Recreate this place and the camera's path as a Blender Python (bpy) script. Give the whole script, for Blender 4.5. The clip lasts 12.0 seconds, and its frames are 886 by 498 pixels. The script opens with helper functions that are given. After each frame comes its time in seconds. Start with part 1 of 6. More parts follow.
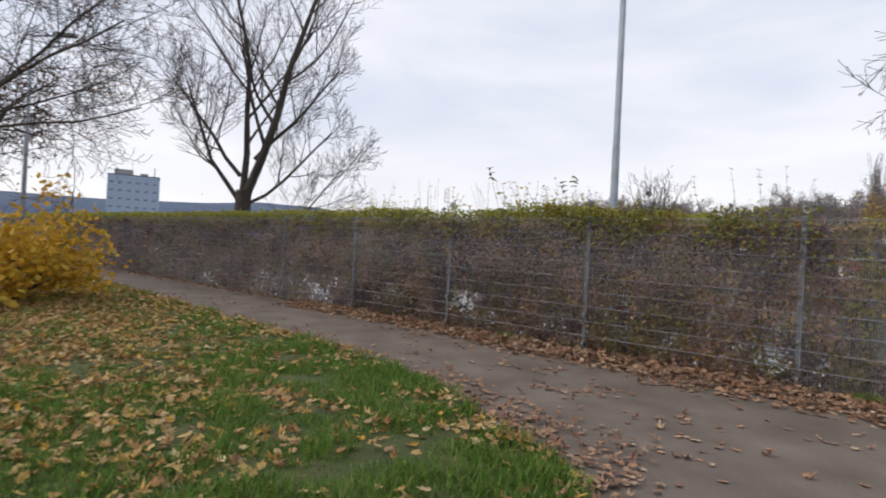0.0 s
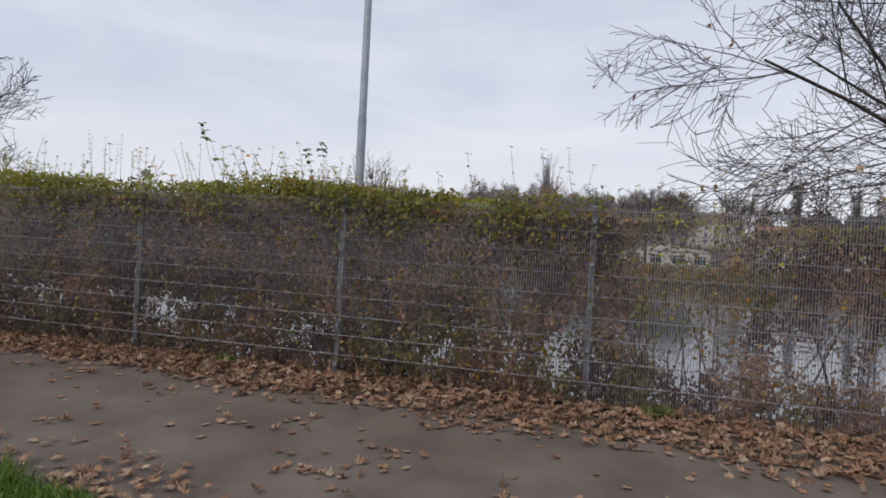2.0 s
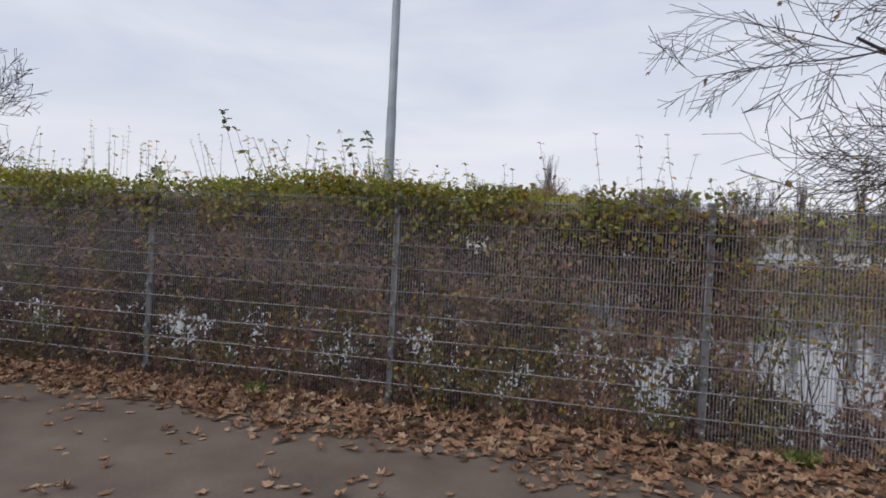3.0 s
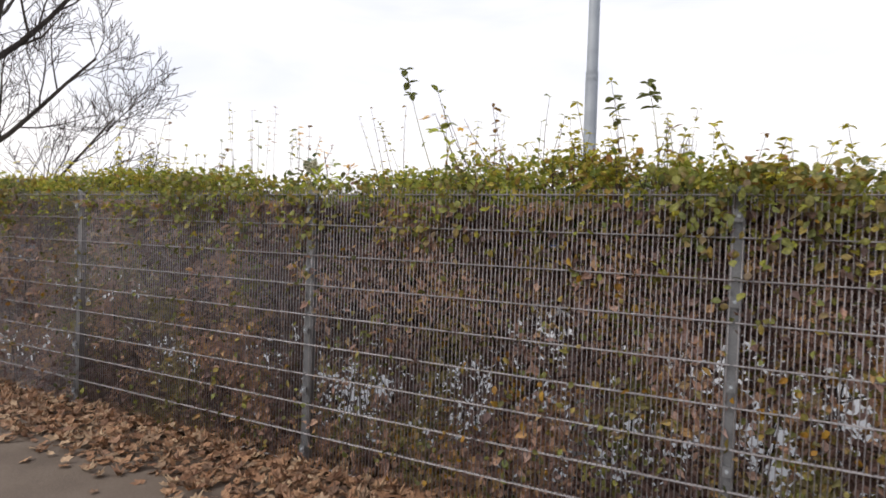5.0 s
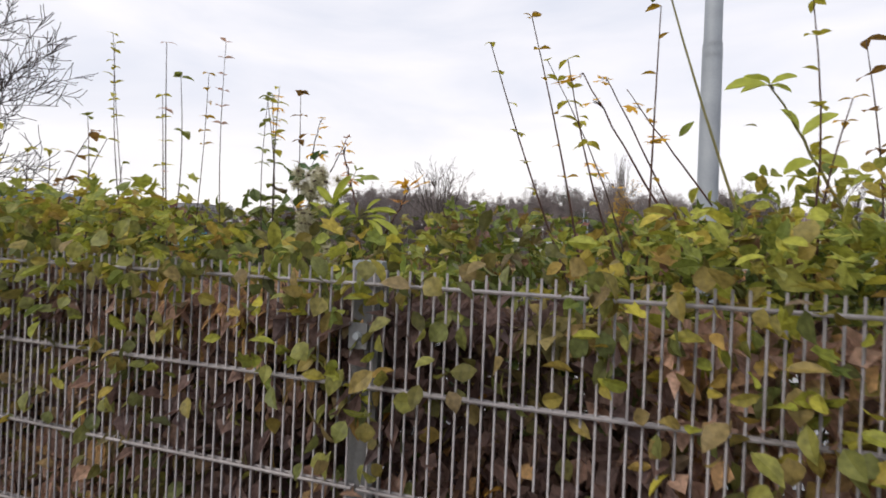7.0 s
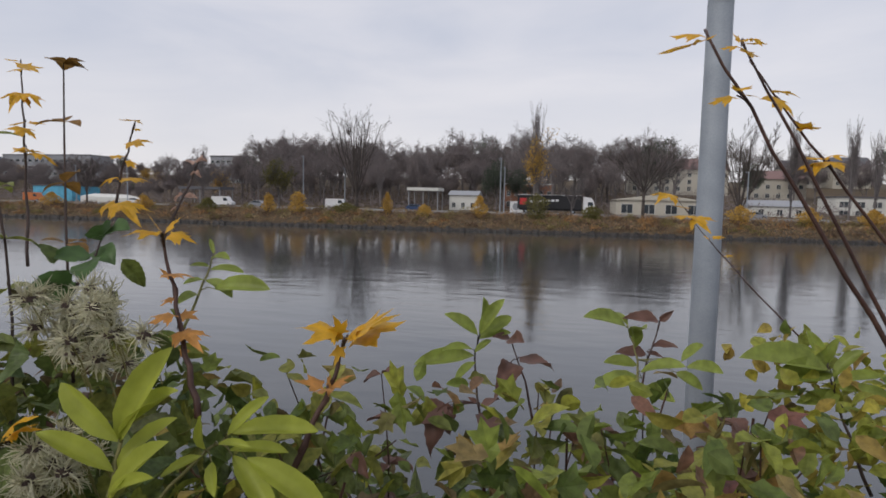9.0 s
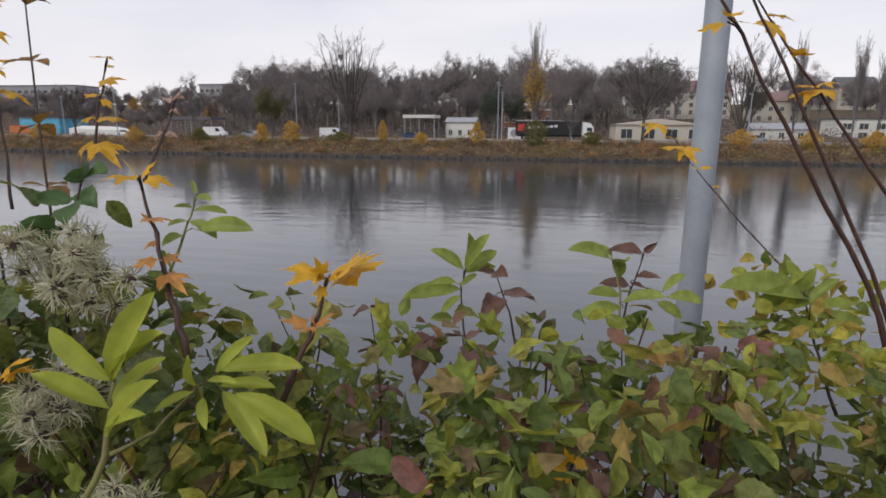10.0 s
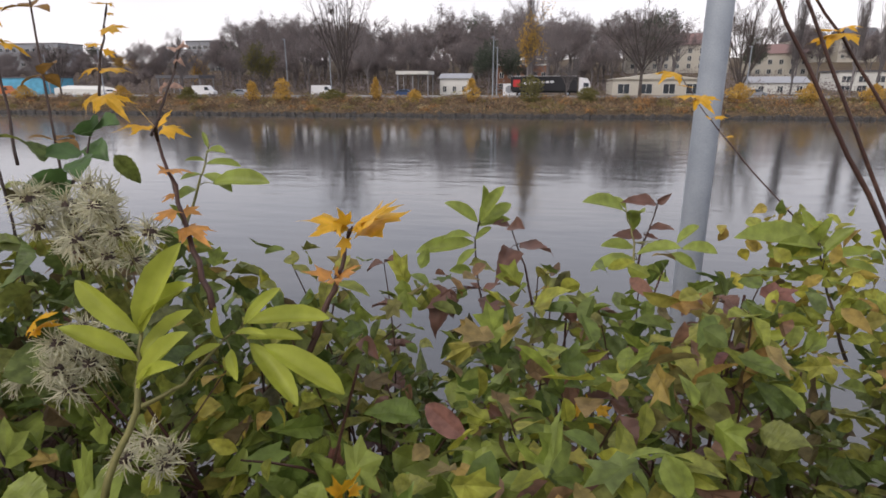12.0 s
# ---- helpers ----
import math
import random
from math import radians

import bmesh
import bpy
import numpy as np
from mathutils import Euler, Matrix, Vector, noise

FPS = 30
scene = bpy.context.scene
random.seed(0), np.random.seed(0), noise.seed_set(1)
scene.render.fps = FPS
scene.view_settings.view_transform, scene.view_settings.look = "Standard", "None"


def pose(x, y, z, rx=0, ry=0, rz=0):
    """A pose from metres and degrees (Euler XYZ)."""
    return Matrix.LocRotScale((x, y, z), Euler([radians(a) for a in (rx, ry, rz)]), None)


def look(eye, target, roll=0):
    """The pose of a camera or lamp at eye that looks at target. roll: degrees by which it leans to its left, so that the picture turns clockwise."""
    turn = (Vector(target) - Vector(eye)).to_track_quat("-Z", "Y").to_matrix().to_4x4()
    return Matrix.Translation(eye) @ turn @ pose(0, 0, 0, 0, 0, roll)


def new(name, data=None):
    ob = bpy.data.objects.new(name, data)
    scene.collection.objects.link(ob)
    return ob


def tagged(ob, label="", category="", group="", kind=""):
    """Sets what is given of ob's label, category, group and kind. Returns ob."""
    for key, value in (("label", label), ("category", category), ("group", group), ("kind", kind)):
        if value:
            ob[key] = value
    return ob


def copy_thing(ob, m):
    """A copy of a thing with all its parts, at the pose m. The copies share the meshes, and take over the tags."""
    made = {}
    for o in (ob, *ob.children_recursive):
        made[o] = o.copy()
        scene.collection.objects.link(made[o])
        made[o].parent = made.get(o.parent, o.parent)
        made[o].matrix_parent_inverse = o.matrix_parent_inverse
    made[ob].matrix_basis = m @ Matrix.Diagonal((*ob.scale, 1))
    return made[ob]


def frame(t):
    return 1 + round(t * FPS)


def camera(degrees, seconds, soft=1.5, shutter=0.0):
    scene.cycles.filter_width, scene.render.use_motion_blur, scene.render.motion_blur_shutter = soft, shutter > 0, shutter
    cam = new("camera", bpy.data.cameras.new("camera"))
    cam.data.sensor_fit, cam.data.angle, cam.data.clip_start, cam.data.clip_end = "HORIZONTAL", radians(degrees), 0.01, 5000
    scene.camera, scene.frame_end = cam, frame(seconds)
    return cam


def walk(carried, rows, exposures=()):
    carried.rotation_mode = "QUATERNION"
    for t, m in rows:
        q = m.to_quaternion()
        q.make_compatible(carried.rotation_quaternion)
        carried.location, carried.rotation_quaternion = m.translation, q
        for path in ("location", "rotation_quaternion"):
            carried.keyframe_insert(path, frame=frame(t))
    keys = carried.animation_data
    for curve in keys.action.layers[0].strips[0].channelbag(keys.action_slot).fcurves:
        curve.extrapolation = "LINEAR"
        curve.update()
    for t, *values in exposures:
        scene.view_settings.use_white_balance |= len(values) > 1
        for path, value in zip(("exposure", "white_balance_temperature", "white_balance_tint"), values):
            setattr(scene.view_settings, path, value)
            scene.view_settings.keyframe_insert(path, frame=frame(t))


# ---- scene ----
cam = camera(76.9, 12.0, soft=1.7, shutter=0.12)
PATH = [
    (0, (6.183, -7.018, 1.302), (4.843, -5.533, 1.305), 3.1),
    (0.5, (5.945, -6.634, 1.266), (5.035, -4.853, 1.267), 3.1),
    (1, (5.661, -6.213, 1.361), (4.939, -4.348, 1.347), 3.1),
    (1.5, (5.294, -5.802, 1.416), (4.706, -3.891, 1.403), 3.3),
    (2, (4.955, -5.365, 1.427), (4.467, -3.425, 1.413), 3.3),
    (2.5, (4.652, -4.999, 1.441), (4.164, -3.059, 1.442), 3.1),
    (2.7, (4.434, -4.841, 1.432), (3.956, -2.899, 1.428), 3.0),
    (4.3, (2.973, -3.569, 1.537), (2.231, -1.712, 1.484), 2.6),
    (4.5, (2.873, -3.406, 1.542), (2.053, -1.582, 1.488), 2.6),
    (5, (2.428, -2.948, 1.59), (1.551, -1.151, 1.542), 2.1),
    (5.5, (1.934, -2.5, 1.6), (1.036, -0.714, 1.572), 2.3),
    (6, (1.475, -2.071, 1.595), (0.568, -0.292, 1.594), 2.2),
    (6.5, (0.875, -1.455, 1.725), (0.02, 0.354, 1.716), 2.0),
    (7, (0.508, -0.98, 1.905), (-0.159, 0.905, 1.904), 2.4),
    (7.2, (0.385, -0.785, 1.976), (-0.234, 1.115, 1.983), 2.5),
    (8.8, (0.005, 0.1, 2.285), (-0.381, 2.057, 2.137), 1.4),
    (9, (0.01, 0.1, 2.285), (-0.37, 2.056, 2.11), 1.2),
    (9.5, (0.024, 0.1, 2.29), (-0.344, 2.047, 2.017), 1.0),
    (10, (0.035, 0.1, 2.3), (-0.327, 2.02, 1.874), 0.4),
    (10.5, (0.04, 0.1, 2.3), (-0.317, 2.005, 1.805), 0.3),
    (11, (0.04, 0.1, 2.3), (-0.311, 1.997, 1.77), 0.1),
    (11.5, (0.033, 0.1, 2.296), (-0.31, 1.99, 1.741), 0.1),
    (12, (-0.003, 0.1, 2.286), (-0.342, 1.987, 1.719), -0.1),
]
walk(cam, [(t, look(eye, target, roll)) for t, eye, target, roll in PATH],
     [(0, 0.28, 6550, 11), (0.7, 0.06, 6450, 11), (1.5, 0.0, 6350, 11), (2.7, 0.0, 6350, 11), (4.3, 0.5, 6900, 12), (5.5, 0.6, 6900, 12), (6.4, 0.58, 6900, 12), (7.2, 0.33, 6900, 12), (8.8, -0.1, 6550, 12), (9.5, -0.05, 6550, 12), (10.3, 0.24, 6700, 14), (12, 0.4, 6750, 15)])

# ---- light ----
world = bpy.data.worlds.new("overcast_sky")
scene.world = world
world.use_nodes = True
wn, wl = world.node_tree.nodes, world.node_tree.links
wn.clear()
w_out = wn.new("ShaderNodeOutputWorld")
w_bg = wn.new("ShaderNodeBackground")
w_sky = wn.new("ShaderNodeTexSky")
w_sky.sky_type = "NISHITA"
w_sky.sun_disc = False
w_sky.sun_elevation, w_sky.sun_rotation = radians(43), radians(-143)
w_dim = wn.new("ShaderNodeVectorMath")
w_dim.operation = "SCALE"
w_dim.inputs["Scale"].default_value = 0.10
wl.new(w_sky.outputs[0], w_dim.inputs[0])
w_co = wn.new("ShaderNodeTexCoord")
w_map = wn.new("ShaderNodeMapping")
w_map.inputs["Scale"].default_value = (1.3, 1.3, 5.0)
wl.new(w_co.outputs["Generated"], w_map.inputs[0])
w_noise = wn.new("ShaderNodeTexNoise")
w_noise.inputs["Scale"].default_value = 1.7
w_noise.inputs["Detail"].default_value = 5
w_noise.inputs["Distortion"].default_value = 0.4
wl.new(w_map.outputs[0], w_noise.inputs[0])
w_ramp = wn.new("ShaderNodeValToRGB")
w_ramp.color_ramp.elements[0].position, w_ramp.color_ramp.elements[0].color = 0.33, (0.60, 0.65, 0.765, 1)
w_ramp.color_ramp.elements[1].position, w_ramp.color_ramp.elements[1].color = 0.68, (0.82, 0.83, 0.89, 1)
wl.new(w_noise.outputs[0], w_ramp.inputs[0])
# the cloud deck thins to a paler band at the horizon
w_sep = wn.new("ShaderNodeSeparateXYZ")
wl.new(w_co.outputs["Generated"], w_sep.inputs[0])
w_low = wn.new("ShaderNodeMapRange")
w_low.inputs["From Min"].default_value, w_low.inputs["From Max"].default_value = 0.28, 0.02
w_low.inputs["To Min"].default_value, w_low.inputs["To Max"].default_value = 0.0, 0.75
wl.new(w_sep.outputs["Z"], w_low.inputs["Value"])
w_pale = wn.new("ShaderNodeMix")
w_pale.data_type = "RGBA"
w_pale.inputs["B"].default_value = (0.915, 0.895, 0.90, 1)
wl.new(w_low.outputs[0], w_pale.inputs["Factor"])
wl.new(w_ramp.outputs[0], w_pale.inputs["A"])
w_mix = wn.new("ShaderNodeMix")
w_mix.data_type = "RGBA"
w_mix.inputs["Factor"].default_value = 0.90
wl.new(w_dim.outputs[0], w_mix.inputs["A"])
wl.new(w_pale.outputs["Result"], w_mix.inputs["B"])
wl.new(w_mix.outputs["Result"], w_bg.inputs[0])
w_bg.inputs[1].default_value = 1.0
wl.new(w_bg.outputs[0], w_out.inputs[0])

sun = new("sun", bpy.data.lights.new("sun", "SUN"))
sun.data.energy, sun.data.angle, sun.data.color = 1.25, radians(30), (1, 0.95, 0.88)
sun.matrix_world = look((-6, -8, 9.3), (0, 0, 0))


# ---- materials ----
def shader(name, rough=0.7, metal=0.0, spec=0.4):
    m = bpy.data.materials.new(name)
    m.use_nodes = True
    b = m.node_tree.nodes["Principled BSDF"]
    b.inputs["Roughness"].default_value = rough
    b.inputs["Metallic"].default_value = metal
    b.inputs["Specular IOR Level"].default_value = spec
    return m, m.node_tree.nodes, m.node_tree.links, b


def ramp(nodes, cols, constant=False):
    r = nodes.new("ShaderNodeValToRGB")
    e = r.color_ramp.elements
    while len(e) < len(cols):
        e.new(0.5)
    for i, c in enumerate(cols):
        e[i].position = i / len(cols) if constant else i / max(1, len(cols) - 1)
        e[i].color = (*c, 1)
    r.color_ramp.interpolation = "CONSTANT" if constant else "LINEAR"
    return r


def surface(name, cols, scale=4.0, rough=0.8, bump=0.3, metal=0.0, fine=60.0, stretch=(1, 1, 1), lift=0.01, vary=0.0):
    """A rough natural surface: broad stains, fine grain and relief, in object metres."""
    m, n, l, b = shader(name, rough, metal)
    co = n.new("ShaderNodeTexCoord")
    mp = n.new("ShaderNodeMapping")
    mp.inputs["Scale"].default_value = stretch
    l.new(co.outputs["Object"], mp.inputs[0])
    big = n.new("ShaderNodeTexNoise")
    big.inputs["Scale"].default_value, big.inputs["Detail"].default_value = scale, 6
    l.new(mp.outputs[0], big.inputs[0])
    small = n.new("ShaderNodeTexNoise")
    small.inputs["Scale"].default_value, small.inputs["Detail"].default_value = fine, 4
    l.new(mp.outputs[0], small.inputs[0])
    mix = n.new("ShaderNodeMath")
    mix.operation = "MULTIPLY_ADD"
    mix.inputs[1].default_value = 0.45
    l.new(small.outputs[0], mix.inputs[0])
    half = n.new("ShaderNodeMath")
    half.operation = "MULTIPLY"
    half.inputs[1].default_value = 0.62
    l.new(big.outputs[0], half.inputs[0])
    l.new(half.outputs[0], mix.inputs[2])
    r = ramp(n, cols)
    widen = n.new("ShaderNodeMapRange")
    widen.inputs["From Min"].default_value, widen.inputs["From Max"].default_value = 0.3, 0.76
    l.new(mix.outputs[0], widen.inputs["Value"])
    l.new(widen.outputs[0], r.inputs[0])
    if vary:
        oi = n.new("ShaderNodeObjectInfo")
        hs = n.new("ShaderNodeHueSaturation")
        mr = n.new("ShaderNodeMapRange")
        mr.inputs["To Min"].default_value, mr.inputs["To Max"].default_value = 1 - vary, 1 + vary
        l.new(oi.outputs["Random"], mr.inputs["Value"])
        l.new(mr.outputs[0], hs.inputs["Value"])
        l.new(r.outputs[0], hs.inputs["Color"])
        l.new(hs.outputs[0], b.inputs["Base Color"])
    else:
        l.new(r.outputs[0], b.inputs["Base Color"])
    if bump:
        bp = n.new("ShaderNodeBump")
        bp.inputs["Strength"].default_value, bp.inputs["Distance"].default_value = bump, lift
        l.new(small.outputs[0], bp.inputs["Height"])
        l.new(bp.outputs[0], b.inputs["Normal"])
    return m


def foliage(name, cols, rough=0.55, through_light=0.3, mottle=0.35, scale=90.0):
    """Leaves: every leaf takes a colour of its own, with blotches along it and some light let through."""
    m, n, l, b = shader(name, rough, 0.0, 0.35)
    geo = n.new("ShaderNodeNewGeometry")
    r = ramp(n, cols)
    l.new(geo.outputs["Random Per Island"], r.inputs[0])
    co = n.new("ShaderNodeTexCoord")
    ns = n.new("ShaderNodeTexNoise")
    ns.inputs["Scale"].default_value, ns.inputs["Detail"].default_value = scale, 3
    l.new(co.outputs["Object"], ns.inputs[0])
    mr = n.new("ShaderNodeMapRange")
    mr.inputs["From Min"].default_value, mr.inputs["From Max"].default_value = 0.3, 0.7
    mr.inputs["To Min"].default_value, mr.inputs["To Max"].default_value = 1 - mottle, 1 + mottle
    l.new(ns.outputs[0], mr.inputs["Value"])
    hs = n.new("ShaderNodeHueSaturation")
    l.new(mr.outputs[0], hs.inputs["Value"])
    l.new(r.outputs[0], hs.inputs["Color"])
    l.new(hs.outputs[0], b.inputs["Base Color"])
    bp = n.new("ShaderNodeBump")
    bp.inputs["Strength"].default_value, bp.inputs["Distance"].default_value = 0.3, 0.003
    l.new(ns.outputs[0], bp.inputs["Height"])
    l.new(bp.outputs[0], b.inputs["Normal"])
    if through_light:
        tr = n.new("ShaderNodeBsdfTranslucent")
        l.new(hs.outputs[0], tr.inputs[0])
        mx = n.new("ShaderNodeMixShader")
        mx.inputs[0].default_value = through_light
        l.new(b.outputs[0], mx.inputs[1])
        l.new(tr.outputs[0], mx.inputs[2])
        l.new(mx.outputs[0], n["Material Output"].inputs[0])
    return m


M_ASPHALT = surface("asphalt", [(0.068, 0.052, 0.042), (0.138, 0.108, 0.086), (0.205, 0.168, 0.138)], 1.6, 0.75, 0.5, fine=140, lift=0.006)
M_SOIL = surface("bank_soil", [(0.03, 0.022, 0.015), (0.08, 0.055, 0.035), (0.13, 0.09, 0.05)], 2.5, 0.95, 0.8, fine=25, lift=0.04)
M_FARLAND = surface("far_meadow", [(0.05, 0.036, 0.022), (0.085, 0.06, 0.034), (0.12, 0.085, 0.045)], 0.15, 0.95, 0.5, fine=1.5, lift=0.3)
M_TURF = surface("turf", [(0.03, 0.045, 0.014), (0.06, 0.075, 0.022), (0.12, 0.10, 0.04)], 1.5, 0.95, 0.8, fine=45, lift=0.02)
M_ROAD = surface("far_road", [(0.20, 0.20, 0.20), (0.28, 0.28, 0.28)], 0.3, 0.8, 0.2, fine=5)
# the hill's distance haze is put into these blue tones
M_HILL = surface("hazed_wooded_hill", [(0.05, 0.075, 0.12), (0.08, 0.11, 0.17), (0.11, 0.145, 0.20)], 0.012, 1.0, 0.6, fine=0.12, lift=4)
M_GALV = surface("galvanised_steel", [(0.24, 0.27, 0.305), (0.31, 0.345, 0.385), (0.38, 0.415, 0.455)], 5, 0.62, 0.1, 0.12, fine=130, lift=0.001)
M_WIRE = surface("weathered_wire", [(0.18, 0.168, 0.172), (0.275, 0.26, 0.27), (0.39, 0.375, 0.395)], 3, 0.5, 0.1, 0.3, fine=80, lift=0.001)
M_POST = surface("dull_galvanised_post", [(0.11, 0.115, 0.12), (0.165, 0.17, 0.18), (0.23, 0.235, 0.245)], 9, 0.55, 0.1, 0.4, fine=130, lift=0.001)
M_BARK = surface("grey_brown_bark", [(0.025, 0.02, 0.018), (0.06, 0.05, 0.042), (0.11, 0.092, 0.075)], 3, 0.9, 0.8, fine=30, stretch=(1, 1, 0.25), lift=0.02)
M_TWIG = surface("twig_bark", [(0.03, 0.022, 0.02), (0.065, 0.045, 0.04), (0.11, 0.075, 0.06)], 6, 0.8, 0.3, fine=60)
M_REDTWIG = surface("red_brown_shoot", [(0.03, 0.014, 0.012), (0.06, 0.027, 0.02), (0.11, 0.055, 0.038)], 12, 0.6, 0.3, fine=90, lift=0.002)
M_GREENTWIG = surface("green_shoot", [(0.10, 0.09, 0.03), (0.18, 0.17, 0.06), (0.26, 0.23, 0.09)], 12, 0.6, 0.2, fine=90, lift=0.001)
# bark of the far trees, lightened and greyed to paint in distance haze
M_FARBARK = surface("far_bark", [(0.11, 0.10, 0.10), (0.16, 0.145, 0.143), (0.21, 0.19, 0.185)], 1, 0.95, 0.0, fine=6, vary=0.3)

L_WITHER = foliage("withered_leaf", [(0.28, 0.17, 0.13), (0.45, 0.275, 0.21), (0.33, 0.225, 0.205), (0.60, 0.385, 0.27), (0.42, 0.29, 0.26), (0.60, 0.37, 0.17), (0.43, 0.32, 0.17)], 0.75, 0.45)
# dead leaves in a darkened brown, with the hedge's depth shade in the colour
L_DARKWITHER = foliage("shade_dark_withered_leaf", [(0.11, 0.07, 0.062), (0.19, 0.118, 0.10), (0.145, 0.102, 0.102), (0.23, 0.145, 0.11)], 0.75, 0.42)
L_HEDGE = foliage("hedge_leaf", [(0.11, 0.17, 0.04), (0.22, 0.28, 0.06), (0.38, 0.40, 0.06), (0.15, 0.21, 0.07), (0.46, 0.42, 0.05), (0.23, 0.30, 0.06), (0.25, 0.14, 0.07), (0.30, 0.36, 0.06), (0.17, 0.24, 0.06), (0.34, 0.34, 0.06)], 0.5, 0.35)
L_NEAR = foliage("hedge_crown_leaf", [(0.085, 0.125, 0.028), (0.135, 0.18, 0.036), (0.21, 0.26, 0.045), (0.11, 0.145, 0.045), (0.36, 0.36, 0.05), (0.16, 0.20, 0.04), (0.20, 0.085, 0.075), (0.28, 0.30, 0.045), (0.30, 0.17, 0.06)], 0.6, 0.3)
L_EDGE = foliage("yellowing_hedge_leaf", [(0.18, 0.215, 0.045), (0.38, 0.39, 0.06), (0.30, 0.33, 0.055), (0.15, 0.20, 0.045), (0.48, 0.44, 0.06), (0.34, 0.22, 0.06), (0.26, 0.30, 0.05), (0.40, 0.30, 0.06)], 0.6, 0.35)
M_TREETWIG = surface("dark_tree_twig", [(0.035, 0.03, 0.03), (0.06, 0.05, 0.048), (0.09, 0.075, 0.07)], 3, 0.85, 0.0, fine=20)
# darker copy of the hedge leaf; interior shade is put into its colour
L_UNDER = foliage("shade_coloured_hedge_leaf", [(0.075, 0.115, 0.03), (0.12, 0.165, 0.04), (0.175, 0.21, 0.05), (0.10, 0.135, 0.045), (0.25, 0.25, 0.05), (0.14, 0.17, 0.045), (0.09, 0.14, 0.04), (0.16, 0.10, 0.06)], 0.5, 0.3)
L_FRESH = foliage("fresh_green_leaf", [(0.15, 0.22, 0.05), (0.22, 0.29, 0.06), (0.28, 0.33, 0.07), (0.19, 0.25, 0.06)], 0.45, 0.35, 0.25, 50)
L_VINE = foliage("dull_vine_leaf", [(0.12, 0.145, 0.05), (0.20, 0.215, 0.06), (0.28, 0.275, 0.065), (0.16, 0.18, 0.065), (0.31, 0.24, 0.065), (0.19, 0.14, 0.09)], 0.55, 0.35)
L_OCHRE = foliage("ochre_leaf", [(0.30, 0.15, 0.025), (0.36, 0.22, 0.03), (0.22, 0.10, 0.03), (0.28, 0.2, 0.05), (0.17, 0.16, 0.04)], 0.6, 0.35)
L_YELLOW = foliage("yellow_leaf", [(0.50, 0.29, 0.02), (0.62, 0.36, 0.03), (0.40, 0.25, 0.03), (0.55, 0.40, 0.05)], 0.55, 0.35)
L_LITTER = foliage("fallen_leaf", [(0.19, 0.10, 0.062), (0.29, 0.16, 0.09), (0.38, 0.235, 0.14), (0.24, 0.135, 0.088), (0.45, 0.325, 0.21), (0.15, 0.09, 0.062), (0.33, 0.18, 0.098)], 0.7, 0.1, scale=35)
L_LAWNLEAF = foliage("fallen_leaf_on_lawn", [(0.34, 0.2, 0.07), (0.28, 0.14, 0.05), (0.44, 0.3, 0.12), (0.38, 0.24, 0.06), (0.24, 0.13, 0.06), (0.5, 0.38, 0.2), (0.46, 0.26, 0.03)], 0.7, 0.1, scale=35)
L_GRASS = foliage("grass_blade", [(0.05, 0.12, 0.018), (0.095, 0.195, 0.025), (0.16, 0.27, 0.04), (0.075, 0.16, 0.022), (0.28, 0.29, 0.08)], 0.5, 0.3)

m_, n_, l_, b_ = shader("river_water", 0.10, 0.0, 0.5)
b_.inputs["Base Color"].default_value = (0.04, 0.045, 0.048, 1)
b_.inputs["IOR"].default_value = 1.8
co_ = n_.new("ShaderNodeTexCoord")
mp_ = n_.new("ShaderNodeMapping")
mp_.inputs["Scale"].default_value = (0.35, 1.0, 1.0)
l_.new(co_.outputs["Object"], mp_.inputs[0])
nz_ = n_.new("ShaderNodeTexNoise")
nz_.inputs["Scale"].default_value, nz_.inputs["Detail"].default_value = 0.8, 3
l_.new(mp_.outputs[0], nz_.inputs[0])
bp_ = n_.new("ShaderNodeBump")
bp_.inputs["Strength"].default_value, bp_.inputs["Distance"].default_value = 0.2, 0.12
l_.new(nz_.outputs[0], bp_.inputs["Height"])
l_.new(bp_.outputs[0], b_.inputs["Normal"])
M_WATER = m_


def plain(name, col, rough=0.6, metal=0.0, vary=0.12, scale=3.0, bump=0.1):
    lo, hi = tuple(c * (1 - vary) for c in col), tuple(min(1, c * (1 + vary)) for c in col)
    return surface(name, [lo, col, hi], scale, rough, bump, metal, fine=scale * 15, lift=0.003)


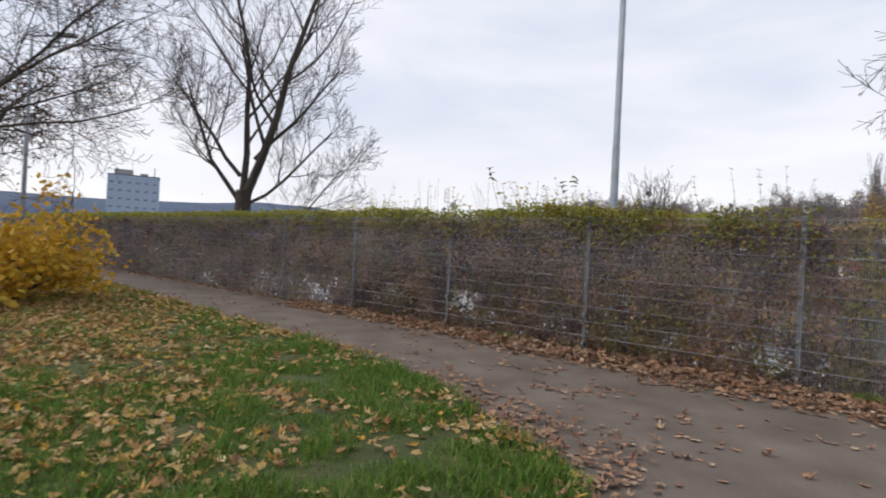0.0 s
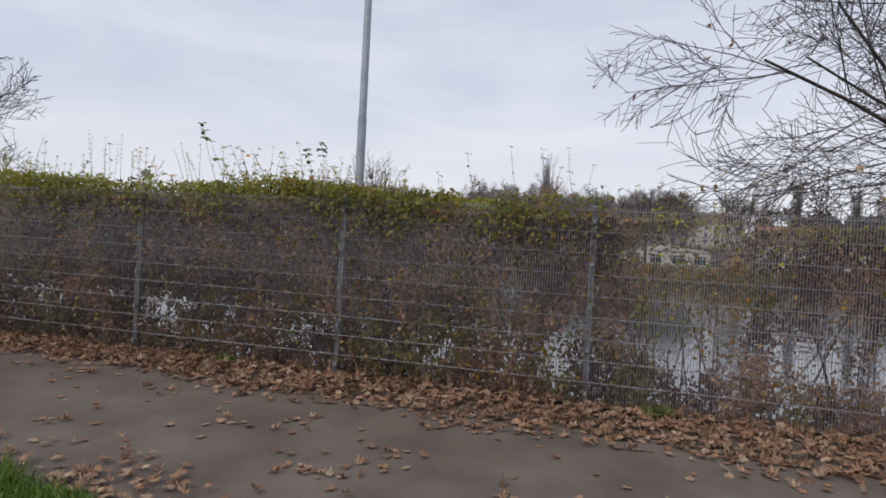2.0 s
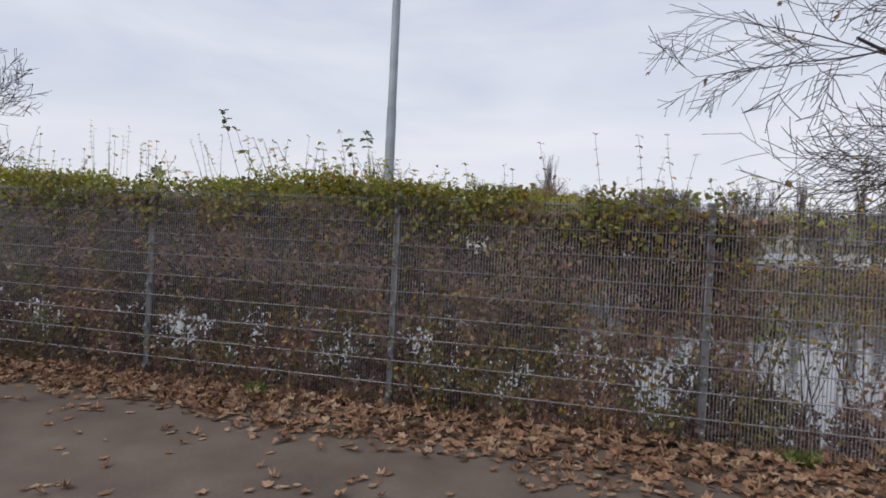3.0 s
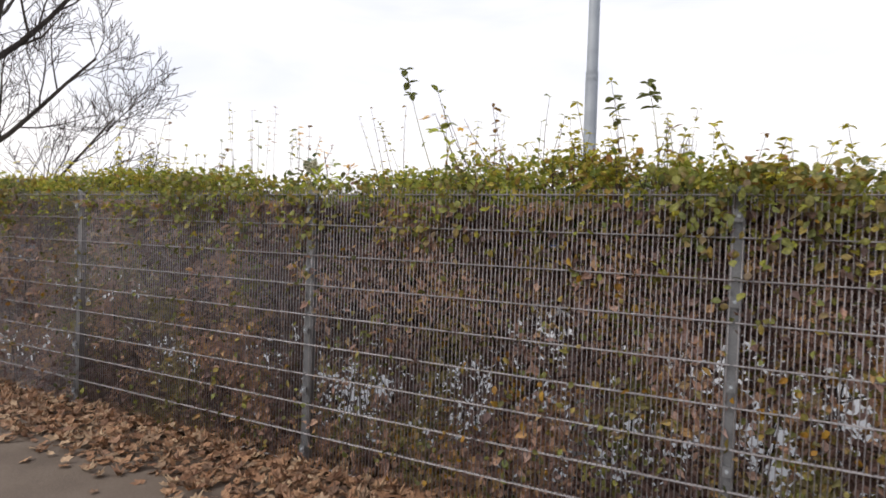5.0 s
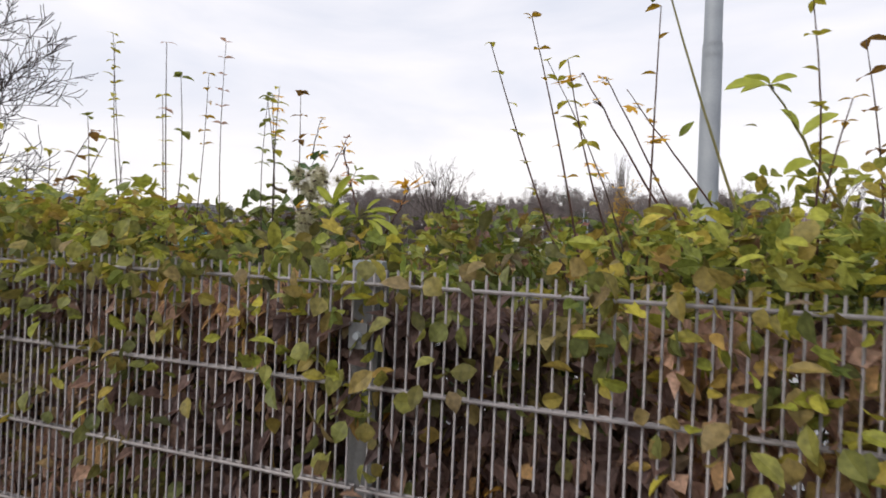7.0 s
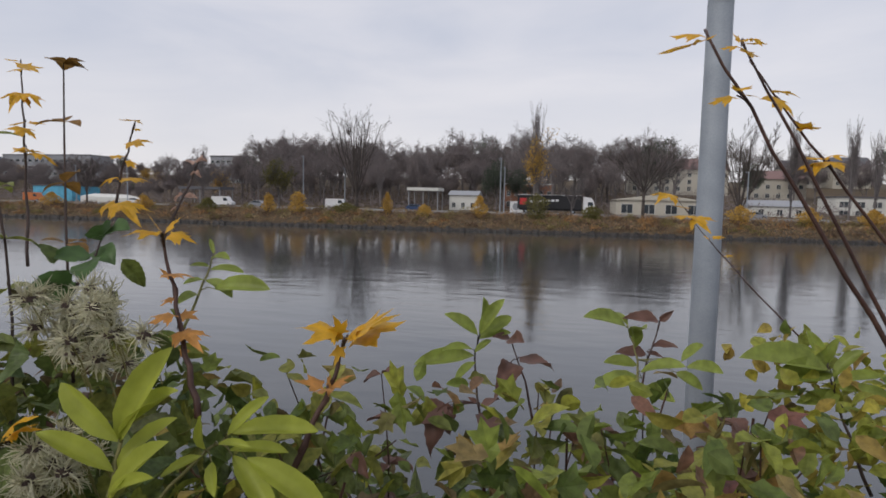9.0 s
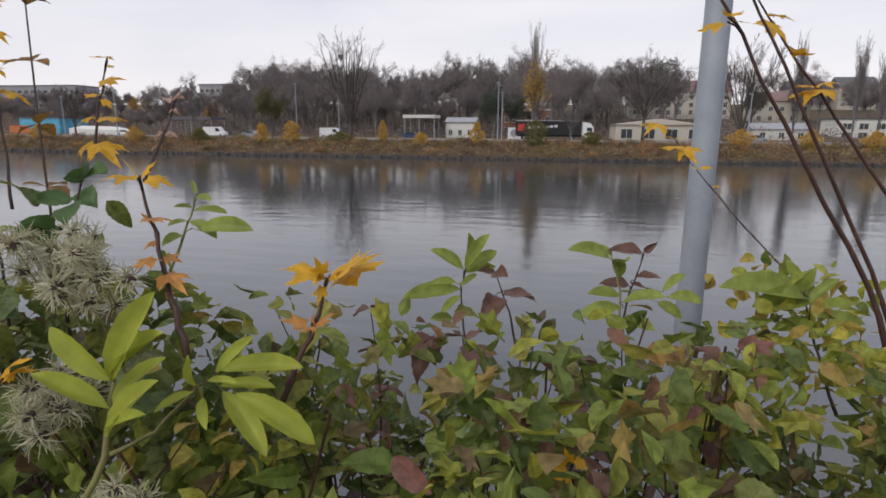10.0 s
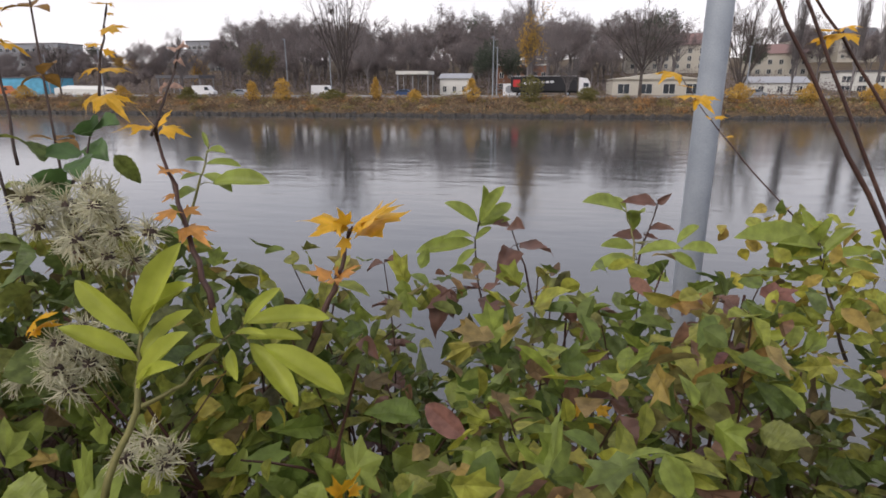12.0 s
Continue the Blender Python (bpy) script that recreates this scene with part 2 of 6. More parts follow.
# ---- mesh helpers ----
class Soup:
    """Collects tubes and leaves for one mesh."""

    def __init__(self):
        self.v, self.f, self.n = [], [], 0

    def add(self, verts, faces):
        verts = np.asarray(verts, float).reshape(-1, 3)
        self.v.append(verts)
        self.f.extend([tuple(int(i) + self.n for i in f) for f in faces])
        self.n += len(verts)

    def tube(self, pts, radii, sides=5, cap=True):
        pts = [Vector(p) for p in pts]
        rings = []
        for i, p in enumerate(pts):
            d = (pts[min(i + 1, len(pts) - 1)] - pts[max(i - 1, 0)]).normalized()
            a = d.orthogonal().normalized() if i == 0 else (rings[-1][1] - d * rings[-1][1].dot(d)).normalized()
            rings.append((p, a, d.cross(a), radii[i]))
        verts = [p + (a * math.cos(k * math.tau / sides) + b * math.sin(k * math.tau / sides)) * r for p, a, b, r in rings for k in range(sides)]
        faces = [(i * sides + k, i * sides + (k + 1) % sides, (i + 1) * sides + (k + 1) % sides, (i + 1) * sides + k) for i in range(len(pts) - 1) for k in range(sides)]
        if cap:
            faces.append(tuple(range((len(pts) - 1) * sides, len(pts) * sides)))
            faces.append(tuple(reversed(range(sides))))
        self.add(verts, faces)

    def box(self, lo, hi):
        (a, b, c), (d, e, f) = lo, hi
        v = [(a, b, c), (d, b, c), (d, e, c), (a, e, c), (a, b, f), (d, b, f), (d, e, f), (a, e, f)]
        self.add(v, [(3, 2, 1, 0), (4, 5, 6, 7), (0, 1, 5, 4), (1, 2, 6, 5), (2, 3, 7, 6), (3, 0, 4, 7)])

    def leaves(self, shape, pos, axis, normal, length, width):
        """Many leaves of one template at once; pos, axis and normal are N x 3, length and width N."""
        tv, tf = shape
        tv = np.array(tv)
        axis = axis / np.linalg.norm(axis, axis=1, keepdims=True)
        side = np.cross(normal, axis)
        side /= np.linalg.norm(side, axis=1, keepdims=True) + 1e-9
        nor = np.cross(axis, side)
        L, W = length[:, None, None], width[:, None, None]
        v = pos[:, None] + L * tv[None, :, 0:1] * axis[:, None] + W * tv[None, :, 1:2] * side[:, None] + L * tv[None, :, 2:3] * nor[:, None]
        k = len(tv)
        base = self.n
        self.v.append(v.reshape(-1, 3))
        self.n += k * len(pos)
        for i in range(len(pos)):
            o = base + i * k
            self.f.extend([tuple(j + o for j in f) for f in tf])

    def mesh(self, name, smooth=False):
        me = bpy.data.meshes.new(name)
        me.from_pydata(np.concatenate(self.v).tolist() if self.v else [], [], self.f)
        if smooth:
            me.polygons.foreach_set("use_smooth", [True] * len(me.polygons))
        me.update()
        return me


KITE = ([(0, 0, 0), (0.42, 0.5, 0.1), (1, 0, -0.06), (0.42, -0.5, 0.1)], [(0, 1, 2), (0, 2, 3)])
BLADE = ([(0, 0.5, 0), (0, -0.5, 0), (0.55, 0.38, 0.06), (0.55, -0.38, 0.06), (1, 0, 0.25)], [(0, 1, 3, 2), (2, 3, 4)])
OVATE = ([(0, 0, 0), (0.2, 0.34, 0.07), (0.2, 0, 0.02), (0.2, -0.34, 0.07), (0.46, 0.5, 0.1), (0.46, 0, 0.03), (0.46, -0.5, 0.1), (0.74, 0.33, 0.03), (0.74, 0, -0.02), (0.74, -0.33, 0.03), (1, 0, -0.14)],
         [(0, 2, 1), (0, 3, 2), (1, 2, 5, 4), (2, 3, 6, 5), (4, 5, 8, 7), (5, 6, 9, 8), (7, 8, 10), (8, 9, 10)])


def smooth_leaf(width_at, fold, droop):
    """A finely divided leaf: stations along it, five points across."""
    v, f = [], []
    for i, (u, w) in enumerate(width_at):
        for j in range(5):
            c = (j - 2) / 2
            v.append((u, 0.5 * w * c, fold * abs(c) * w - droop * u * u + 0.015 * math.sin(7 * u + 2 * c)))
    for i in range(len(width_at) - 1):
        for j in range(4):
            a = i * 5 + j
            f.append((a, a + 5, a + 6, a + 1))
    return (v, f)


LANCE = smooth_leaf([(0, 0.05), (0.1, 0.4), (0.28, 0.86), (0.5, 1.0), (0.72, 0.92), (0.88, 0.6), (0.95, 0.32), (1, 0.03)], 0.13, 0.16)
HEART = smooth_leaf([(0, 0.25), (0.1, 0.75), (0.28, 1.0), (0.5, 0.92), (0.72, 0.6), (0.88, 0.28), (1, 0.02)], 0.16, 0.2)


def toothed_leaf(fold, droop, twist):
    """An ovate leaf with a saw-toothed edge, folded along its midrib and drooping to its tip."""
    v, f = [], []
    outline = ((0, 0.06), (0.08, 0.5), (0.13, 0.62), (0.21, 0.92), (0.27, 0.88), (0.36, 1.03), (0.42, 0.92), (0.52, 0.98), (0.58, 0.82), (0.67, 0.8), (0.73, 0.62), (0.81, 0.54), (0.87, 0.34), (0.93, 0.22), (1, 0.02))
    for u, w in outline:
        for c in (-1, -0.5, 0, 0.5, 1):
            v.append((u + 0.035 * abs(c) * (w < 0.95), 0.5 * w * c, fold * abs(c) * w - droop * u * u + twist * c * u + 0.02 * math.sin(13 * u + 3 * c)))
    for i in range(len(outline) - 1):
        for j in range(4):
            a = i * 5 + j
            f.append((a, a + 5, a + 6, a + 1))
    return (v, f)


TOOTHED = [toothed_leaf(0.12, 0.22, 0.0), toothed_leaf(0.22, 0.35, 0.12), toothed_leaf(0.05, 0.12, -0.15)]


def fine_maple(seed, curl):
    """A palmate leaf with toothed lobes, two rings of faces and raised veins."""
    rg = random.Random(seed)
    outline = []
    for lobe, (a, r) in enumerate(((-112, 0.5), (-52, 0.85), (0, 1.0), (52, 0.85), (112, 0.5))):
        for da, k in ((-24, 0.52), (-13, 0.74), (-9, 0.70), (0, 1.0), (9, 0.70), (13, 0.74)):
            outline.append((a + da * (1.0 if abs(a) < 100 else 0.8), r * k * rg.uniform(0.92, 1.08)))
    v = [(0.25, 0, 0)]
    for q in (0.55, 1.0):
        for i, (a, r) in enumerate(outline):
            vein = 1 if i % 6 == 3 else 0
            v.append((0.25 + 0.75 * q * r * math.cos(radians(a)), 0.8 * q * r * math.sin(radians(a)), 0.03 * vein * q - curl * (q * r) ** 2 * rg.uniform(0.6, 1.3)))
    n = len(outline)
    f = [(0, 1 + i, 2 + i) for i in range(n - 1)] + [(0, n, 1)]
    f += [(1 + i, 1 + n + i, 2 + n + i, 2 + i) for i in range(n - 1)]
    return (v, f)


FINE_MAPLES = [fine_maple(k, c) for k, c in enumerate((0.2, 0.4, 0.05))]


def lobed(curl, seed):
    """A palmate leaf of five pointed lobes, its edge curled."""
    rg = random.Random(seed)
    tips = [(-104, 0.50), (-72, 0.40), (-48, 0.82), (-24, 0.55), (0, 1.0), (24, 0.55), (48, 0.82), (72, 0.40), (104, 0.50)]
    v = [(0.28, 0, 0.0), (0.05, 0, 0.0)]
    for a, r in tips:
        r *= rg.uniform(0.85, 1.12)
        v.append((0.28 + 0.72 * r * math.cos(radians(a)), 0.78 * r * math.sin(radians(a)), curl * r * r * rg.uniform(0.3, 1.3)))
    f = [(0, 1, 2)] + [(0, i, i + 1) for i in range(2, 10)] + [(0, 10, 1)]
    return (v, f)


MAPLES = [lobed(c, i) for i, c in enumerate((0.15, 0.4, 0.7, -0.2))]


def part(name, data, material, parent=None, label="", smooth=False):
    """One mesh object: a part under parent, or a thing where there is none."""
    me = data.mesh(name, smooth) if isinstance(data, Soup) else data
    if not me.materials:
        me.materials.append(material)
    ob = new(name, me)
    if parent:
        ob.parent = parent
    if label:
        tagged(ob, label)
    return ob


def thing(name, label, category, at=(0, 0, 0), group="", kind=""):
    e = new(name)
    e.empty_display_size = 0.1
    e.location = at
    return tagged(e, label, category, group, kind)


RNG = np.random.default_rng(7)


def unit(n, up=0.0):
    v = RNG.normal(size=(n, 3))
    v[:, 2] += up
    return v / np.linalg.norm(v, axis=1, keepdims=True)


def polyline(p, d, length, steps, rg, wander=0.15, lift=0.0):
    """A wandering line from p along d, bent up (or down) by lift."""
    pts = [Vector(p)]
    d = Vector(d).normalized()
    for i in range(steps):
        d = (d + Vector((rg.uniform(-1, 1), rg.uniform(-1, 1), rg.uniform(-1, 1))) * wander + Vector((0, 0, lift))).normalized()
        pts.append(pts[-1] + d * (length / steps))
    return pts


def grow(trunk, twigs, p, d, length, r, level, rg, kids=(5, 6, 5), shrink=0.62, spread=0.75, lift=0.05, tips=None, thin=0.006, wander=0.16):
    """Branches of a tree, recursively: thick ones into trunk, thin ones into twigs."""
    steps = 5 if level > 1 else 4
    pts = polyline(p, d, length, steps, rg, wander, lift)
    end = max(thin, r * 0.35)
    radii = [r + (end - r) * i / steps for i in range(steps + 1)]
    big = r > 0.03
    (trunk if big else twigs).tube(pts, radii, 7 if r > 0.12 else 5 if big else 3, cap=False)
    if level == 0:
        if tips is not None:
            tips.append((pts[-1], (pts[-1] - pts[-2]).normalized()))
        return
    for k in range(kids[level - 1]):
        u = 0.22 + 0.78 * (k + rg.uniform(0.1, 0.9)) / kids[level - 1]
        i = min(steps - 1, int(u * steps))
        q = pts[i].lerp(pts[i + 1], u * steps - i)
        along = (pts[i + 1] - pts[i]).normalized()
        ang = rg.uniform(0, math.tau)
        o = along.orthogonal().normalized()
        out = (o * math.cos(ang) + along.cross(o) * math.sin(ang))
        nd = (along * (1 - spread * rg.uniform(0.55, 1)) + out * spread + Vector((0, 0, lift))).normalized()
        grow(trunk, twigs, q, nd, length * shrink * rg.uniform(0.75, 1.15) * (1.15 - 0.45 * u), max(thin, radii[i] * rg.uniform(0.36, 0.54)), level - 1, rg, kids, shrink, spread, lift, tips, thin, wander)


# ---- setting ----
WATER_Z = -3.0


def ground_height(x, y):
    knots = [(-4000, 0), (0.35, 0), (0.9, -0.12), (2.2, -1.35), (3.3, -2.55), (4.6, -3.4), (9, -5), (88, -5), (96, -3.25), (100, -1.7), (107, -0.45), (112, -0.3), (150, -0.2), (175, 1.5), (230, 9), (300, 14), (600, 24), (4000, 30)]
    ys, zs = zip(*knots)
    return float(np.interp(y, ys, zs))


def sheet(name, xs, ys, height, material, label):
    s = Soup()
    v = [(x, y, height(x, y)) for y in ys for x in xs]
    w = len(xs)
    s.add(v, [(j * w + i, j * w + i + 1, (j + 1) * w + i + 1, (j + 1) * w + i) for j in range(len(ys) - 1) for i in range(w - 1)])
    return tagged(part(name, s, material, smooth=True), label, name.replace("_", " "), kind="structure")


gx = [-4000, -1500, -600, -250, -120, -60] + [x * 1.0 for x in range(-40, 26)] + [40, 60, 120, 250, 600, 1500, 4000]
gy = [-4000, -800, -200, -60, -20, -8, -4, -1.5, 0, 0.35, 0.6, 0.9, 1.3, 1.8, 2.2, 2.7, 3.3, 3.9, 4.6, 6, 9, 30, 60, 88, 92, 96, 98, 100, 103, 107, 112, 130, 150, 165, 175, 200, 230, 300, 600, 1500, 4000]


def rough_ground(x, y):
    z = ground_height(x, y)
    if 0.5 < y < 4.5 and abs(x) < 41:
        z += 0.07 * noise.noise((x * 0.9, y * 1.3, 0))
    return z - 0.02


sheet("ground", gx, gy, rough_ground, M_SOIL, "brown earth falling from the fence to the river")
sheet("water", [-4000, -300, -60, 0, 60, 300, 4000], [2.5, 20, 60, 99.5], lambda x, y: WATER_Z, M_WATER, "calm grey river with soft ripples and reflections")
sheet("far_bank_ground", [-1500, -400, -200, -100, -50, 0, 50, 100, 200, 400, 1500], [95.5, 98, 100, 103, 107, 130, 150, 175, 200, 230, 300, 600], lambda x, y: ground_height(x, y) + 0.03, M_FARLAND, "brown autumn meadow on the far bank")
sheet("road", [-1500, -300, -100, 0, 100, 300, 1500], [113.5, 118, 128], lambda x, y: ground_height(x, y) + 0.08, M_ROAD, "grey road along the far bank")


def lawn_edge(x):
    return float(np.interp(x, [-60, -20, -9, 1.0, 2.6, 3.5, 4.7, 5.4], [-2.6, -2.3, -2.25, -2.75, -3.05, -3.5, -4.05, -5.2]))


def asphalt_height(x, y):
    return 0.004 + 0.004 * noise.noise((x * 0.7, y * 0.7, 3))


sheet("path", [-60, -40] + [x * 0.5 for x in range(-60, 41)] + [40, 60], [-40, -14] + [-9 + 0.45 * i for i in range(20)] + [-0.12], asphalt_height, M_ASPHALT, "damp grey asphalt footpath strewn with leaves")

lawn_soup = Soup()
lx = [-60, -40, -30, -24] + [-20 + 0.5 * i for i in range(51)]
rows = 14
lv = []
for j in range(rows):
    u = j / (rows - 1)
    for x in lx:
        e = lawn_edge(x) + 0.05 * noise.noise((x * 3, 0, 5))
        y = e - (u ** 2) * (30 + e)
        lv.append((x, y, 0.008 + (0.03 * min(1, j / 2)) + 0.03 * min(1, j / 3) * (0.5 + noise.noise((x * 0.8, y * 0.8, 1)))))
w_ = len(lx)
lawn_soup.add(lv, [(j * w_ + i, (j + 1) * w_ + i, (j + 1) * w_ + i + 1, j * w_ + i + 1) for j in range(rows - 1) for i in range(w_ - 1)])
tagged(part("lawn", lawn_soup, M_TURF, smooth=True), "green lawn beside the path, covered with leaves", "lawn", kind="structure")

# wooded ridge in the distance, its haze put into the blue colour
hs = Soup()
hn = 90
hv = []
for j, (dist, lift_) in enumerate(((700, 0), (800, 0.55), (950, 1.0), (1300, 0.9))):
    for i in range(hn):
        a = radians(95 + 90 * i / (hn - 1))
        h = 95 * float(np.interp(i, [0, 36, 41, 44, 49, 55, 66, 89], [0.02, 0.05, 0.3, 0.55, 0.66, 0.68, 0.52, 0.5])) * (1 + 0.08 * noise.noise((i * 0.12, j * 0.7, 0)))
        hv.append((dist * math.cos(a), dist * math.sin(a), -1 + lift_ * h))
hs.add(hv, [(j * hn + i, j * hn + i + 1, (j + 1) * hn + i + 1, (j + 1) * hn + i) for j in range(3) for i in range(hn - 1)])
tagged(part("backdrop_hill", hs, M_HILL, smooth=True), "wooded hill ridge in the distance, coloured blue for haze", "hill", kind="structure")

# ---- fence ----
PANEL, TOP = 2.52, 1.83
FIRST, LAST = -14, 5


fence = thing("fence", "galvanised double-rod mesh fence overgrown with hedge", "fence", (0, 0, 0))


def rails(soup, z, x=0.0):
    for y in (-0.007, 0.007):
        soup.tube([(x + 0.006, y, z), (x + PANEL - 0.006, y, z)], [0.0036] * 2, 6)
    return soup


top_rail, rail_mesh = rails(Soup(), 0.03 + 0.2 * 9).mesh("panel"), rails(Soup(), 0).mesh("horizontal_wire")
v = Soup()
v.tube([(0, 0, 0.015), (0, 0, TOP + 0.03)], [0.0027] * 2, 5)
upright_mesh = v.mesh("vertical_wire", True)
rest = Soup()
tube_, cap_, bar_, bolt_ = Soup(), Soup(), Soup(), Soup()
tube_.box((-0.03, 0.012, -0.4), (0.03, 0.052, TOP + 0.03))
cap_.box((-0.032, 0.010, TOP + 0.03), (0.032, 0.054, TOP + 0.045))
bar_.box((-0.02, -0.017, -0.025), (0.02, -0.012, 0.025))
bar_.box((-0.007, -0.012, -0.01), (0.007, 0.012, 0.01))
bolt_.tube([(0, -0.026, 0), (0, -0.016, 0)], [0.007, 0.009], 8)
tube_, cap_, bar_, bolt_ = tube_.mesh("post"), cap_.mesh("cap"), bar_.mesh("clamp"), bolt_.mesh("bolt")
for i in range(FIRST, LAST + 1):
    if i < LAST:
        near = -1 <= i <= 1
        if near:
            pan = part("panel", top_rail, M_WIRE, fence)
            pan.location = (i * PANEL, 0, 0)
            for k in range(9):
                part("horizontal_wire", rail_mesh, M_WIRE, pan).location = (0, 0, 0.03 + 0.2 * k)
            for k in range(100):
                part("vertical_wire", upright_mesh, M_WIRE, pan).location = (0.0225 + 0.025 * k, 0, 0)
        else:
            for k in range(10):
                rails(rest, 0.03 + 0.2 * k, i * PANEL)
            for k in range(100):
                x = i * PANEL + 0.0225 + 0.025 * k
                rest.tube([(x, 0, 0.015), (x, 0, TOP + 0.03)], [0.0027] * 2, 3 if i < -5 else 4)
    pst = part("post", tube_, M_POST, fence)
    pst.location = (i * PANEL, 0, 0)
    part("cap", cap_, M_GALV, pst)
    for z in (0.13, 0.53, 0.93, 1.33, 1.73) if abs(i) < 5 else ():
        clamp = part("clamp", bar_, M_POST, pst)
        clamp.location = (0, 0, z)
        part("bolt", bolt_, M_GALV, clamp)

part("distant_mesh", rest, M_WIRE, fence)["kind"] = "stuff"

# ---- tall lamp mast by the water ----
mast = thing("lamp_mast", "tall tapered grey galvanised steel mast by the water", "mast", (1.03, 3.95, -3.1))
s = Soup()
s.tube([(0, 0, 0), (0, 0, 4.6), (0, 0, 6.7), (0, 0, 6.72), (0, 0, 15)], [0.098, 0.083, 0.076, 0.069, 0.05], 16)
part("pole", s, M_GALV, mast, smooth=True)
mast.rotation_euler = (0, radians(-0.35), 0)
s = Soup()
s.tube([(0, 0, 6.62), (0, 0, 6.74)], [0.077, 0.0745], 16)
part("collar", s, M_GALV, mast)
s = Soup()
s.tube([(0, 0, 0.0), (0, 0, 0.25)], [0.2, 0.19], 16)
part("base_flange", s, M_GALV, mast)

# ---- hedge along the fence ----
def canopy_top(x):
    return 2.02 + 0.10 * noise.noise((x * 0.8, 2, 0)) + 0.05 * noise.noise((x * 2.7, 5, 0)) - 0.20 * float(np.interp(x, [2.6, 5.0], [0, 1]))


def cover(x, z):
    """How much of the hedge stands at a place along the fence, 0 to 1."""
    patch = noise.noise((x * 1.5, z * 1.7, 7)) + 0.6 * noise.noise((x * 4.1, z * 3.4, 3))
    c = max(0.14, min(1.2, 0.62 + 0.95 * patch))
    # upright gaps low down, between the stems
    streak = noise.noise((x * 4.2, z * 1.0, 44)) + 0.6 * noise.noise((x * 11, z * 3.0, 8))
    zone = float(np.interp(z, [0.2, 0.36, 0.7, 1.2], [0, 1, 0.9, 0]))
    share = float(np.interp(x, [-30, -6, -3, 0, 4, 5.4], [0.2, 0.3, 0.6, 0.85, 0.85, 0.9]))
    c *= 1 - zone * share * max(0.0, min(1.0, 2.4 * (streak - 0.02)))
    if 0.7 < x < 1.8 and 1.0 < z < 1.62:
        c *= 0.5
    fleck = noise.noise((x * 7, z * 5, 60))
    c *= 1 - float(np.interp(z, [0.3, 0.5, 1.3, 1.5], [0, 1, 1, 0])) * float(np.interp(x, [-4, -1, 0, 4], [0.2, 0.7, 1, 1])) * max(0.0, min(1.0, 4 * (fleck - 0.22)))
    c *= float(np.interp(z, [0, 0.15, 0.3, 1.3, 1.7], [1.7, 1.3, 1.0, 1.0, 1.25]))
    if x > 5.4:
        c *= float(np.interp(z, [0, 0.3, 0.42, 1.05, 1.3, 1.9], [5.0, 4.4, 0.12, 0.09, 0.25, 0.3])) * float(np.interp(x, [5.4, 5.7, 6.3, 6.6, 8.5], [3.5, 0.5, 0.5, 5.0, 5.5]))
    return c


def hedge_points(n, x0, x1, y0, y1, z0=0.03, z1=2.0):
    out = []
    while len(out) < n:
        x, z = random.uniform(x0, x1), random.uniform(z0, z1)
        if z < canopy_top(x) and random.random() < cover(x, z):
            out.append((x, y0 + (y1 - y0) * random.random() ** 1.4, z))
    return np.array(out)


hedge = thing("hedge", "autumn hedge of withered brown and green leaves behind the fence", "hedge", (0, 0.4, 0))


def hpart(name, soup, material, label=""):
    ob = part(name, soup, material, hedge, label)
    ob.location = (0, -0.4, 0)
    ob["kind"] = "stuff"
    return ob


brown, dark, dull = Soup(), Soup(), Soup()
for x0, x1, clumps, per, size, r in ((-3.2, 5.6, 3700, 24, 0.06, 0.052), (5.6, 13, 2000, 20, 0.055, 0.055), (-12, -3.2, 1700, 20, 0.075, 0.07), (-35, -12, 1600, 18, 0.115, 0.12)):
    c = hedge_points(clumps, x0, x1, 0.05, 0.5)
    # dark-coloured clumps, more of them above 1.4 m, paint the shade under the crown
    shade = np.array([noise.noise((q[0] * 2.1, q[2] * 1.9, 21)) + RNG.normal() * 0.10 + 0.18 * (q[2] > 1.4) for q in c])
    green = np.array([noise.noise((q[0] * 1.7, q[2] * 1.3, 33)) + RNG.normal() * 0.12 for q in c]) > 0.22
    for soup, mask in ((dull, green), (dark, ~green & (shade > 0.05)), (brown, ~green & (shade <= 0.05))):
        n = int(mask.sum()) * per
        p = np.repeat(c[mask], per, axis=0) + RNG.normal(size=(n, 3)) * r * np.array((1, 0.8, 1.25))
        p[:, 1] = np.maximum(p[:, 1], 0.012)
        p[:, 2] = np.clip(p[:, 2], 0.02, 1.76)
        soup.leaves(KITE, p, unit(n, -0.8), unit(n, 0.3) + np.array((0, -0.8, 0.45)), RNG.uniform(0.5, 1.35, n) * size, RNG.uniform(0.3, 0.85, n) * size)
hpart("withered_leaves", brown, L_WITHER, "withered brown leaves")
hpart("dark_leaves", dark, L_DARKWITHER, "dead leaves coloured darker for shade in the hedge")
hpart("dull_leaves", dull, foliage("dull_olive_leaf", [(0.15, 0.14, 0.06), (0.25, 0.22, 0.08), (0.33, 0.27, 0.11), (0.20, 0.19, 0.075), (0.28, 0.20, 0.14), (0.40, 0.29, 0.09)], 0.65, 0.35), "dull olive and brown leaves in clumps")

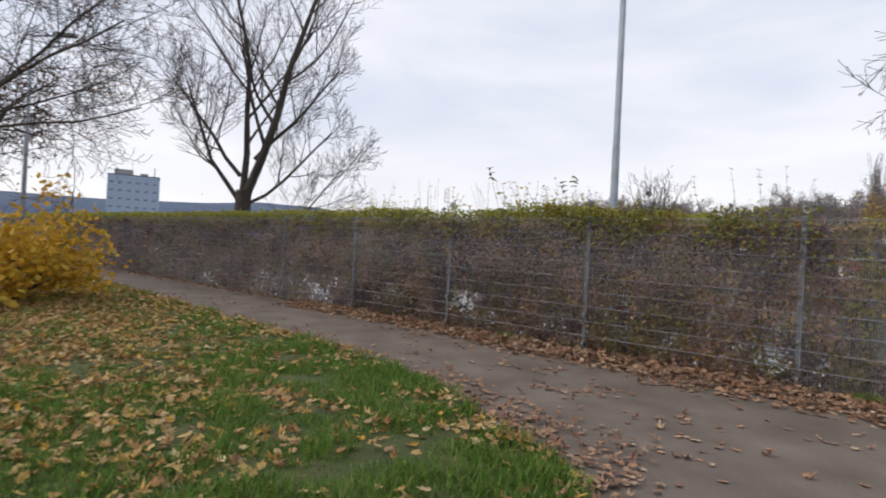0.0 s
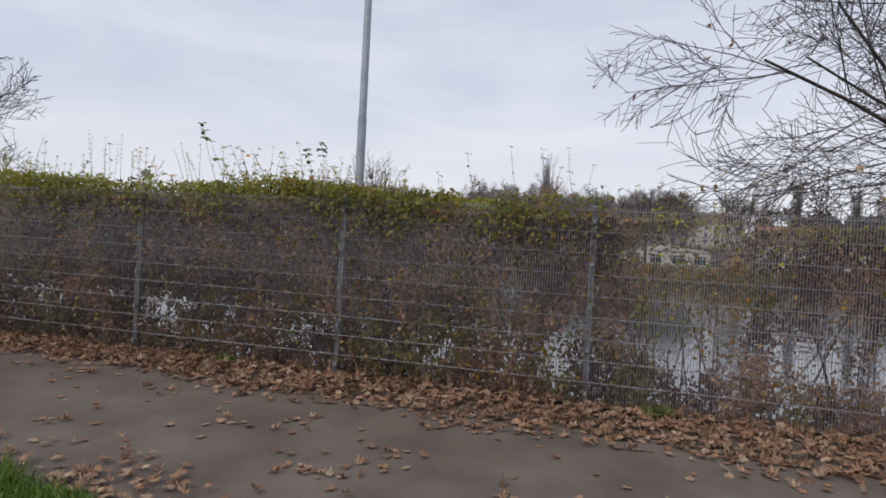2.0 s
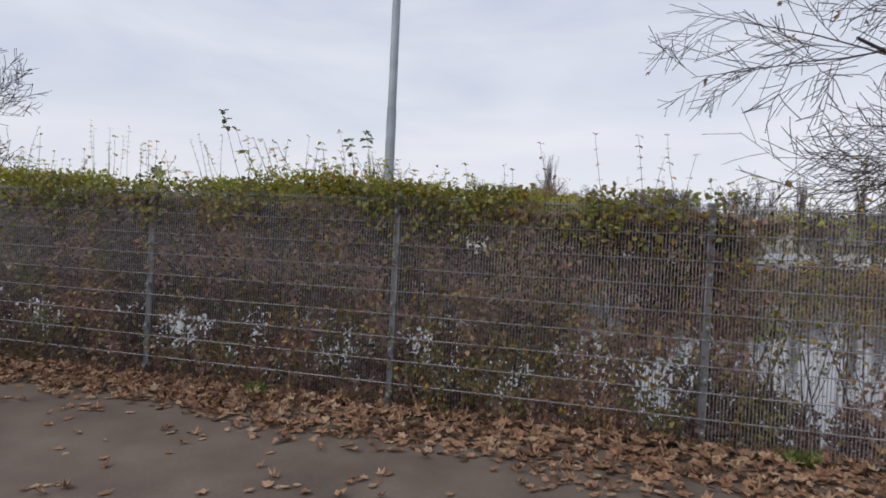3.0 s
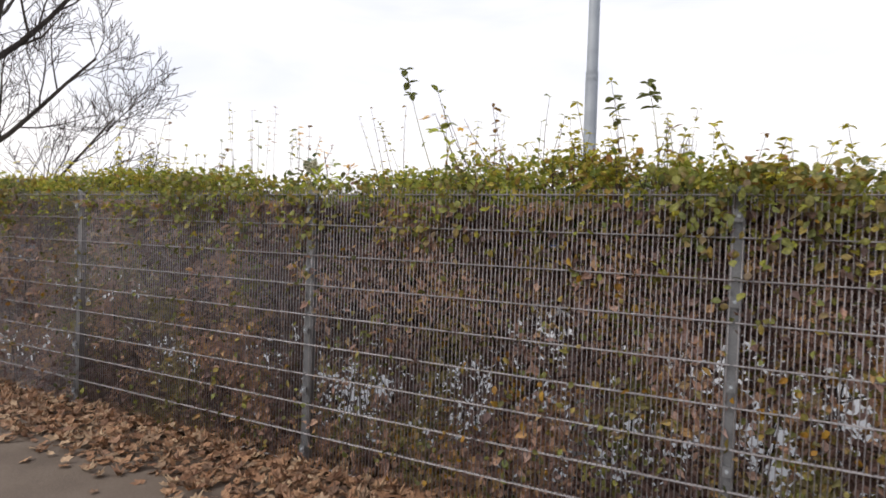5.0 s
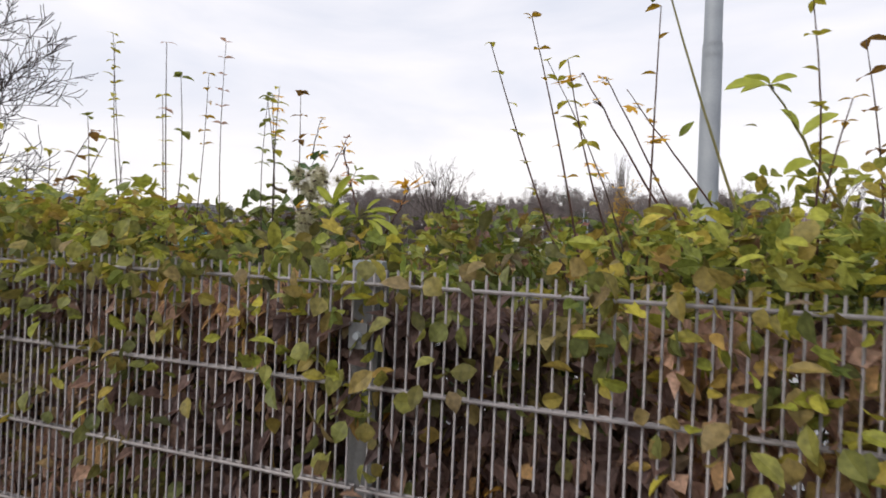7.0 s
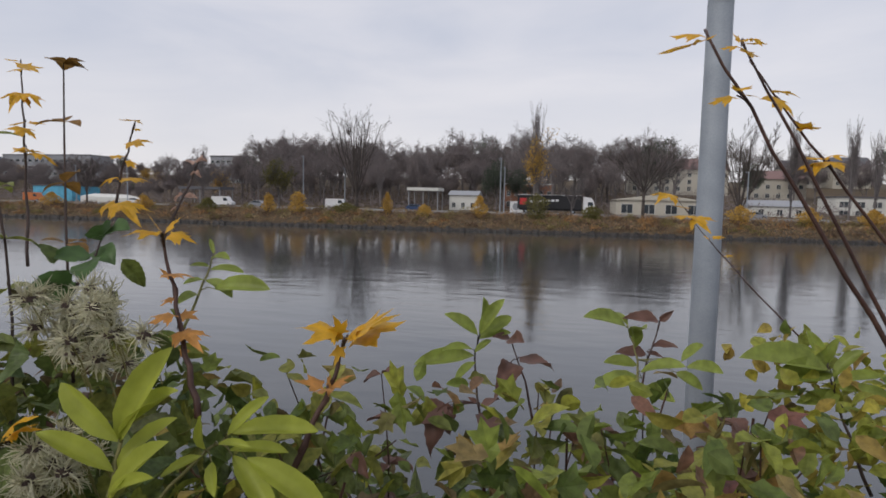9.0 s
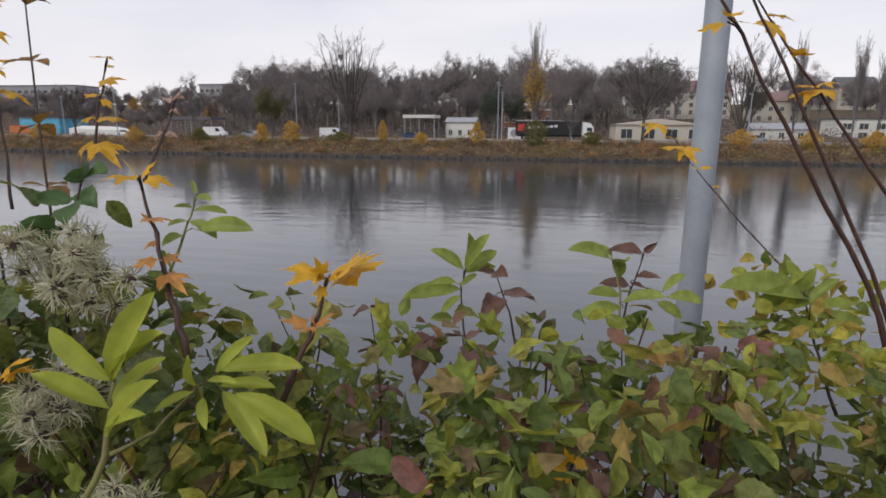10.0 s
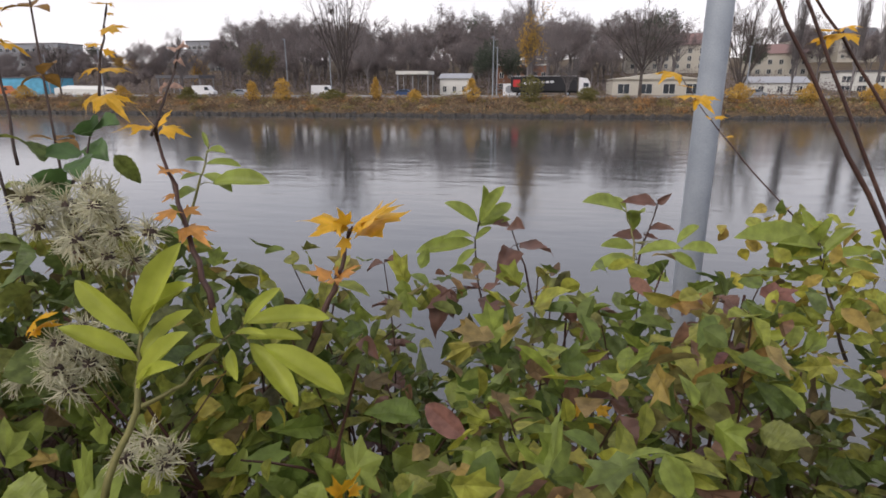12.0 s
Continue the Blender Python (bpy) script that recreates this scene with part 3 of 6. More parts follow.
s = Soup()
for x0, x1, n, size in ((-3.2, 6.2, 3000, 0.042), (6.2, 13, 300, 0.05), (-12, -3.2, 1500, 0.075), (-35, -12, 1500, 0.1)):
    p = hedge_points(n, x0, x1, -0.05, 0.5)
    s.leaves(OVATE if size < 0.07 else KITE, p, unit(n, -0.6), unit(n, 0.6), RNG.uniform(0.6, 1.3, n) * size, RNG.uniform(0.5, 0.9, n) * size)
hpart("olive_leaves", s, foliage("olive_leaf", [(0.07, 0.075, 0.02), (0.13, 0.12, 0.03), (0.06, 0.07, 0.03), (0.2, 0.15, 0.03), (0.10, 0.11, 0.03)], 0.6, 0.3), "dull olive leaves")

s = Soup()
cl = []
for x, z, n, r in [(random.uniform(-3, 7.5), random.uniform(0.1, 1.7), random.randint(4, 12), random.uniform(0.05, 0.13)) for _ in range(60)] + [(random.uniform(0.8, 6.2), random.uniform(0.15, 1.75), random.randint(16, 38), random.uniform(0.09, 0.17)) for _ in range(52)] + [(random.uniform(-16, -3), random.uniform(0.2, 1.7), 26, 0.25) for _ in range(55)] + [(random.uniform(6.2, 9.5), random.uniform(0.2, 1.6), 14, 0.3) for _ in range(34)]:
    for _ in range(n):
        cl.append((x + random.gauss(0, r), random.uniform(-0.04, 0.35), max(0.05, z + random.gauss(0, r))))
p = np.array(cl)
n = len(p)
s.leaves(OVATE, p, unit(n, -0.7), unit(n, 0.3) + np.array((0, -0.7, 0)), RNG.uniform(0.03, 0.065, n), RNG.uniform(0.02, 0.045, n))
hpart("ochre_leaves", s, L_OCHRE, "ochre and orange autumn leaves")

# leaves hanging out through the upper mesh
s = Soup()
q = []
while len(q) < 1900:
    x = random.uniform(-5, 5.2)
    z = 1.98 - abs(random.gauss(0, 0.34 if -1.2 < x < 0.8 else 0.22))
    if noise.noise((x * 1.9, z * 0.9, 12)) + 0.5 * noise.noise((x * 5, z * 4, 1)) < 0.02 + 0.42 * (1.9 - z) - 0.45 * max(0, 1 - 4 * abs(x + 0.02)) - 0.3 * max(0, 1 - 5 * abs(x % PANEL - 0.05)):
        continue
    if abs(x) < 0.6 and z > 1.9:
        continue
    q.append((x, random.uniform(-0.09, 0.03), z))
p = np.array(q)
n = len(p)
s.leaves(OVATE, p, unit(n, -0.9), unit(n, 0.3) + np.array((0, -0.9, 0.2)), RNG.uniform(0.03, 0.06, n), RNG.uniform(0.022, 0.045, n))
hpart("hanging_leaves", s, L_VINE, "green leaves hanging over the wires")

# climbing stems with green leaves among the dead ones
s = Soup()
rv = random.Random(77)
for _ in range(105):
    x, z = rv.uniform(-3, 6.0), rv.uniform(0.15, 1.75)
    n = rv.randint(18, 46)
    wide, tall = rv.uniform(0.05, 0.12), rv.uniform(0.08, 0.22)
    p = np.array((x, 0.0, z)) + RNG.normal(size=(n, 3)) * np.array((wide, 0, tall))
    p[:, 1] = RNG.uniform(-0.02, 0.2, n)
    p[:, 2] = np.clip(p[:, 2], 0.06, 1.85)
    s.leaves(OVATE, p, unit(n, -0.7), unit(n, 0.3) + np.array((0, -0.8, 0.2)), RNG.uniform(0.025, 0.055, n), RNG.uniform(0.02, 0.04, n))
hpart("climber_leaves", s, L_VINE, "dull green climber leaves behind the wires")

# green crown of the hedge
s, inner = Soup(), Soup()
for x0, x1, n, size, shape in ((-3.2, 4.4, 13500, 0.046, OVATE), (4.4, 8, 700, 0.05, OVATE), (-12, -3.2, 5000, 0.075, KITE), (-35, -12, 6000, 0.11, KITE)):
    q = []
    while len(q) < n:
        x = random.uniform(x0, x1)
        y = random.uniform(-0.06, 0.95 if x > -3.2 else 0.7)
        t_ = canopy_top(x)
        z = t_ - abs(random.gauss(0, 0.10)) - (0.25 * random.random() if random.random() < 0.3 else 0)
        if y < 0.02 and random.random() < 0.6:
            z -= random.random() * 0.25
        if noise.noise((x * 2.2, y * 2.2, 9)) < -0.32:
            continue
        if abs(x) < 0.5 and -0.25 < y < 0.42 and z > 1.93:
            continue
        if -1.0 < x < -0.08 and 0.15 < y < 0.85 and z > 1.82:
            continue
        q.append((x, y, z))
    p = np.array(q)
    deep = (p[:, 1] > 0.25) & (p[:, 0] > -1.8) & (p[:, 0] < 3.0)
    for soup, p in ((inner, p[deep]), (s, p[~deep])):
        n = len(p)
        for k in range(3 if n else 0):
            w = p[k::3]
            n = len(w)
            kind_ = shape if shape is KITE else (LANCE, MAPLES[1], OVATE)[k]
            big_ = 1.25 if kind_ is MAPLES[1] else 1.0
            soup.leaves(kind_, w, unit(n, -0.15) * np.array((1, 1, 0.6)) + np.array((0, -0.25, 0)), unit(n, 1.0), RNG.uniform(0.6, 1.3, n) * size * big_, RNG.uniform(0.36, 0.66, n) * size * big_ ** 2)
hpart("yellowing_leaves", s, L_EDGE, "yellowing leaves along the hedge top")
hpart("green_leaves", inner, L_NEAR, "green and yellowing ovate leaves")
# leaves below the hedge top, given the darker colour as painted shade
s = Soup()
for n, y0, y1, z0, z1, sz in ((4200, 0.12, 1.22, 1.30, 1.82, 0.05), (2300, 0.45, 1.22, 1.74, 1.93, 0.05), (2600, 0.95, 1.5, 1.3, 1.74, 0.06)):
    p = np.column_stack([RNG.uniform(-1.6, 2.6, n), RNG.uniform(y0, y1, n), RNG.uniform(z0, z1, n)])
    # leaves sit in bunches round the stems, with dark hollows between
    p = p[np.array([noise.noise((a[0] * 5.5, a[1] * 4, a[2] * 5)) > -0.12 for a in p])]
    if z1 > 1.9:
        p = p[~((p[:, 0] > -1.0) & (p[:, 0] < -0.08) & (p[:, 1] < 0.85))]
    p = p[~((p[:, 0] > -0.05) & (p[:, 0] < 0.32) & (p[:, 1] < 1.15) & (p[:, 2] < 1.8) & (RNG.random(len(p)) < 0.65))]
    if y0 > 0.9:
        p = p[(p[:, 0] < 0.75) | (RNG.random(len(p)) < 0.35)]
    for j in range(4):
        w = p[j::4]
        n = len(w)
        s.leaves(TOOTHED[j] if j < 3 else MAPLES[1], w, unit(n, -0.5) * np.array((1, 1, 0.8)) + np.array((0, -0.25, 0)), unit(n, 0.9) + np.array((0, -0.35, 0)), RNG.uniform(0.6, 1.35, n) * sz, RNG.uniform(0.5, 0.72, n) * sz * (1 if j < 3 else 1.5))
for x, y, z in ((-0.76, 0.87, 1.95), (-0.78, 0.76, 1.95), (-0.67, 0.81, 1.88)):
    n = 60
    p = np.array((x, y, z)) + RNG.normal(size=(n, 3)) * np.array((0.13, 0.08, 0.08))
    p = p[(p[:, 1] > 0.5)]
    n = len(p)
    s.leaves(TOOTHED[1], p, unit(n, -0.3), unit(n, 0.8) + np.array((0, -0.3, 0)), RNG.uniform(0.035, 0.07, n), RNG.uniform(0.025, 0.05, n))
broad = Soup()
p = np.column_stack([RNG.uniform(-0.85, -0.03, 460), RNG.uniform(0.42, 0.9, 460), RNG.uniform(1.6, 1.83, 460)])
p = p[np.array([noise.noise((a[0] * 6, a[1] * 6, a[2] * 4 + 9)) > -0.1 for a in p])]
for j in range(3):
    w = p[j::3]
    n = len(w)
    broad.leaves((TOOTHED[0], MAPLES[0], TOOTHED[1])[j], w, unit(n, -0.3) + np.array((0, -0.4, 0)), unit(n, 1.2) + np.array((0, -0.4, 0)), RNG.uniform(0.05, 0.085, n), RNG.uniform(0.035, 0.06, n) * (1.6 if j == 1 else 1))
hpart("broad_leaves", broad, L_FRESH, "broad green leaves low in the hedge top")
# brown dead leaves deep inside, in the same shade-darkened colour
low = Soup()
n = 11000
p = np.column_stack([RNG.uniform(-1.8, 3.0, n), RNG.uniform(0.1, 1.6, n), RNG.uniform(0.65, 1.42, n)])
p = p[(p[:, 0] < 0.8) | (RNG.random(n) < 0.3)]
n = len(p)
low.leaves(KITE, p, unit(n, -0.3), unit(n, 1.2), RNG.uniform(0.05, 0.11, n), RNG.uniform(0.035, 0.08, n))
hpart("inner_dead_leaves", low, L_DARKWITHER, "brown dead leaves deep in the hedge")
hpart("shaded_leaves", s, L_UNDER, "green leaves inside the hedge, coloured darker for shade")
s = Soup()
n = 900
x = RNG.uniform(1.7, 5.2, n)
p = np.column_stack([x, RNG.uniform(-0.05, 0.6, n), np.array([canopy_top(a) for a in x]) - np.abs(RNG.normal(size=n)) * 0.14])
p = p[np.array([noise.noise((a[0] * 2, a[2] * 2, 31)) > -0.05 for a in p])]
n = len(p)
s.leaves(OVATE, p, unit(n, -0.4), unit(n, 0.6) + np.array((0, -0.5, 0)), RNG.uniform(0.04, 0.075, n), RNG.uniform(0.03, 0.05, n))
hpart("rusty_leaves", s, L_OCHRE, "rusty leaves along the hedge top")

s = Soup()
rg = random.Random(5)
for i in range(460):
    x = rg.uniform(-4, 12.5) if i < 360 else rg.uniform(-30, -4)
    if x > 5.3 and rg.random() < 0.15:
        continue
    y = rg.uniform(0.07, 0.8)
    h = canopy_top(x) * rg.uniform(0.6, 1.0)
    pts = polyline((x, y, -0.25), (rg.uniform(-0.25, 0.25), rg.uniform(-0.15, 0.2), 1), h + 0.2, 6, rg, 0.13)
    pts = [Vector((q.x, max(0.065, q.y), q.z)) for q in pts]
    r = rg.uniform(0.004, 0.010)
    s.tube(pts, [r * (1 - 0.09 * k) for k in range(7)], 4, False)
    for k in (2, 3, 4, 5):
        tw = polyline(pts[k], (rg.uniform(-1, 1), rg.uniform(-0.4, 0.8), rg.uniform(0.2, 1)), rg.uniform(0.15, 0.4), 3, rg, 0.25)
        tw = [Vector((q.x, max(0.03, q.y), q.z)) for q in tw]
        s.tube(tw, [r * 0.5, r * 0.4, r * 0.3, r * 0.2], 3, False)
hpart("stem_tangle", s, M_TWIG, "thin brown woody stems")


# dark forked stems inside the hedge, up to its top
s = Soup()
rg = random.Random(15)
for i in range(75):
    x, y = rg.uniform(-1.2, 2.2), rg.uniform(0.45, 1.25)
    pts = polyline((x, y, 0.9), (rg.uniform(-0.3, 0.3), rg.uniform(-0.15, 0.2), 1), rg.uniform(0.75, 1.08), 6, rg, 0.14)
    r = rg.uniform(0.003, 0.0065)
    s.tube(pts, [r * (1 - 0.1 * k) for k in range(7)], 5, False)
    for k in (3, 4, 5, 5):
        tw = polyline(pts[k], (rg.uniform(-1, 1), rg.uniform(-0.5, 0.5), rg.uniform(0.3, 1.1)), rg.uniform(0.08, 0.24), 3, rg, 0.2)
        s.tube(tw, [r * 0.5, r * 0.42, r * 0.34, r * 0.25], 4, False)
hpart("stem_tangle", s, M_REDTWIG, "dark red-brown forked stems")


# shoots standing above the hedge
def shoot(base, tip, whorls, size, leaf_material, seed, name="hedge_shoot", label="slender hedge shoot with sparse autumn leaves", stem_material=None, bend=0.06, per=(2, 4), shape=None, start=0.25, thick=0.0035):
    rg = random.Random(seed)
    b, t = Vector(base), Vector(tip)
    e = thing(name, label, "shoot", b, "shoots above the hedge")
    side = Vector((rg.uniform(-1, 1), rg.uniform(-1, 1), 0)) * bend
    pts = [(t - b) * (k / 6) + side * math.sin(math.pi * k / 6) for k in range(7)]
    st = Soup()
    st.tube(pts, [thick * (1 - 0.11 * k) for k in range(7)], 5)
    part("stem", st, stem_material or M_TWIG, e)
    for w in range(whorls):
        u = start + (1 - start) * (w + 1) / whorls
        i = min(5, int(u * 6))
        q = pts[i].lerp(pts[i + 1], u * 6 - i)
        a0 = rg.uniform(0, math.tau)
        for k in range(rg.randint(*per)):
            a = a0 + k * math.tau / 3 + rg.uniform(-0.5, 0.5)
            ls = Soup()
            ax = np.array([[math.cos(a), math.sin(a), rg.uniform(-0.45, 0.5)]])
            ls.leaves(shape or OVATE, np.array([q]), ax, np.array([[rg.uniform(-0.3, 0.3), rg.uniform(-0.3, 0.3), 1.0]]), np.array([size * rg.uniform(0.6, 1.2)]), np.array([size * rg.uniform(0.4, 0.75)]))
            part("leaf", ls, leaf_material, e)
    return e


rg = random.Random(11)
for i in range(150):
    x = rg.uniform(-5.5, 6.8)
    y = rg.uniform(0.05, 0.9)
    if -0.75 < x < 1.0:
        continue
    zt = canopy_top(x)
    h = (rg.uniform(0.06, 0.25) if i % 3 else rg.uniform(0.2, 0.5)) * (1.0 if x < 4.5 else 1.25)
    lean = rg.uniform(-0.35, 0.25) * h
    shoot((x, y, zt - 0.3), (x + lean, y + rg.uniform(-0.2, 0.15) * h, zt + h), rg.randint(3, 6), rg.uniform(0.03, 0.052), rg.choice([L_HEDGE, L_EDGE, L_EDGE, L_OCHRE]), i)
for k, (b, t, wh, sz, mt) in enumerate([
        ((1.35, 0.1, 1.7), (0.98, -0.12, 2.40), 3, 0.075, L_HEDGE), ((1.5, 0.2, 1.7), (1.25, 0.05, 2.33), 4, 0.05, L_OCHRE),
        ((-0.85, 0.8, 1.7), (-0.88, 0.83, 2.45), 7, 0.05, L_HEDGE), ((-0.95, 0.45, 1.7), (-1.0, 0.45, 2.55), 3, 0.03, L_WITHER),
        ((3.9, 0.6, 1.6), (3.66, 0.64, 2.44), 5, 0.045, L_OCHRE), ((4.3, 0.5, 1.6), (4.15, 0.5, 2.5), 5, 0.04, L_WITHER),
        ((5.0, 0.4, 1.5), (4.75, 0.5, 2.5), 6, 0.045, L_WITHER), ((4.6, 0.3, 1.6), (4.5, 0.3, 2.45), 7, 0.05, L_OCHRE)]):
    shoot(b, t, wh, sz, mt, 200 + k)

for k in range(46):
    x = rg.uniform(0.95, 3.6) if k % 3 else rg.uniform(-3.5, -1.1)
    y, h = rg.uniform(-0.02, 0.5), rg.uniform(0.04, 0.16)
    zt = canopy_top(x)
    shoot((x, y, zt - 0.25), (x + rg.uniform(-0.12, 0.08), y - rg.uniform(0, 0.1), zt + h), rg.randint(4, 6), rg.uniform(0.03, 0.045), L_EDGE, 400 + k, label="short hedge shoot with yellow-green leaflets", shape=LANCE, per=(3, 5))

# tall shoots that stand out of the hedge top
for k, (b, t) in enumerate([((0.509, 0.400, 2.115), (0.282, 0.350, 2.363)), ((1.031, 0.400, 2.111), (1.037, 0.350, 2.326)), ((1.169, 0.400, 2.106), (1.215, 0.350, 2.348)), ((1.589, 0.400, 2.090), (1.624, 0.350, 2.311)), ((2.266, 0.400, 2.064), (2.310, 0.350, 2.318)), ((2.388, 0.400, 2.048), (2.392, 0.350, 2.228)), ((-0.507, 0.400, 2.151), (-0.474, 0.350, 2.343)), ((-1.091, 0.400, 2.192), (-1.109, 0.350, 2.519))]):
    b = (b[0], b[1], b[2] - 0.35)
    shoot(b, t, 5, 0.038, L_EDGE, 1200 + k, label="thin hedge shoot with a few small leaves", bend=0.03, per=(1, 3), start=0.6, thick=0.0025)
for k, (b, t) in enumerate([((0.790, 0.400, 2.073), (0.489, 0.350, 2.702)), ((1.961, 0.400, 2.037), (1.875, 0.350, 2.408)), ((2.118, 0.400, 2.032), (2.053, 0.350, 2.478))]):
    b = (b[0], b[1], b[2] - 0.3)
    shoot(b, t, 3, 0.07, L_VINE, 1300 + k, "elder_shoot", "tall elder shoot with a fan of leaflets at its tip", M_GREENTWIG, 0.05, (4, 6), LANCE, 0.72, 0.004)
for k, (b, t) in enumerate([((-1.338, 0.650, 2.140), (-1.425, 0.600, 2.674)), ((-1.063, 0.650, 2.138), (-0.958, 0.600, 2.492)), ((-0.909, 0.650, 2.138), (-0.889, 0.600, 2.596)), ((-0.714, 0.650, 2.117), (-0.702, 0.600, 2.398))]):
    b = (b[0], b[1], b[2] - 0.4)
    shoot(b, t, 6, 0.034, (L_EDGE, L_YELLOW, L_WITHER, L_HEDGE)[k], 1400 + k, label="upright shoot with small tiers of leaves", bend=0.03, per=(2, 3), start=0.6, thick=0.0026)
for k, (b, t) in enumerate([((0.387, 0.350, 2.051), (0.153, 0.300, 2.400)), ((0.399, 0.350, 2.064), (0.250, 0.300, 2.450)), ((0.510, 0.350, 2.051), (0.336, 0.300, 2.346)), ((0.522, 0.350, 2.064), (0.529, 0.300, 2.447)), ((0.816, 0.350, 2.088), (0.811, 0.300, 2.428)), ((0.845, 0.350, 2.111), (0.884, 0.300, 2.229))]):
    b = (b[0], b[1], b[2] - 0.3)
    shoot(b, t, 6, 0.03, (L_EDGE, L_YELLOW, L_EDGE, L_YELLOW, L_EDGE, L_YELLOW)[k], 1500 + k, "arching_shoot", "long red-brown shoot with few yellowing leaves", M_REDTWIG, 0.03, (1, 3), OVATE, 0.35, 0.0034)

# ---- fallen leaves and grass ----


def fallen(name, pts, size, material, label, tilt=0.45):
    s = Soup()
    p = np.array(pts)
    for k, shape in enumerate(MAPLES):
        q = p[k::4]
        n = len(q)
        ax = RNG.normal(size=(n, 3)) * np.array((1, 1, tilt * 0.4))
        s.leaves(shape, q, ax, unit(n) * tilt + np.array((0, 0, 1)), RNG.uniform(0.6, 1.25, n) * size, RNG.uniform(0.55, 1.15, n) * size)
    return tagged(part(name, s, material), label, "leaf litter", kind="stuff")


rg = random.Random(3)
pts = []
for i in range(9500):
    x = rg.uniform(-4, 9.5) if i < 7200 else rg.uniform(9.5, 12.7) if i < 8000 else rg.uniform(-35, -4)
    wid = 0.62 + 0.22 * noise.noise((x * 0.7, 0, 4)) + 0.12 * noise.noise((x * 2.4, 0, 8)) + 0.05 * max(0, x)
    y = 0.12 - (wid + 0.12) * rg.random() ** 1.15 * rg.choice((1, 1, 1, 1.25))
    pts.append((x, y, 0.015 + 0.045 * rg.random() * (1 if y > -wid * 0.8 else 0.3)))
fallen("fallen_leaves_by_fence", pts, 0.085, L_LITTER, "drift of brown fallen leaves along the fence")
pts = [(rg.uniform(-10, 9), rg.uniform(-5, -0.6), 0.012) for _ in range(430)]
pts += [(x, lawn_edge(x) + abs(rg.gauss(0, 0.2)) * (1 + max(0, x - 2) * 0.5), 0.018 + 0.02 * rg.random()) for x in [rg.uniform(-2, 5.0) if rg.random() < 0.4 else rg.uniform(2.2, 5.2) for _ in range(620)]]
for _ in range(36):
    cx, cy = rg.uniform(-6, 8), rg.uniform(-3.2, -0.9)
    pts += [(cx + rg.gauss(0, 0.16), cy + rg.gauss(0, 0.06), 0.016) for _ in range(9)]
fallen("fallen_leaves_on_path", pts, 0.075, L_LITTER, "scattered brown leaves lying on the asphalt", 0.14)
pts = []
for i in range(52000):
    x, y = rg.uniform(-9, 5.6), rg.uniform(-10, -2.2)
    if y > lawn_edge(x) - 0.03:
        continue
    heavy = float(np.interp(x + 0.6 * y, [-8, -4.6, -2.6, -1, 2], [1.6, 1.3, 0.75, 0.5, 0.42])) + 0.9 * noise.noise((x * 1.1, y * 1.1, 2))
    heavy *= float(np.interp(lawn_edge(x) - y, [0, 0.25, 0.6, 1.3, 2.3], [0.95, 0.6, 0.3, 0.55, 1.1]))
    if rg.random() < heavy:
        pts.append((x, y, 0.03 + 0.065 * rg.random()))
fallen("fallen_leaves_on_lawn", pts, 0.08, L_LAWNLEAF, "pale yellow and brown leaves scattered over the lawn", 0.6)

s = Soup()
q = []
while len(q) < 95000:
    x, y = rg.uniform(-11, 5.6), -10.5 + 8.4 * rg.random() ** 0.8
    if y > lawn_edge(x) + 0.02:
        continue
    if noise.noise((x * 1.6, y * 1.6, 6)) < -0.25 + float(np.interp(x + 0.6 * y, [-8, -4, 0], [0.35, 0.1, -0.2])):
        if rg.random() < 0.75:
            continue
    q.append((x, y, 0.02))
while len(q) < 140000:
    x, y = rg.uniform(0.5, 5.5), rg.uniform(-7.5, -3.0)
    if y < lawn_edge(x) + 0.02 and noise.noise((x * 2.1, y * 2.1, 6)) > -0.3:
        q.append((x, y, 0.02))
p = np.array(q)
n = len(p)
hgt = RNG.uniform(0.04, 0.12, n) * np.array([1 + 1.2 * noise.noise((a[0] * 2.3, a[1] * 2.3, 1)) for a in q])
s.leaves(BLADE, p, unit(n) * 0.55 + np.array((0, 0, 1)), unit(n), hgt, RNG.uniform(0.005, 0.012, n))
tagged(part("lawn_grass", s, L_GRASS), "tufted green grass between fallen leaves", "grass", kind="stuff")

s = Soup()
for cx, cy in ((5.67, -0.12), (1.3, -0.1), (8.2, -0.1)):
    n = 120
    p = np.column_stack([RNG.normal(cx, 0.07, n), RNG.normal(cy, 0.04, n), np.full(n, 0.02)])
    s.leaves(BLADE, p, unit(n) * 0.6 + np.array((0, 0, 0.9)), unit(n), RNG.uniform(0.06, 0.16, n), RNG.uniform(0.006, 0.012, n))
tagged(part("weeds", s, L_GRASS), "small green weed tufts at the fence foot", "weeds", kind="stuff")


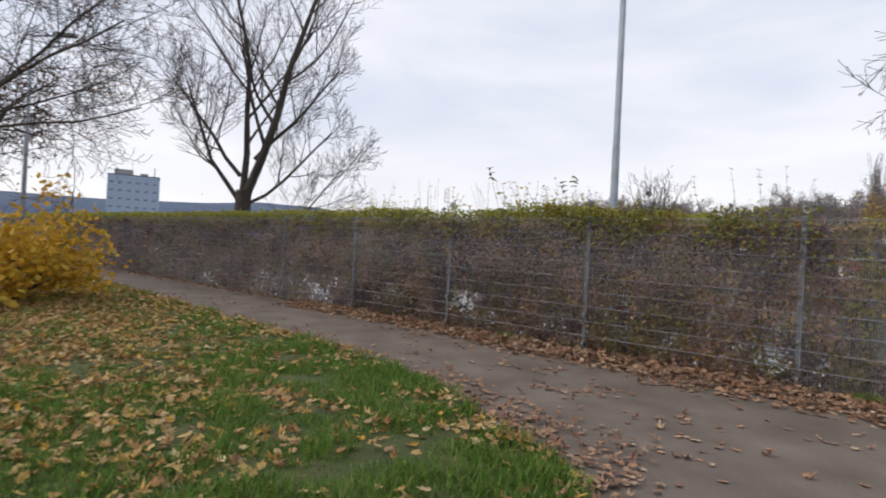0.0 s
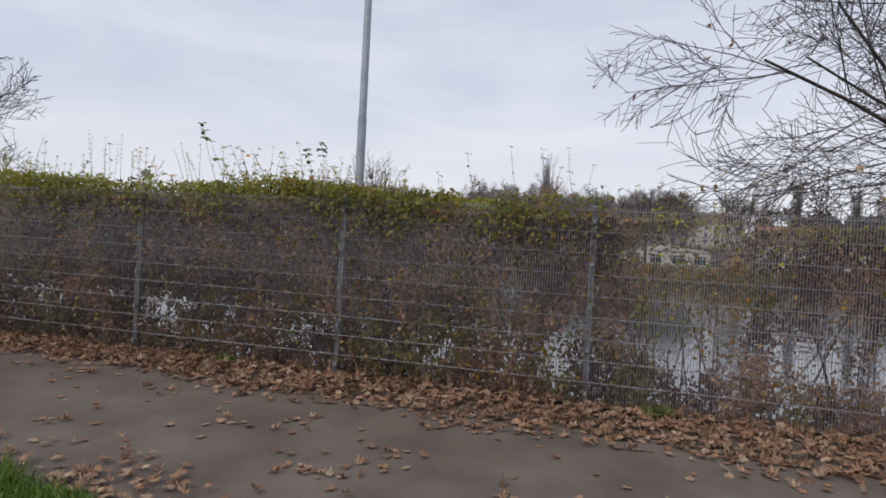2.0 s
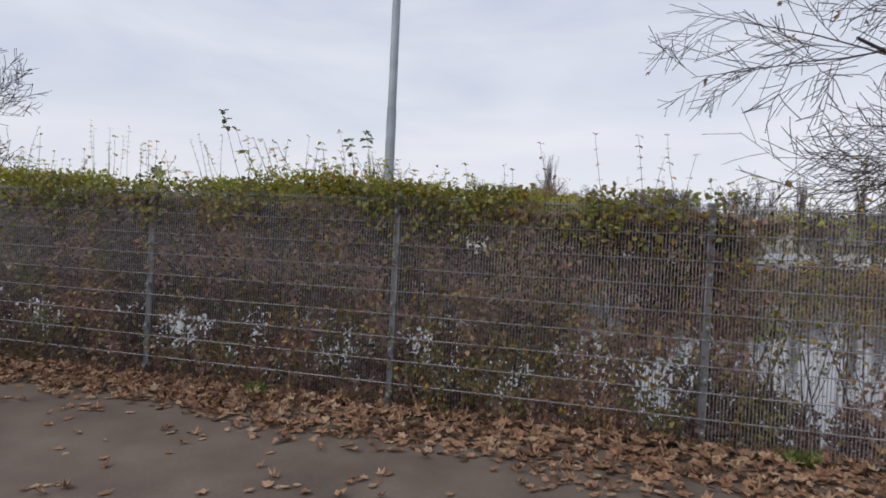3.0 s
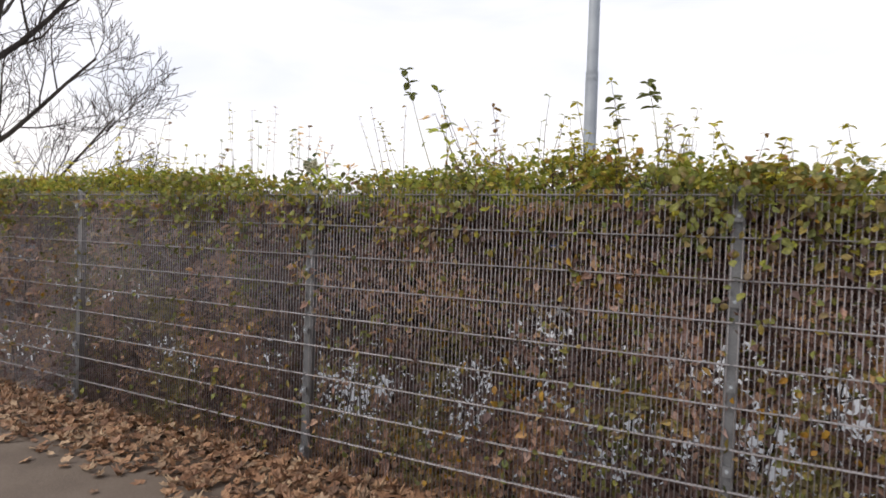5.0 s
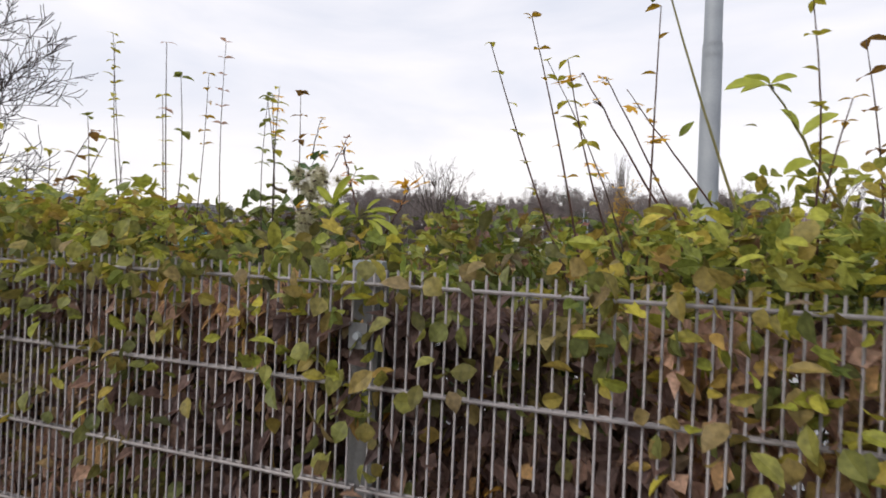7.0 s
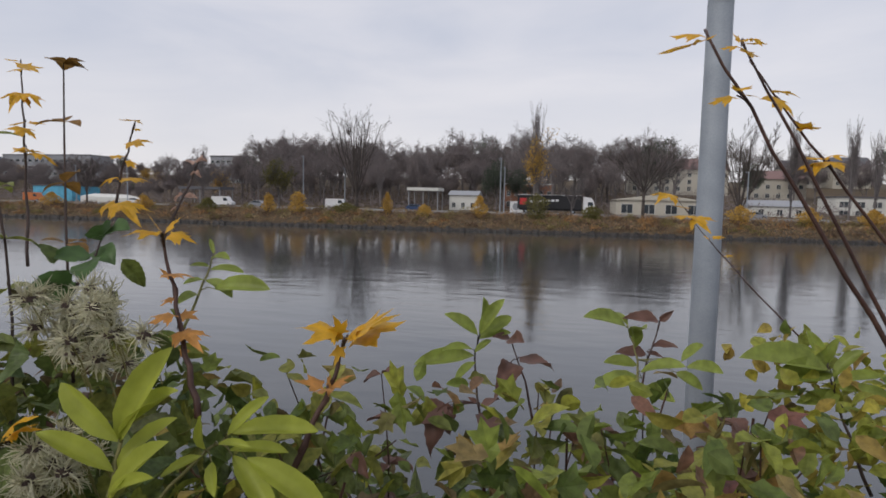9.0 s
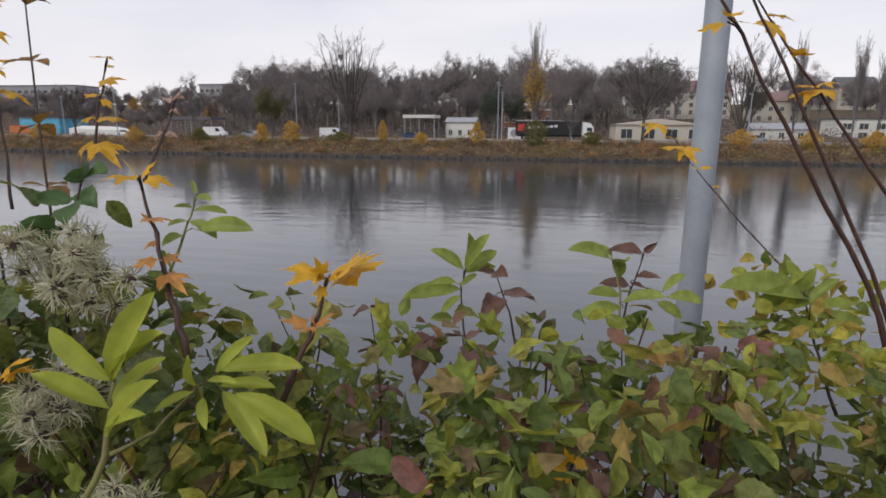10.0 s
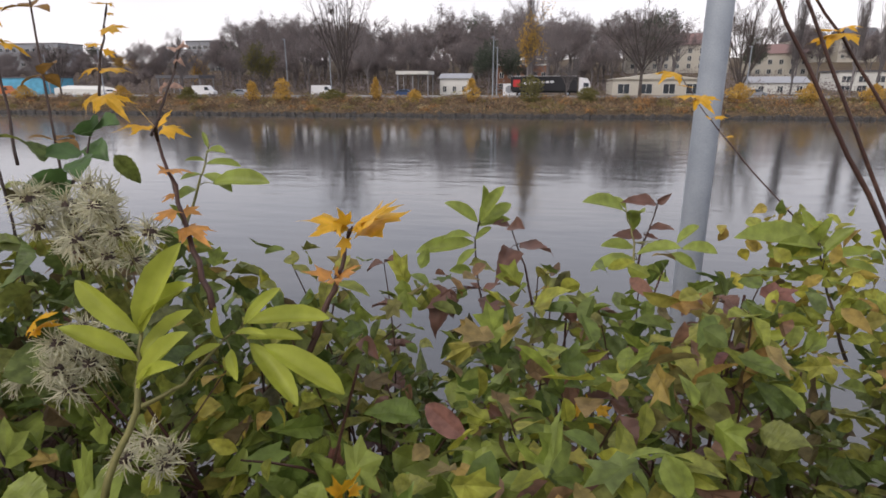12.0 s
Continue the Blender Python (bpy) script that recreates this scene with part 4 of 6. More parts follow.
# ---- trees on this bank ----
def bare_tree(name, label, base, stems, seed, kids=(6, 6, 7), thin=0.006, shrink=0.6, spread=0.7, lift=0.05, trunk=None, leaf=None, leaf_size=0.08, share=0.3, level=3, bark=None, group="", per_tip=1, wander=0.16):
    rg = random.Random(seed)
    e = thing(name, label, "tree", base, group)
    tr, tw, tips = Soup(), Soup(), []
    if trunk:
        pts, radii = trunk
        tr.tube(pts, radii, 10, False)
    for p, d, length, r in stems:
        grow(tr, tw, p, d, length, r, level, rg, kids, shrink, spread, lift, tips, thin, wander)
    part("trunk", tr, bark or M_BARK, e, smooth=True)
    c = part("crown", tw, bark or M_TREETWIG, e)
    c["kind"] = "stuff"
    if leaf:
        pick = [t for t in tips for _ in range(per_tip) if rg.random() < share]
        if pick:
            s = Soup()
            n = len(pick)
            p = np.array([t[0] for t in pick]) + (RNG.normal(size=(n, 3)) * leaf_size * 1.5 if per_tip > 1 else 0)
            s.leaves(MAPLES[2] if leaf_size > 0.06 else OVATE, p, unit(n, -1.0), unit(n), RNG.uniform(0.6, 1.3, n) * leaf_size, RNG.uniform(0.5, 1.0, n) * leaf_size)
            part("leaves", s, leaf, e)["kind"] = "stuff"
    return e


bare_tree("riverside_tree", "leafless forked tree with dark bark behind the hedge", (-12.2, 2.7, -2.1),
          [((0.05, 0, 4.9), (0.02, 0.05, 1), 7.6, 0.125), ((0.1, 0.05, 4.8), (0.30, 0.24, 1), 7.8, 0.17), ((0, 0, 4.6), (-0.45, -0.35, 0.8), 4.6, 0.09),
           ((0.1, 0.1, 4.6), (0.72, 0.62, 0.32), 4.0, 0.07), ((0, -0.1, 5.6), (-0.6, -0.5, 0.7), 4.4, 0.08), ((0.3, 0.25, 6.2), (0.65, 0.55, 0.6), 4.3, 0.08), ((0.6, 0.5, 2.6), (0.75, 0.5, 0.9), 4.4, 0.05)],
          21, kids=(7, 8, 9), thin=0.006, trunk=([(0, 0, 0), (0, 0, 2.5), (0.03, 0.02, 4.0), (0.06, 0.04, 5.1)], [0.36, 0.30, 0.29, 0.27]), shrink=0.52, spread=0.6, wander=0.2, lift=0.09)
bare_tree("overhanging_tree", "bare tree with fine drooping branches and few brown leaves", (13.2, 5.0, -3.0),
          [((-0.2, 0, 4.2), (-1, -0.40, 0.45), 6.6, 0.05), ((0, 0, 4.4), (-1, -0.36, 0.75), 6.8, 0.06), ((0, 0, 4.2), (-0.8, -0.2, 1.2), 6.0, 0.08), ((-0.1, 0, 4.4), (-0.8, -0.6, 0.8), 5.4, 0.05), ((0, 0, 5.0), (-1, -0.34, 0.5), 6.2, 0.045),
           ((0, 0, 4.2), (-0.95, 0.0, 0.3), 5.4, 0.045), ((0, 0, 5), (0.1, 0.1, 1), 5.5, 0.14), ((0, 0, 4), (0.8, -0.2, 0.8), 5, 0.1)],
          33, kids=(7, 8, 9), thin=0.005, trunk=([(0, 0, 0), (-0.05, 0, 3), (0, 0, 5.2)], [0.27, 0.22, 0.15]), shrink=0.5, spread=0.52, wander=0.12, lift=-0.01, leaf=L_LITTER, share=0.03, leaf_size=0.11)
bare_tree("lawn_tree", "tree with bare spreading limbs beside the lawn", (-12.0, -4.9, 0),
          [((0, 0, 3.4), (0.75, 0.62, 0.55), 5.2, 0.045), ((0, 0, 3.9), (0.8, 0.5, 0.6), 5.8, 0.055), ((0, 0, 4.4), (0.6, 0.7, 0.9), 5.6, 0.055), ((0, 0, 3.2), (0.8, 0.6, 0.3), 3.8, 0.035), ((0, 0, 3.6), (0.7, 0.66, 0.42), 4.6, 0.04), ((0, 0, 4.4), (0, 0, 1), 5, 0.14), ((0, 0, 4.0), (-0.7, -0.5, 0.8), 5, 0.1)],
          45, kids=(7, 7, 8), thin=0.006, trunk=([(0, 0, 0), (0, 0, 2.5), (0, 0, 4.6)], [0.27, 0.22, 0.17]), shrink=0.52, spread=0.62, wander=0.24, lift=-0.01, leaf=L_WITHER, share=0.12, leaf_size=0.07)
bare_tree("reddish_tree", "dense brown-leaved tree beyond the lawn", (-18, -4.6, 0),
          [((0, 0, 1.8), (0.5 * math.cos(a), 0.5 * math.sin(a), 1), 4.2, 0.09) for a in (0, 1.2, 2.5, 3.9, 5.1)],
          46, kids=(5, 6, 7), thin=0.009, trunk=([(0, 0, 0), (0, 0, 2.0)], [0.2, 0.15]), leaf=foliage("russet_leaf", [(0.12, 0.05, 0.03), (0.2, 0.09, 0.04), (0.09, 0.05, 0.04)]), share=0.9, leaf_size=0.12, per_tip=2)

# yellow maple bush at the lawn
e = thing("yellow_bush", "low maple bush with bright yellow leaves on the lawn", "bush", (-5.5, -4.95, 0))
rg = random.Random(8)
tr, tips = Soup(), []
for i in range(26):
    a = rg.uniform(0, math.tau)
    grow(tr, tr, (rg.gauss(0, 0.12), rg.gauss(0, 0.12), 0), (0.85 * math.cos(a), 0.85 * math.sin(a), rg.uniform(0.4, 1.2)), rg.uniform(1.1, 1.65), 0.014, 2, rg, (3, 4, 4), 0.5, 0.6, 0.0, tips, 0.003)
part("stems", tr, M_TWIG, e)
n = len(tips) * 14
p = np.repeat(np.array([t[0] for t in tips]), 14, axis=0) + RNG.normal(size=(n, 3)) * 0.16
p[:, 2] = np.maximum(p[:, 2], 0.25)
s = Soup()
for k, shape in enumerate(MAPLES):
    q = p[k::4]
    m_n = len(q)
    s.leaves(shape, q, unit(m_n, -0.5), unit(m_n, 1.0), RNG.uniform(0.09, 0.15, m_n), RNG.uniform(0.08, 0.13, m_n))
part("leaves", s, L_YELLOW, e)["kind"] = "stuff"

# street lamp behind the lawn trees
e = thing("street_lamp", "slim grey street lamp with a flat arm beyond the lawn", "street lamp", (-14.8, -3.0, 0))
s = Soup()
s.tube([(0, 0, 0), (0, 0, 3.5), (0, 0, 7.2)], [0.07, 0.06, 0.045], 10)
part("pole", s, M_GALV, e, smooth=True)
s = Soup()
s.tube([(0, 0, 7.15), (0.5, 0.45, 7.2)], [0.03, 0.03], 8)
part("arm", s, M_GALV, e)
s = Soup()
s.box((-0.32, -0.11, 0), (0.32, 0.11, 0.09))
h = part("lamp_head", s, plain("lamp_head_grey", (0.22, 0.22, 0.23)), e)
h.location, h.rotation_euler = (0.75, 0.68, 7.18), (0, 0, 0.74)

# ---- far bank ----
M_WHITE = plain("white_render", (0.62, 0.62, 0.58), 0.8)
M_CREAM = plain("cream_render", (0.50, 0.47, 0.40), 0.85)
M_BRICK = plain("brick_wall", (0.30, 0.15, 0.10), 0.9)
M_GREYWALL = plain("grey_wall", (0.30, 0.31, 0.33), 0.85)
M_REDROOF = plain("red_roof_tiles", (0.22, 0.14, 0.13), 0.85)
M_DARKROOF = plain("dark_roof", (0.11, 0.11, 0.12), 0.8)
M_BLUE = plain("blue_mural", (0.10, 0.36, 0.52), 0.7, vary=0.4, scale=0.6)
M_BLACK = plain("black_tarpaulin", (0.018, 0.018, 0.02), 0.5)
M_RED = plain("red_sign", (0.5, 0.04, 0.04), 0.6)
M_TYRE = plain("tyre_rubber", (0.02, 0.02, 0.02), 0.9)
M_PAINTS = {"white": plain("white_car_paint", (0.7, 0.7, 0.7), 0.3), "dark blue": plain("blue_car_paint", (0.03, 0.06, 0.14), 0.3), "grey": plain("grey_car_paint", (0.25, 0.26, 0.28), 0.3), "orange": plain("orange_paint", (0.45, 0.14, 0.04), 0.5)}
g_, gn_, gl_, gb_ = shader("window_glass_dark", 0.08, 0.0, 0.6)
gb_.inputs["Base Color"].default_value = (0.04, 0.05, 0.06, 1)
M_PANE = g_


# panes of the distant tower, blued to carry haze in their colour
M_HAZE = plain("hazed_glass", (0.16, 0.22, 0.32), 0.4)


def building(name, label, x0, x1, y0, deep, z0, z1, wall, roof="flat", roof_material=None, cols=0, rows=0, win=(1.2, 1.3), rise=2.0, sill=1.0):
    """A house seen from the river: walls, roof, and each window with frame and pane."""
    w, h = x1 - x0, z1 - z0
    e = thing(name, label, "building", (x0, y0, z0))
    s = Soup()
    s.box((0, 0, -1.5), (w, deep, h))
    part("wall", s, wall, e)
    s = Soup()
    if roof == "gable":
        o = 0.4
        s.add([(-o, -o, h), (w + o, -o, h), (w + o, deep + o, h), (-o, deep + o, h), (-o, deep / 2, h + rise), (w + o, deep / 2, h + rise)], [(0, 1, 5, 4), (2, 3, 4, 5), (0, 4, 3), (1, 2, 5), (3, 2, 1, 0)])
    elif roof == "front":
        o = 0.4
        s.add([(-o, -o, h), (w + o, -o, h), (w + o, deep + o, h), (-o, deep + o, h), (w / 2, -o, h + rise), (w / 2, deep + o, h + rise)], [(0, 4, 5, 3), (1, 2, 5, 4), (0, 1, 4), (2, 3, 5), (3, 2, 1, 0)])
    else:
        s.box((-0.25, -0.25, h), (w + 0.25, deep + 0.25, h + 0.35))
    part("roof", s, roof_material or M_DARKROOF, e)
    if cols:
        f, g = Soup(), Soup()
        a, b = win
        for lo, hi in (((0, 0, 0), (a, 0.12, 0.09)), ((0, 0, b - 0.09), (a, 0.12, b)), ((0, 0, 0.09), (0.09, 0.12, b - 0.09)), ((a - 0.09, 0, 0.09), (a, 0.12, b - 0.09)), ((a / 2 - 0.04, 0, 0.09), (a / 2 + 0.04, 0.12, b - 0.09))):
            f.box(lo, hi)
        g.box((0.09, 0.05, 0.09), (a - 0.09, 0.1, b - 0.09))
        fm, gm = f.mesh("window"), g.mesh("pane")
        for r in range(rows):
            for c in range(cols):
                ob = part("window", fm, M_WHITE, e)
                ob.location = ((c + 0.5) * w / cols - a / 2, -0.14, sill + r * (h - sill - 0.3) / rows)
                part("pane", gm, M_PANE, ob)
    return e


building("factory_hall", "long low cream hall with barred windows on the far bank", 14.3, 33.5, 134, 14, -0.9, 3.2, M_CREAM, "front", M_CREAM, 4, 1, (2.6, 2.2), 1.3, 1.0)
building("white_house", "small white house behind the road", -25.8, -18.7, 140, 8, -0.6, 3.6, M_WHITE, "gable", M_GREYWALL, 3, 1, (1.0, 1.4), 1.2)
building("brick_block", "red brick block among the trees", -13.5, 0, 160, 12, -0.2, 7, M_BRICK, "flat", M_WHITE, 6, 2, (1.2, 1.6))
building("apartment_block", "pale apartment block with rows of windows", -146, -131.5, 220, 12, 6.5, 19.0, M_GREYWALL, "flat", None, 6, 4, (1.7, 1.5))
building("office_block", "long grey flat-roofed office block", -260, -211, 225, 14, 6, 19.5, M_GREYWALL, "flat", None, 14, 4, (2.2, 1.5))
building("mural_hall", "low hall with a blue painted wall", -146, -133, 135, 10, -1, 4.0, M_BLUE, "flat", M_DARKROOF)
building("red_roof_house", "large house with a red tiled roof on the slope", 26, 58, 205, 14, 6, 14.5, M_CREAM, "gable", M_REDROOF, 9, 3, (1.3, 1.6), 4.0)
building("small_house", "small house with a grey roof and green door", 47.5, 60, 148, 8, -0.8, 2.4, M_WHITE, "gable", M_GREYWALL, 3, 1, (1.3, 1.5), 1.5)
building("white_villa", "white villa with large windows and flat roof", 71, 90, 160, 10, -0.8, 5.0, M_WHITE, "flat", M_DARKROOF, 5, 2, (2.2, 1.6))
building("hill_house", "house with a dark hipped roof on the hill", 88, 101, 240, 10, 10, 17.5, M_CREAM, "gable", M_DARKROOF, 4, 2, (1.3, 1.5), 3.2)
building("hill_house", "cream house with a steep dark roof on the hill", 105, 118, 240, 10, 10, 18, M_CREAM, "gable", M_DARKROOF, 4, 2, (1.3, 1.5), 4.0)
building("terrace_house", "cream terrace house below the red roof", 62, 78, 195, 10, 4, 11, M_CREAM, "gable", M_REDROOF, 5, 2, (1.3, 1.5), 3.0)

# tower block in the distance beyond the hedge, haze put into its colours
tower = building("tower_block", "tower block far beyond the hedge, coloured blue-grey for haze", -13, 13, 0, 18, 0, 34, plain("hazed_wall", (0.34, 0.43, 0.56), 0.8), "flat", None, 6, 7, (2.4, 1.6))
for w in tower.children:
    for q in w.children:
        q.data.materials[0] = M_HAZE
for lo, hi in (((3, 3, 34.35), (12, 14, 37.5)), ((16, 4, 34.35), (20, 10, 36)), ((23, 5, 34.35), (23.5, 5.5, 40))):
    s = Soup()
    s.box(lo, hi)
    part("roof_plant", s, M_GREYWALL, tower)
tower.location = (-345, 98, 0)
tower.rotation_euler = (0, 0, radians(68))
# this wall colour carries the same painted haze as the tower
building("low_block", "flat block beside the tower block, coloured pale blue for haze", -330, -300, 150, 20, 0, 16, plain("hazed_render", (0.26, 0.33, 0.42), 0.8), "flat", None, 8, 3, (2, 1.6))


def canopy_roof(x0, x1, y, z, label, top):
    e = thing("canopy_roof", label, "canopy", (x0, y, -0.4))
    s = Soup()
    s.box((0, 0, z), (x1 - x0, 7, z + 0.75))
    part("roof_slab", s, top, e)
    p = Soup()
    p.tube([(0, 0, 0), (0, 0, z)], [0.13, 0.13], 8)
    pm = p.mesh("column")
    for a in (0.3, (x1 - x0) / 2, x1 - x0 - 0.3):
        for b in (0.5, 6.5):
            part("column", pm, M_GREYWALL, e).location = (a, b, 0)
    return e


canopy_roof(-35.6, -27.6, 135, 4.9, "white flat canopy roof on thin columns", M_WHITE)
canopy_roof(-99.4, -87, 135, 4.2, "dark open pavilion roof on thin columns", M_DARKROOF)

s = Soup()
s.add([(0, 0, 0), (15.5, 0, 0), (15.5, 5, 0), (0, 5, 0), (0, 0, 2.6), (15.5, 0, 2.2), (15.5, 5, 2.2), (0, 5, 2.6), (2, 2.5, 3.3), (12.5, 2.5, 3.1)], [(0, 1, 5, 4), (1, 2, 6, 5), (2, 3, 7, 6), (3, 0, 4, 7), (4, 5, 9, 8), (6, 7, 8, 9), (5, 6, 9), (7, 4, 8)])
tent = tagged(part("marquee", s, M_WHITE), "long white tarpaulin marquee by the road", "tent")
tent.location = (-123.5, 128, -1.2)

# wall along the far road
wall_ = Soup()
wall_.box((-140, 112.2, -0.9), (90, 112.5, 0.15))
tagged(part("road_wall", wall_, plain("pale_concrete", (0.33, 0.33, 0.33), 0.85, scale=0.5)), "low pale concrete wall along the far road", "wall", kind="structure")


def wheel_parts(e, spots, r):
    t = Soup()
    t.tube([(0, -0.12, 0), (0, -0.10, 0), (0, 0.10, 0), (0, 0.12, 0)], [r * 0.85, r, r, r * 0.85], 16)
    tm = t.mesh("wheel")
    c = Soup()
    c.tube([(0, -0.14, 0), (0, -0.11, 0)], [r * 0.3, r * 0.55], 10)
    cm = c.mesh("rim")
    for x, y in spots:
        ob = part("wheel", tm, M_TYRE, e)
        ob.location = (x, y, r)
        part("rim", cm, M_GALV, ob)


def profile_body(pts, y0, y1):
    s = Soup()
    n = len(pts)
    s.add([(x, y0, z) for x, z in pts] + [(x, y1, z) for x, z in pts], [tuple(range(n)), tuple(range(2 * n - 1, n - 1, -1))] + [(i, i + n, (i + 1) % n + n, (i + 1) % n) for i in range(n)])
    return s


def car(x, y, paint, van=False):
    kind = "van" if van else "car"
    e = thing(kind, f"{paint} {kind} on the far road", kind, (x, y, -0.2), "vehicles on the far road")
    if van:
        pts, glass, lo = [(0, 0.35), (5.2, 0.35), (5.25, 1.0), (4.5, 1.2), (3.9, 2.1), (3.6, 2.25), (0.05, 2.25)], [(3.1, 1.25), (4.3, 1.25), (3.85, 1.95), (3.1, 1.95)], 0.9
    else:
        pts, glass, lo = [(0, 0.3), (4.3, 0.3), (4.35, 0.7), (3.3, 0.95), (2.7, 1.4), (1.2, 1.45), (0.3, 1.0), (0, 0.85)], [(0.7, 0.98), (3.05, 0.98), (2.6, 1.33), (1.25, 1.36)], 0.75
    part("body", profile_body(pts, -0.85, 0.85), M_PAINTS[paint], e)
    part("side_window", profile_body(glass, -0.87, -0.852), M_PANE, e)
    wheel_parts(e, [(lo, -0.75), (pts[1][0] - lo, -0.75), (lo, 0.75), (pts[1][0] - lo, 0.75)], 0.33)


car(-50.5, 120, "white", True)
car(-31.5, 119, "dark blue")
car(-79, 120, "white", True)
car(-70, 121, "grey")
car(-131, 119, "orange", True)
car(37, 120, "grey")
car(64, 120, "white")
car(-102, 120, "white")

# lorry with a black tarpaulin trailer
e = thing("lorry", "lorry with black tarpaulin trailer and white cab", "lorry", (-7.4, 122, -0.2))
s = Soup()
s.box((0, -1.25, 1.1), (13.4, 1.25, 3.95))
tr_ = part("trailer", s, M_BLACK, e, "black tarpaulin trailer")
s = Soup()
s.box((-0.02, -1.27, 3.95), (13.42, 1.27, 4.03))
part("roof_edge", s, M_PAINTS["white"], tr_)
s = Soup()
s.box((0.5, -1.265, 1.9), (1.9, -1.252, 3.3))
part("red_emblem", s, M_RED, tr_)
for k in range(7):
    s = Soup()
    s.box((2.6 + 0.9 * k, -1.265, 2.35 + 0.05 * k), (3.25 + 0.9 * k, -1.252, 2.8 + 0.05 * k))
    part("lettering_bar", s, M_PAINTS["white"], tr_)
part("cab", profile_body([(13.7, 0.6), (16.0, 0.6), (16.05, 1.6), (15.85, 2.7), (15.3, 3.55), (13.7, 3.75)], -1.22, 1.22), M_PAINTS["white"], e, "white cab")
part("cab_window", profile_body([(14.6, 1.9), (15.75, 1.9), (15.6, 2.65), (14.6, 2.65)], -1.24, -1.222), M_PANE, e)
s = Soup()
s.box((0.3, -1.0, 0.75), (13.9, 1.0, 1.1))
part("chassis", s, M_TYRE, e)
wheel_parts(e, [(x, y) for x in (1.8, 3.1, 4.4, 11.6, 15.1) for y in (-1.05, 1.05)], 0.5)

s = Soup()
s.box((0, 0, 0), (2.7, 2.4, 2.6))
c_ = tagged(part("container", s, M_PAINTS["white"]), "white steel container with a grey ring sign", "container")
c_.location = (-9.3, 125, -0.25)
s = Soup()
s.tube([(1.35, -0.02, 1.4), (1.35, 0.0, 1.4)], [0.8, 0.8], 20)
part("ring_sign", s, M_GREYWALL, c_)


def far_pole(x, h, y=115):
    e = thing("street_pole", "thin grey street lighting pole on the far bank", "pole", (x, y, -0.4), "poles on the far bank")
    s = Soup()
    s.tube([(0, 0, 0), (0, 0, h)], [0.13, 0.08], 6)
    part("pole", s, M_GALV, e)
    s = Soup()
    s.box((-0.5, -0.1, h), (0.15, 0.1, h + 0.14))
    part("lamp_head", s, M_GALV, e)


for x, h in ((-53.8, 11.5), (-44.2, 9), (-10.6, 11.3), (-9.8, 9.4), (-98, 10.5), (28, 11), (36, 9), (-112, 9), (62, 10)):
    far_pole(x, h)


# woods and single trees
def wood_tree(name, label, height, seed, kids, width, leaf=None, leaf_size=0.3, share=0.8, per_tip=2, stems=1, thin=0.035, spread=0.6, lift=0.08, level=3):
    rg = random.Random(seed)
    st = [((rg.gauss(0, 0.2 * stems), rg.gauss(0, 0.2), height * 0.22), (rg.gauss(0, 0.16 * width), rg.gauss(0, 0.16 * width), 1), height * rg.uniform(0.62, 0.76), height * 0.011)]
    for k in range(4 + stems):
        a = k * 2.4 + rg.uniform(0, 1)
        st.append(((0, 0, height * rg.uniform(0.2, 0.42)), (width * 0.75 * math.cos(a), width * 0.75 * math.sin(a), rg.uniform(0.6, 1.3)), height * rg.uniform(0.36, 0.52), height * 0.008))
    return bare_tree(name, label, (0, 0, 0), st, seed, kids=kids, thin=thin, trunk=([(0, 0, -0.5), (0, 0, height * 0.45)], [height * 0.018, height * 0.012]), bark=M_FARBARK, leaf=leaf, leaf_size=leaf_size, share=share, per_tip=per_tip, spread=spread, lift=lift, group="trees on the far bank", level=level, shrink=0.5)


L_FAROCHRE = foliage("far_ochre_leaf", [(0.50, 0.30, 0.07), (0.58, 0.38, 0.08), (0.38, 0.23, 0.07)], 0.7, 0.2, scale=3)
L_FAROLIVE = foliage("far_olive_leaf", [(0.13, 0.12, 0.04), (0.19, 0.17, 0.05), (0.10, 0.10, 0.04)], 0.7, 0.2, scale=3)
# brown with a grey haze tint mixed into the leaf colour
L_FARBROWN = foliage("hazed_brown_leaf", [(0.21, 0.18, 0.178), (0.27, 0.225, 0.21), (0.185, 0.165, 0.172)], 0.8, 0.1, scale=3)
L_FARGREEN = foliage("far_needle", [(0.06, 0.085, 0.06), (0.09, 0.11, 0.075), (0.075, 0.09, 0.07)], 0.8, 0.1, scale=3)
kinds = [wood_tree("woodland_tree", "bare brown woodland tree on the far slope", 15, 301, (5, 6, 6), 0.7, L_FARBROWN, 0.27, 0.8, 5, thin=0.024),
         wood_tree("woodland_tree", "tall bare grey woodland tree on the far slope", 17, 302, (5, 6, 6), 0.55, L_FARBROWN, 0.24, 0.6, 4, thin=0.022),
         wood_tree("woodland_tree", "dense brown-leaved tree on the far slope", 13, 303, (5, 5, 6), 0.8, L_FARBROWN, 0.34, 0.95, 6),
         wood_tree("woodland_tree", "dark evergreen tree on the far slope", 15, 304, (3, 4, 6), 0.6, L_FARGREEN, 0.42, 1.0, 8),
         wood_tree("woodland_tree", "ochre autumn tree on the far slope", 11, 305, (3, 4, 6), 0.7, L_FAROCHRE, 0.45, 0.9, 3)]
rg = random.Random(77)
spots = []
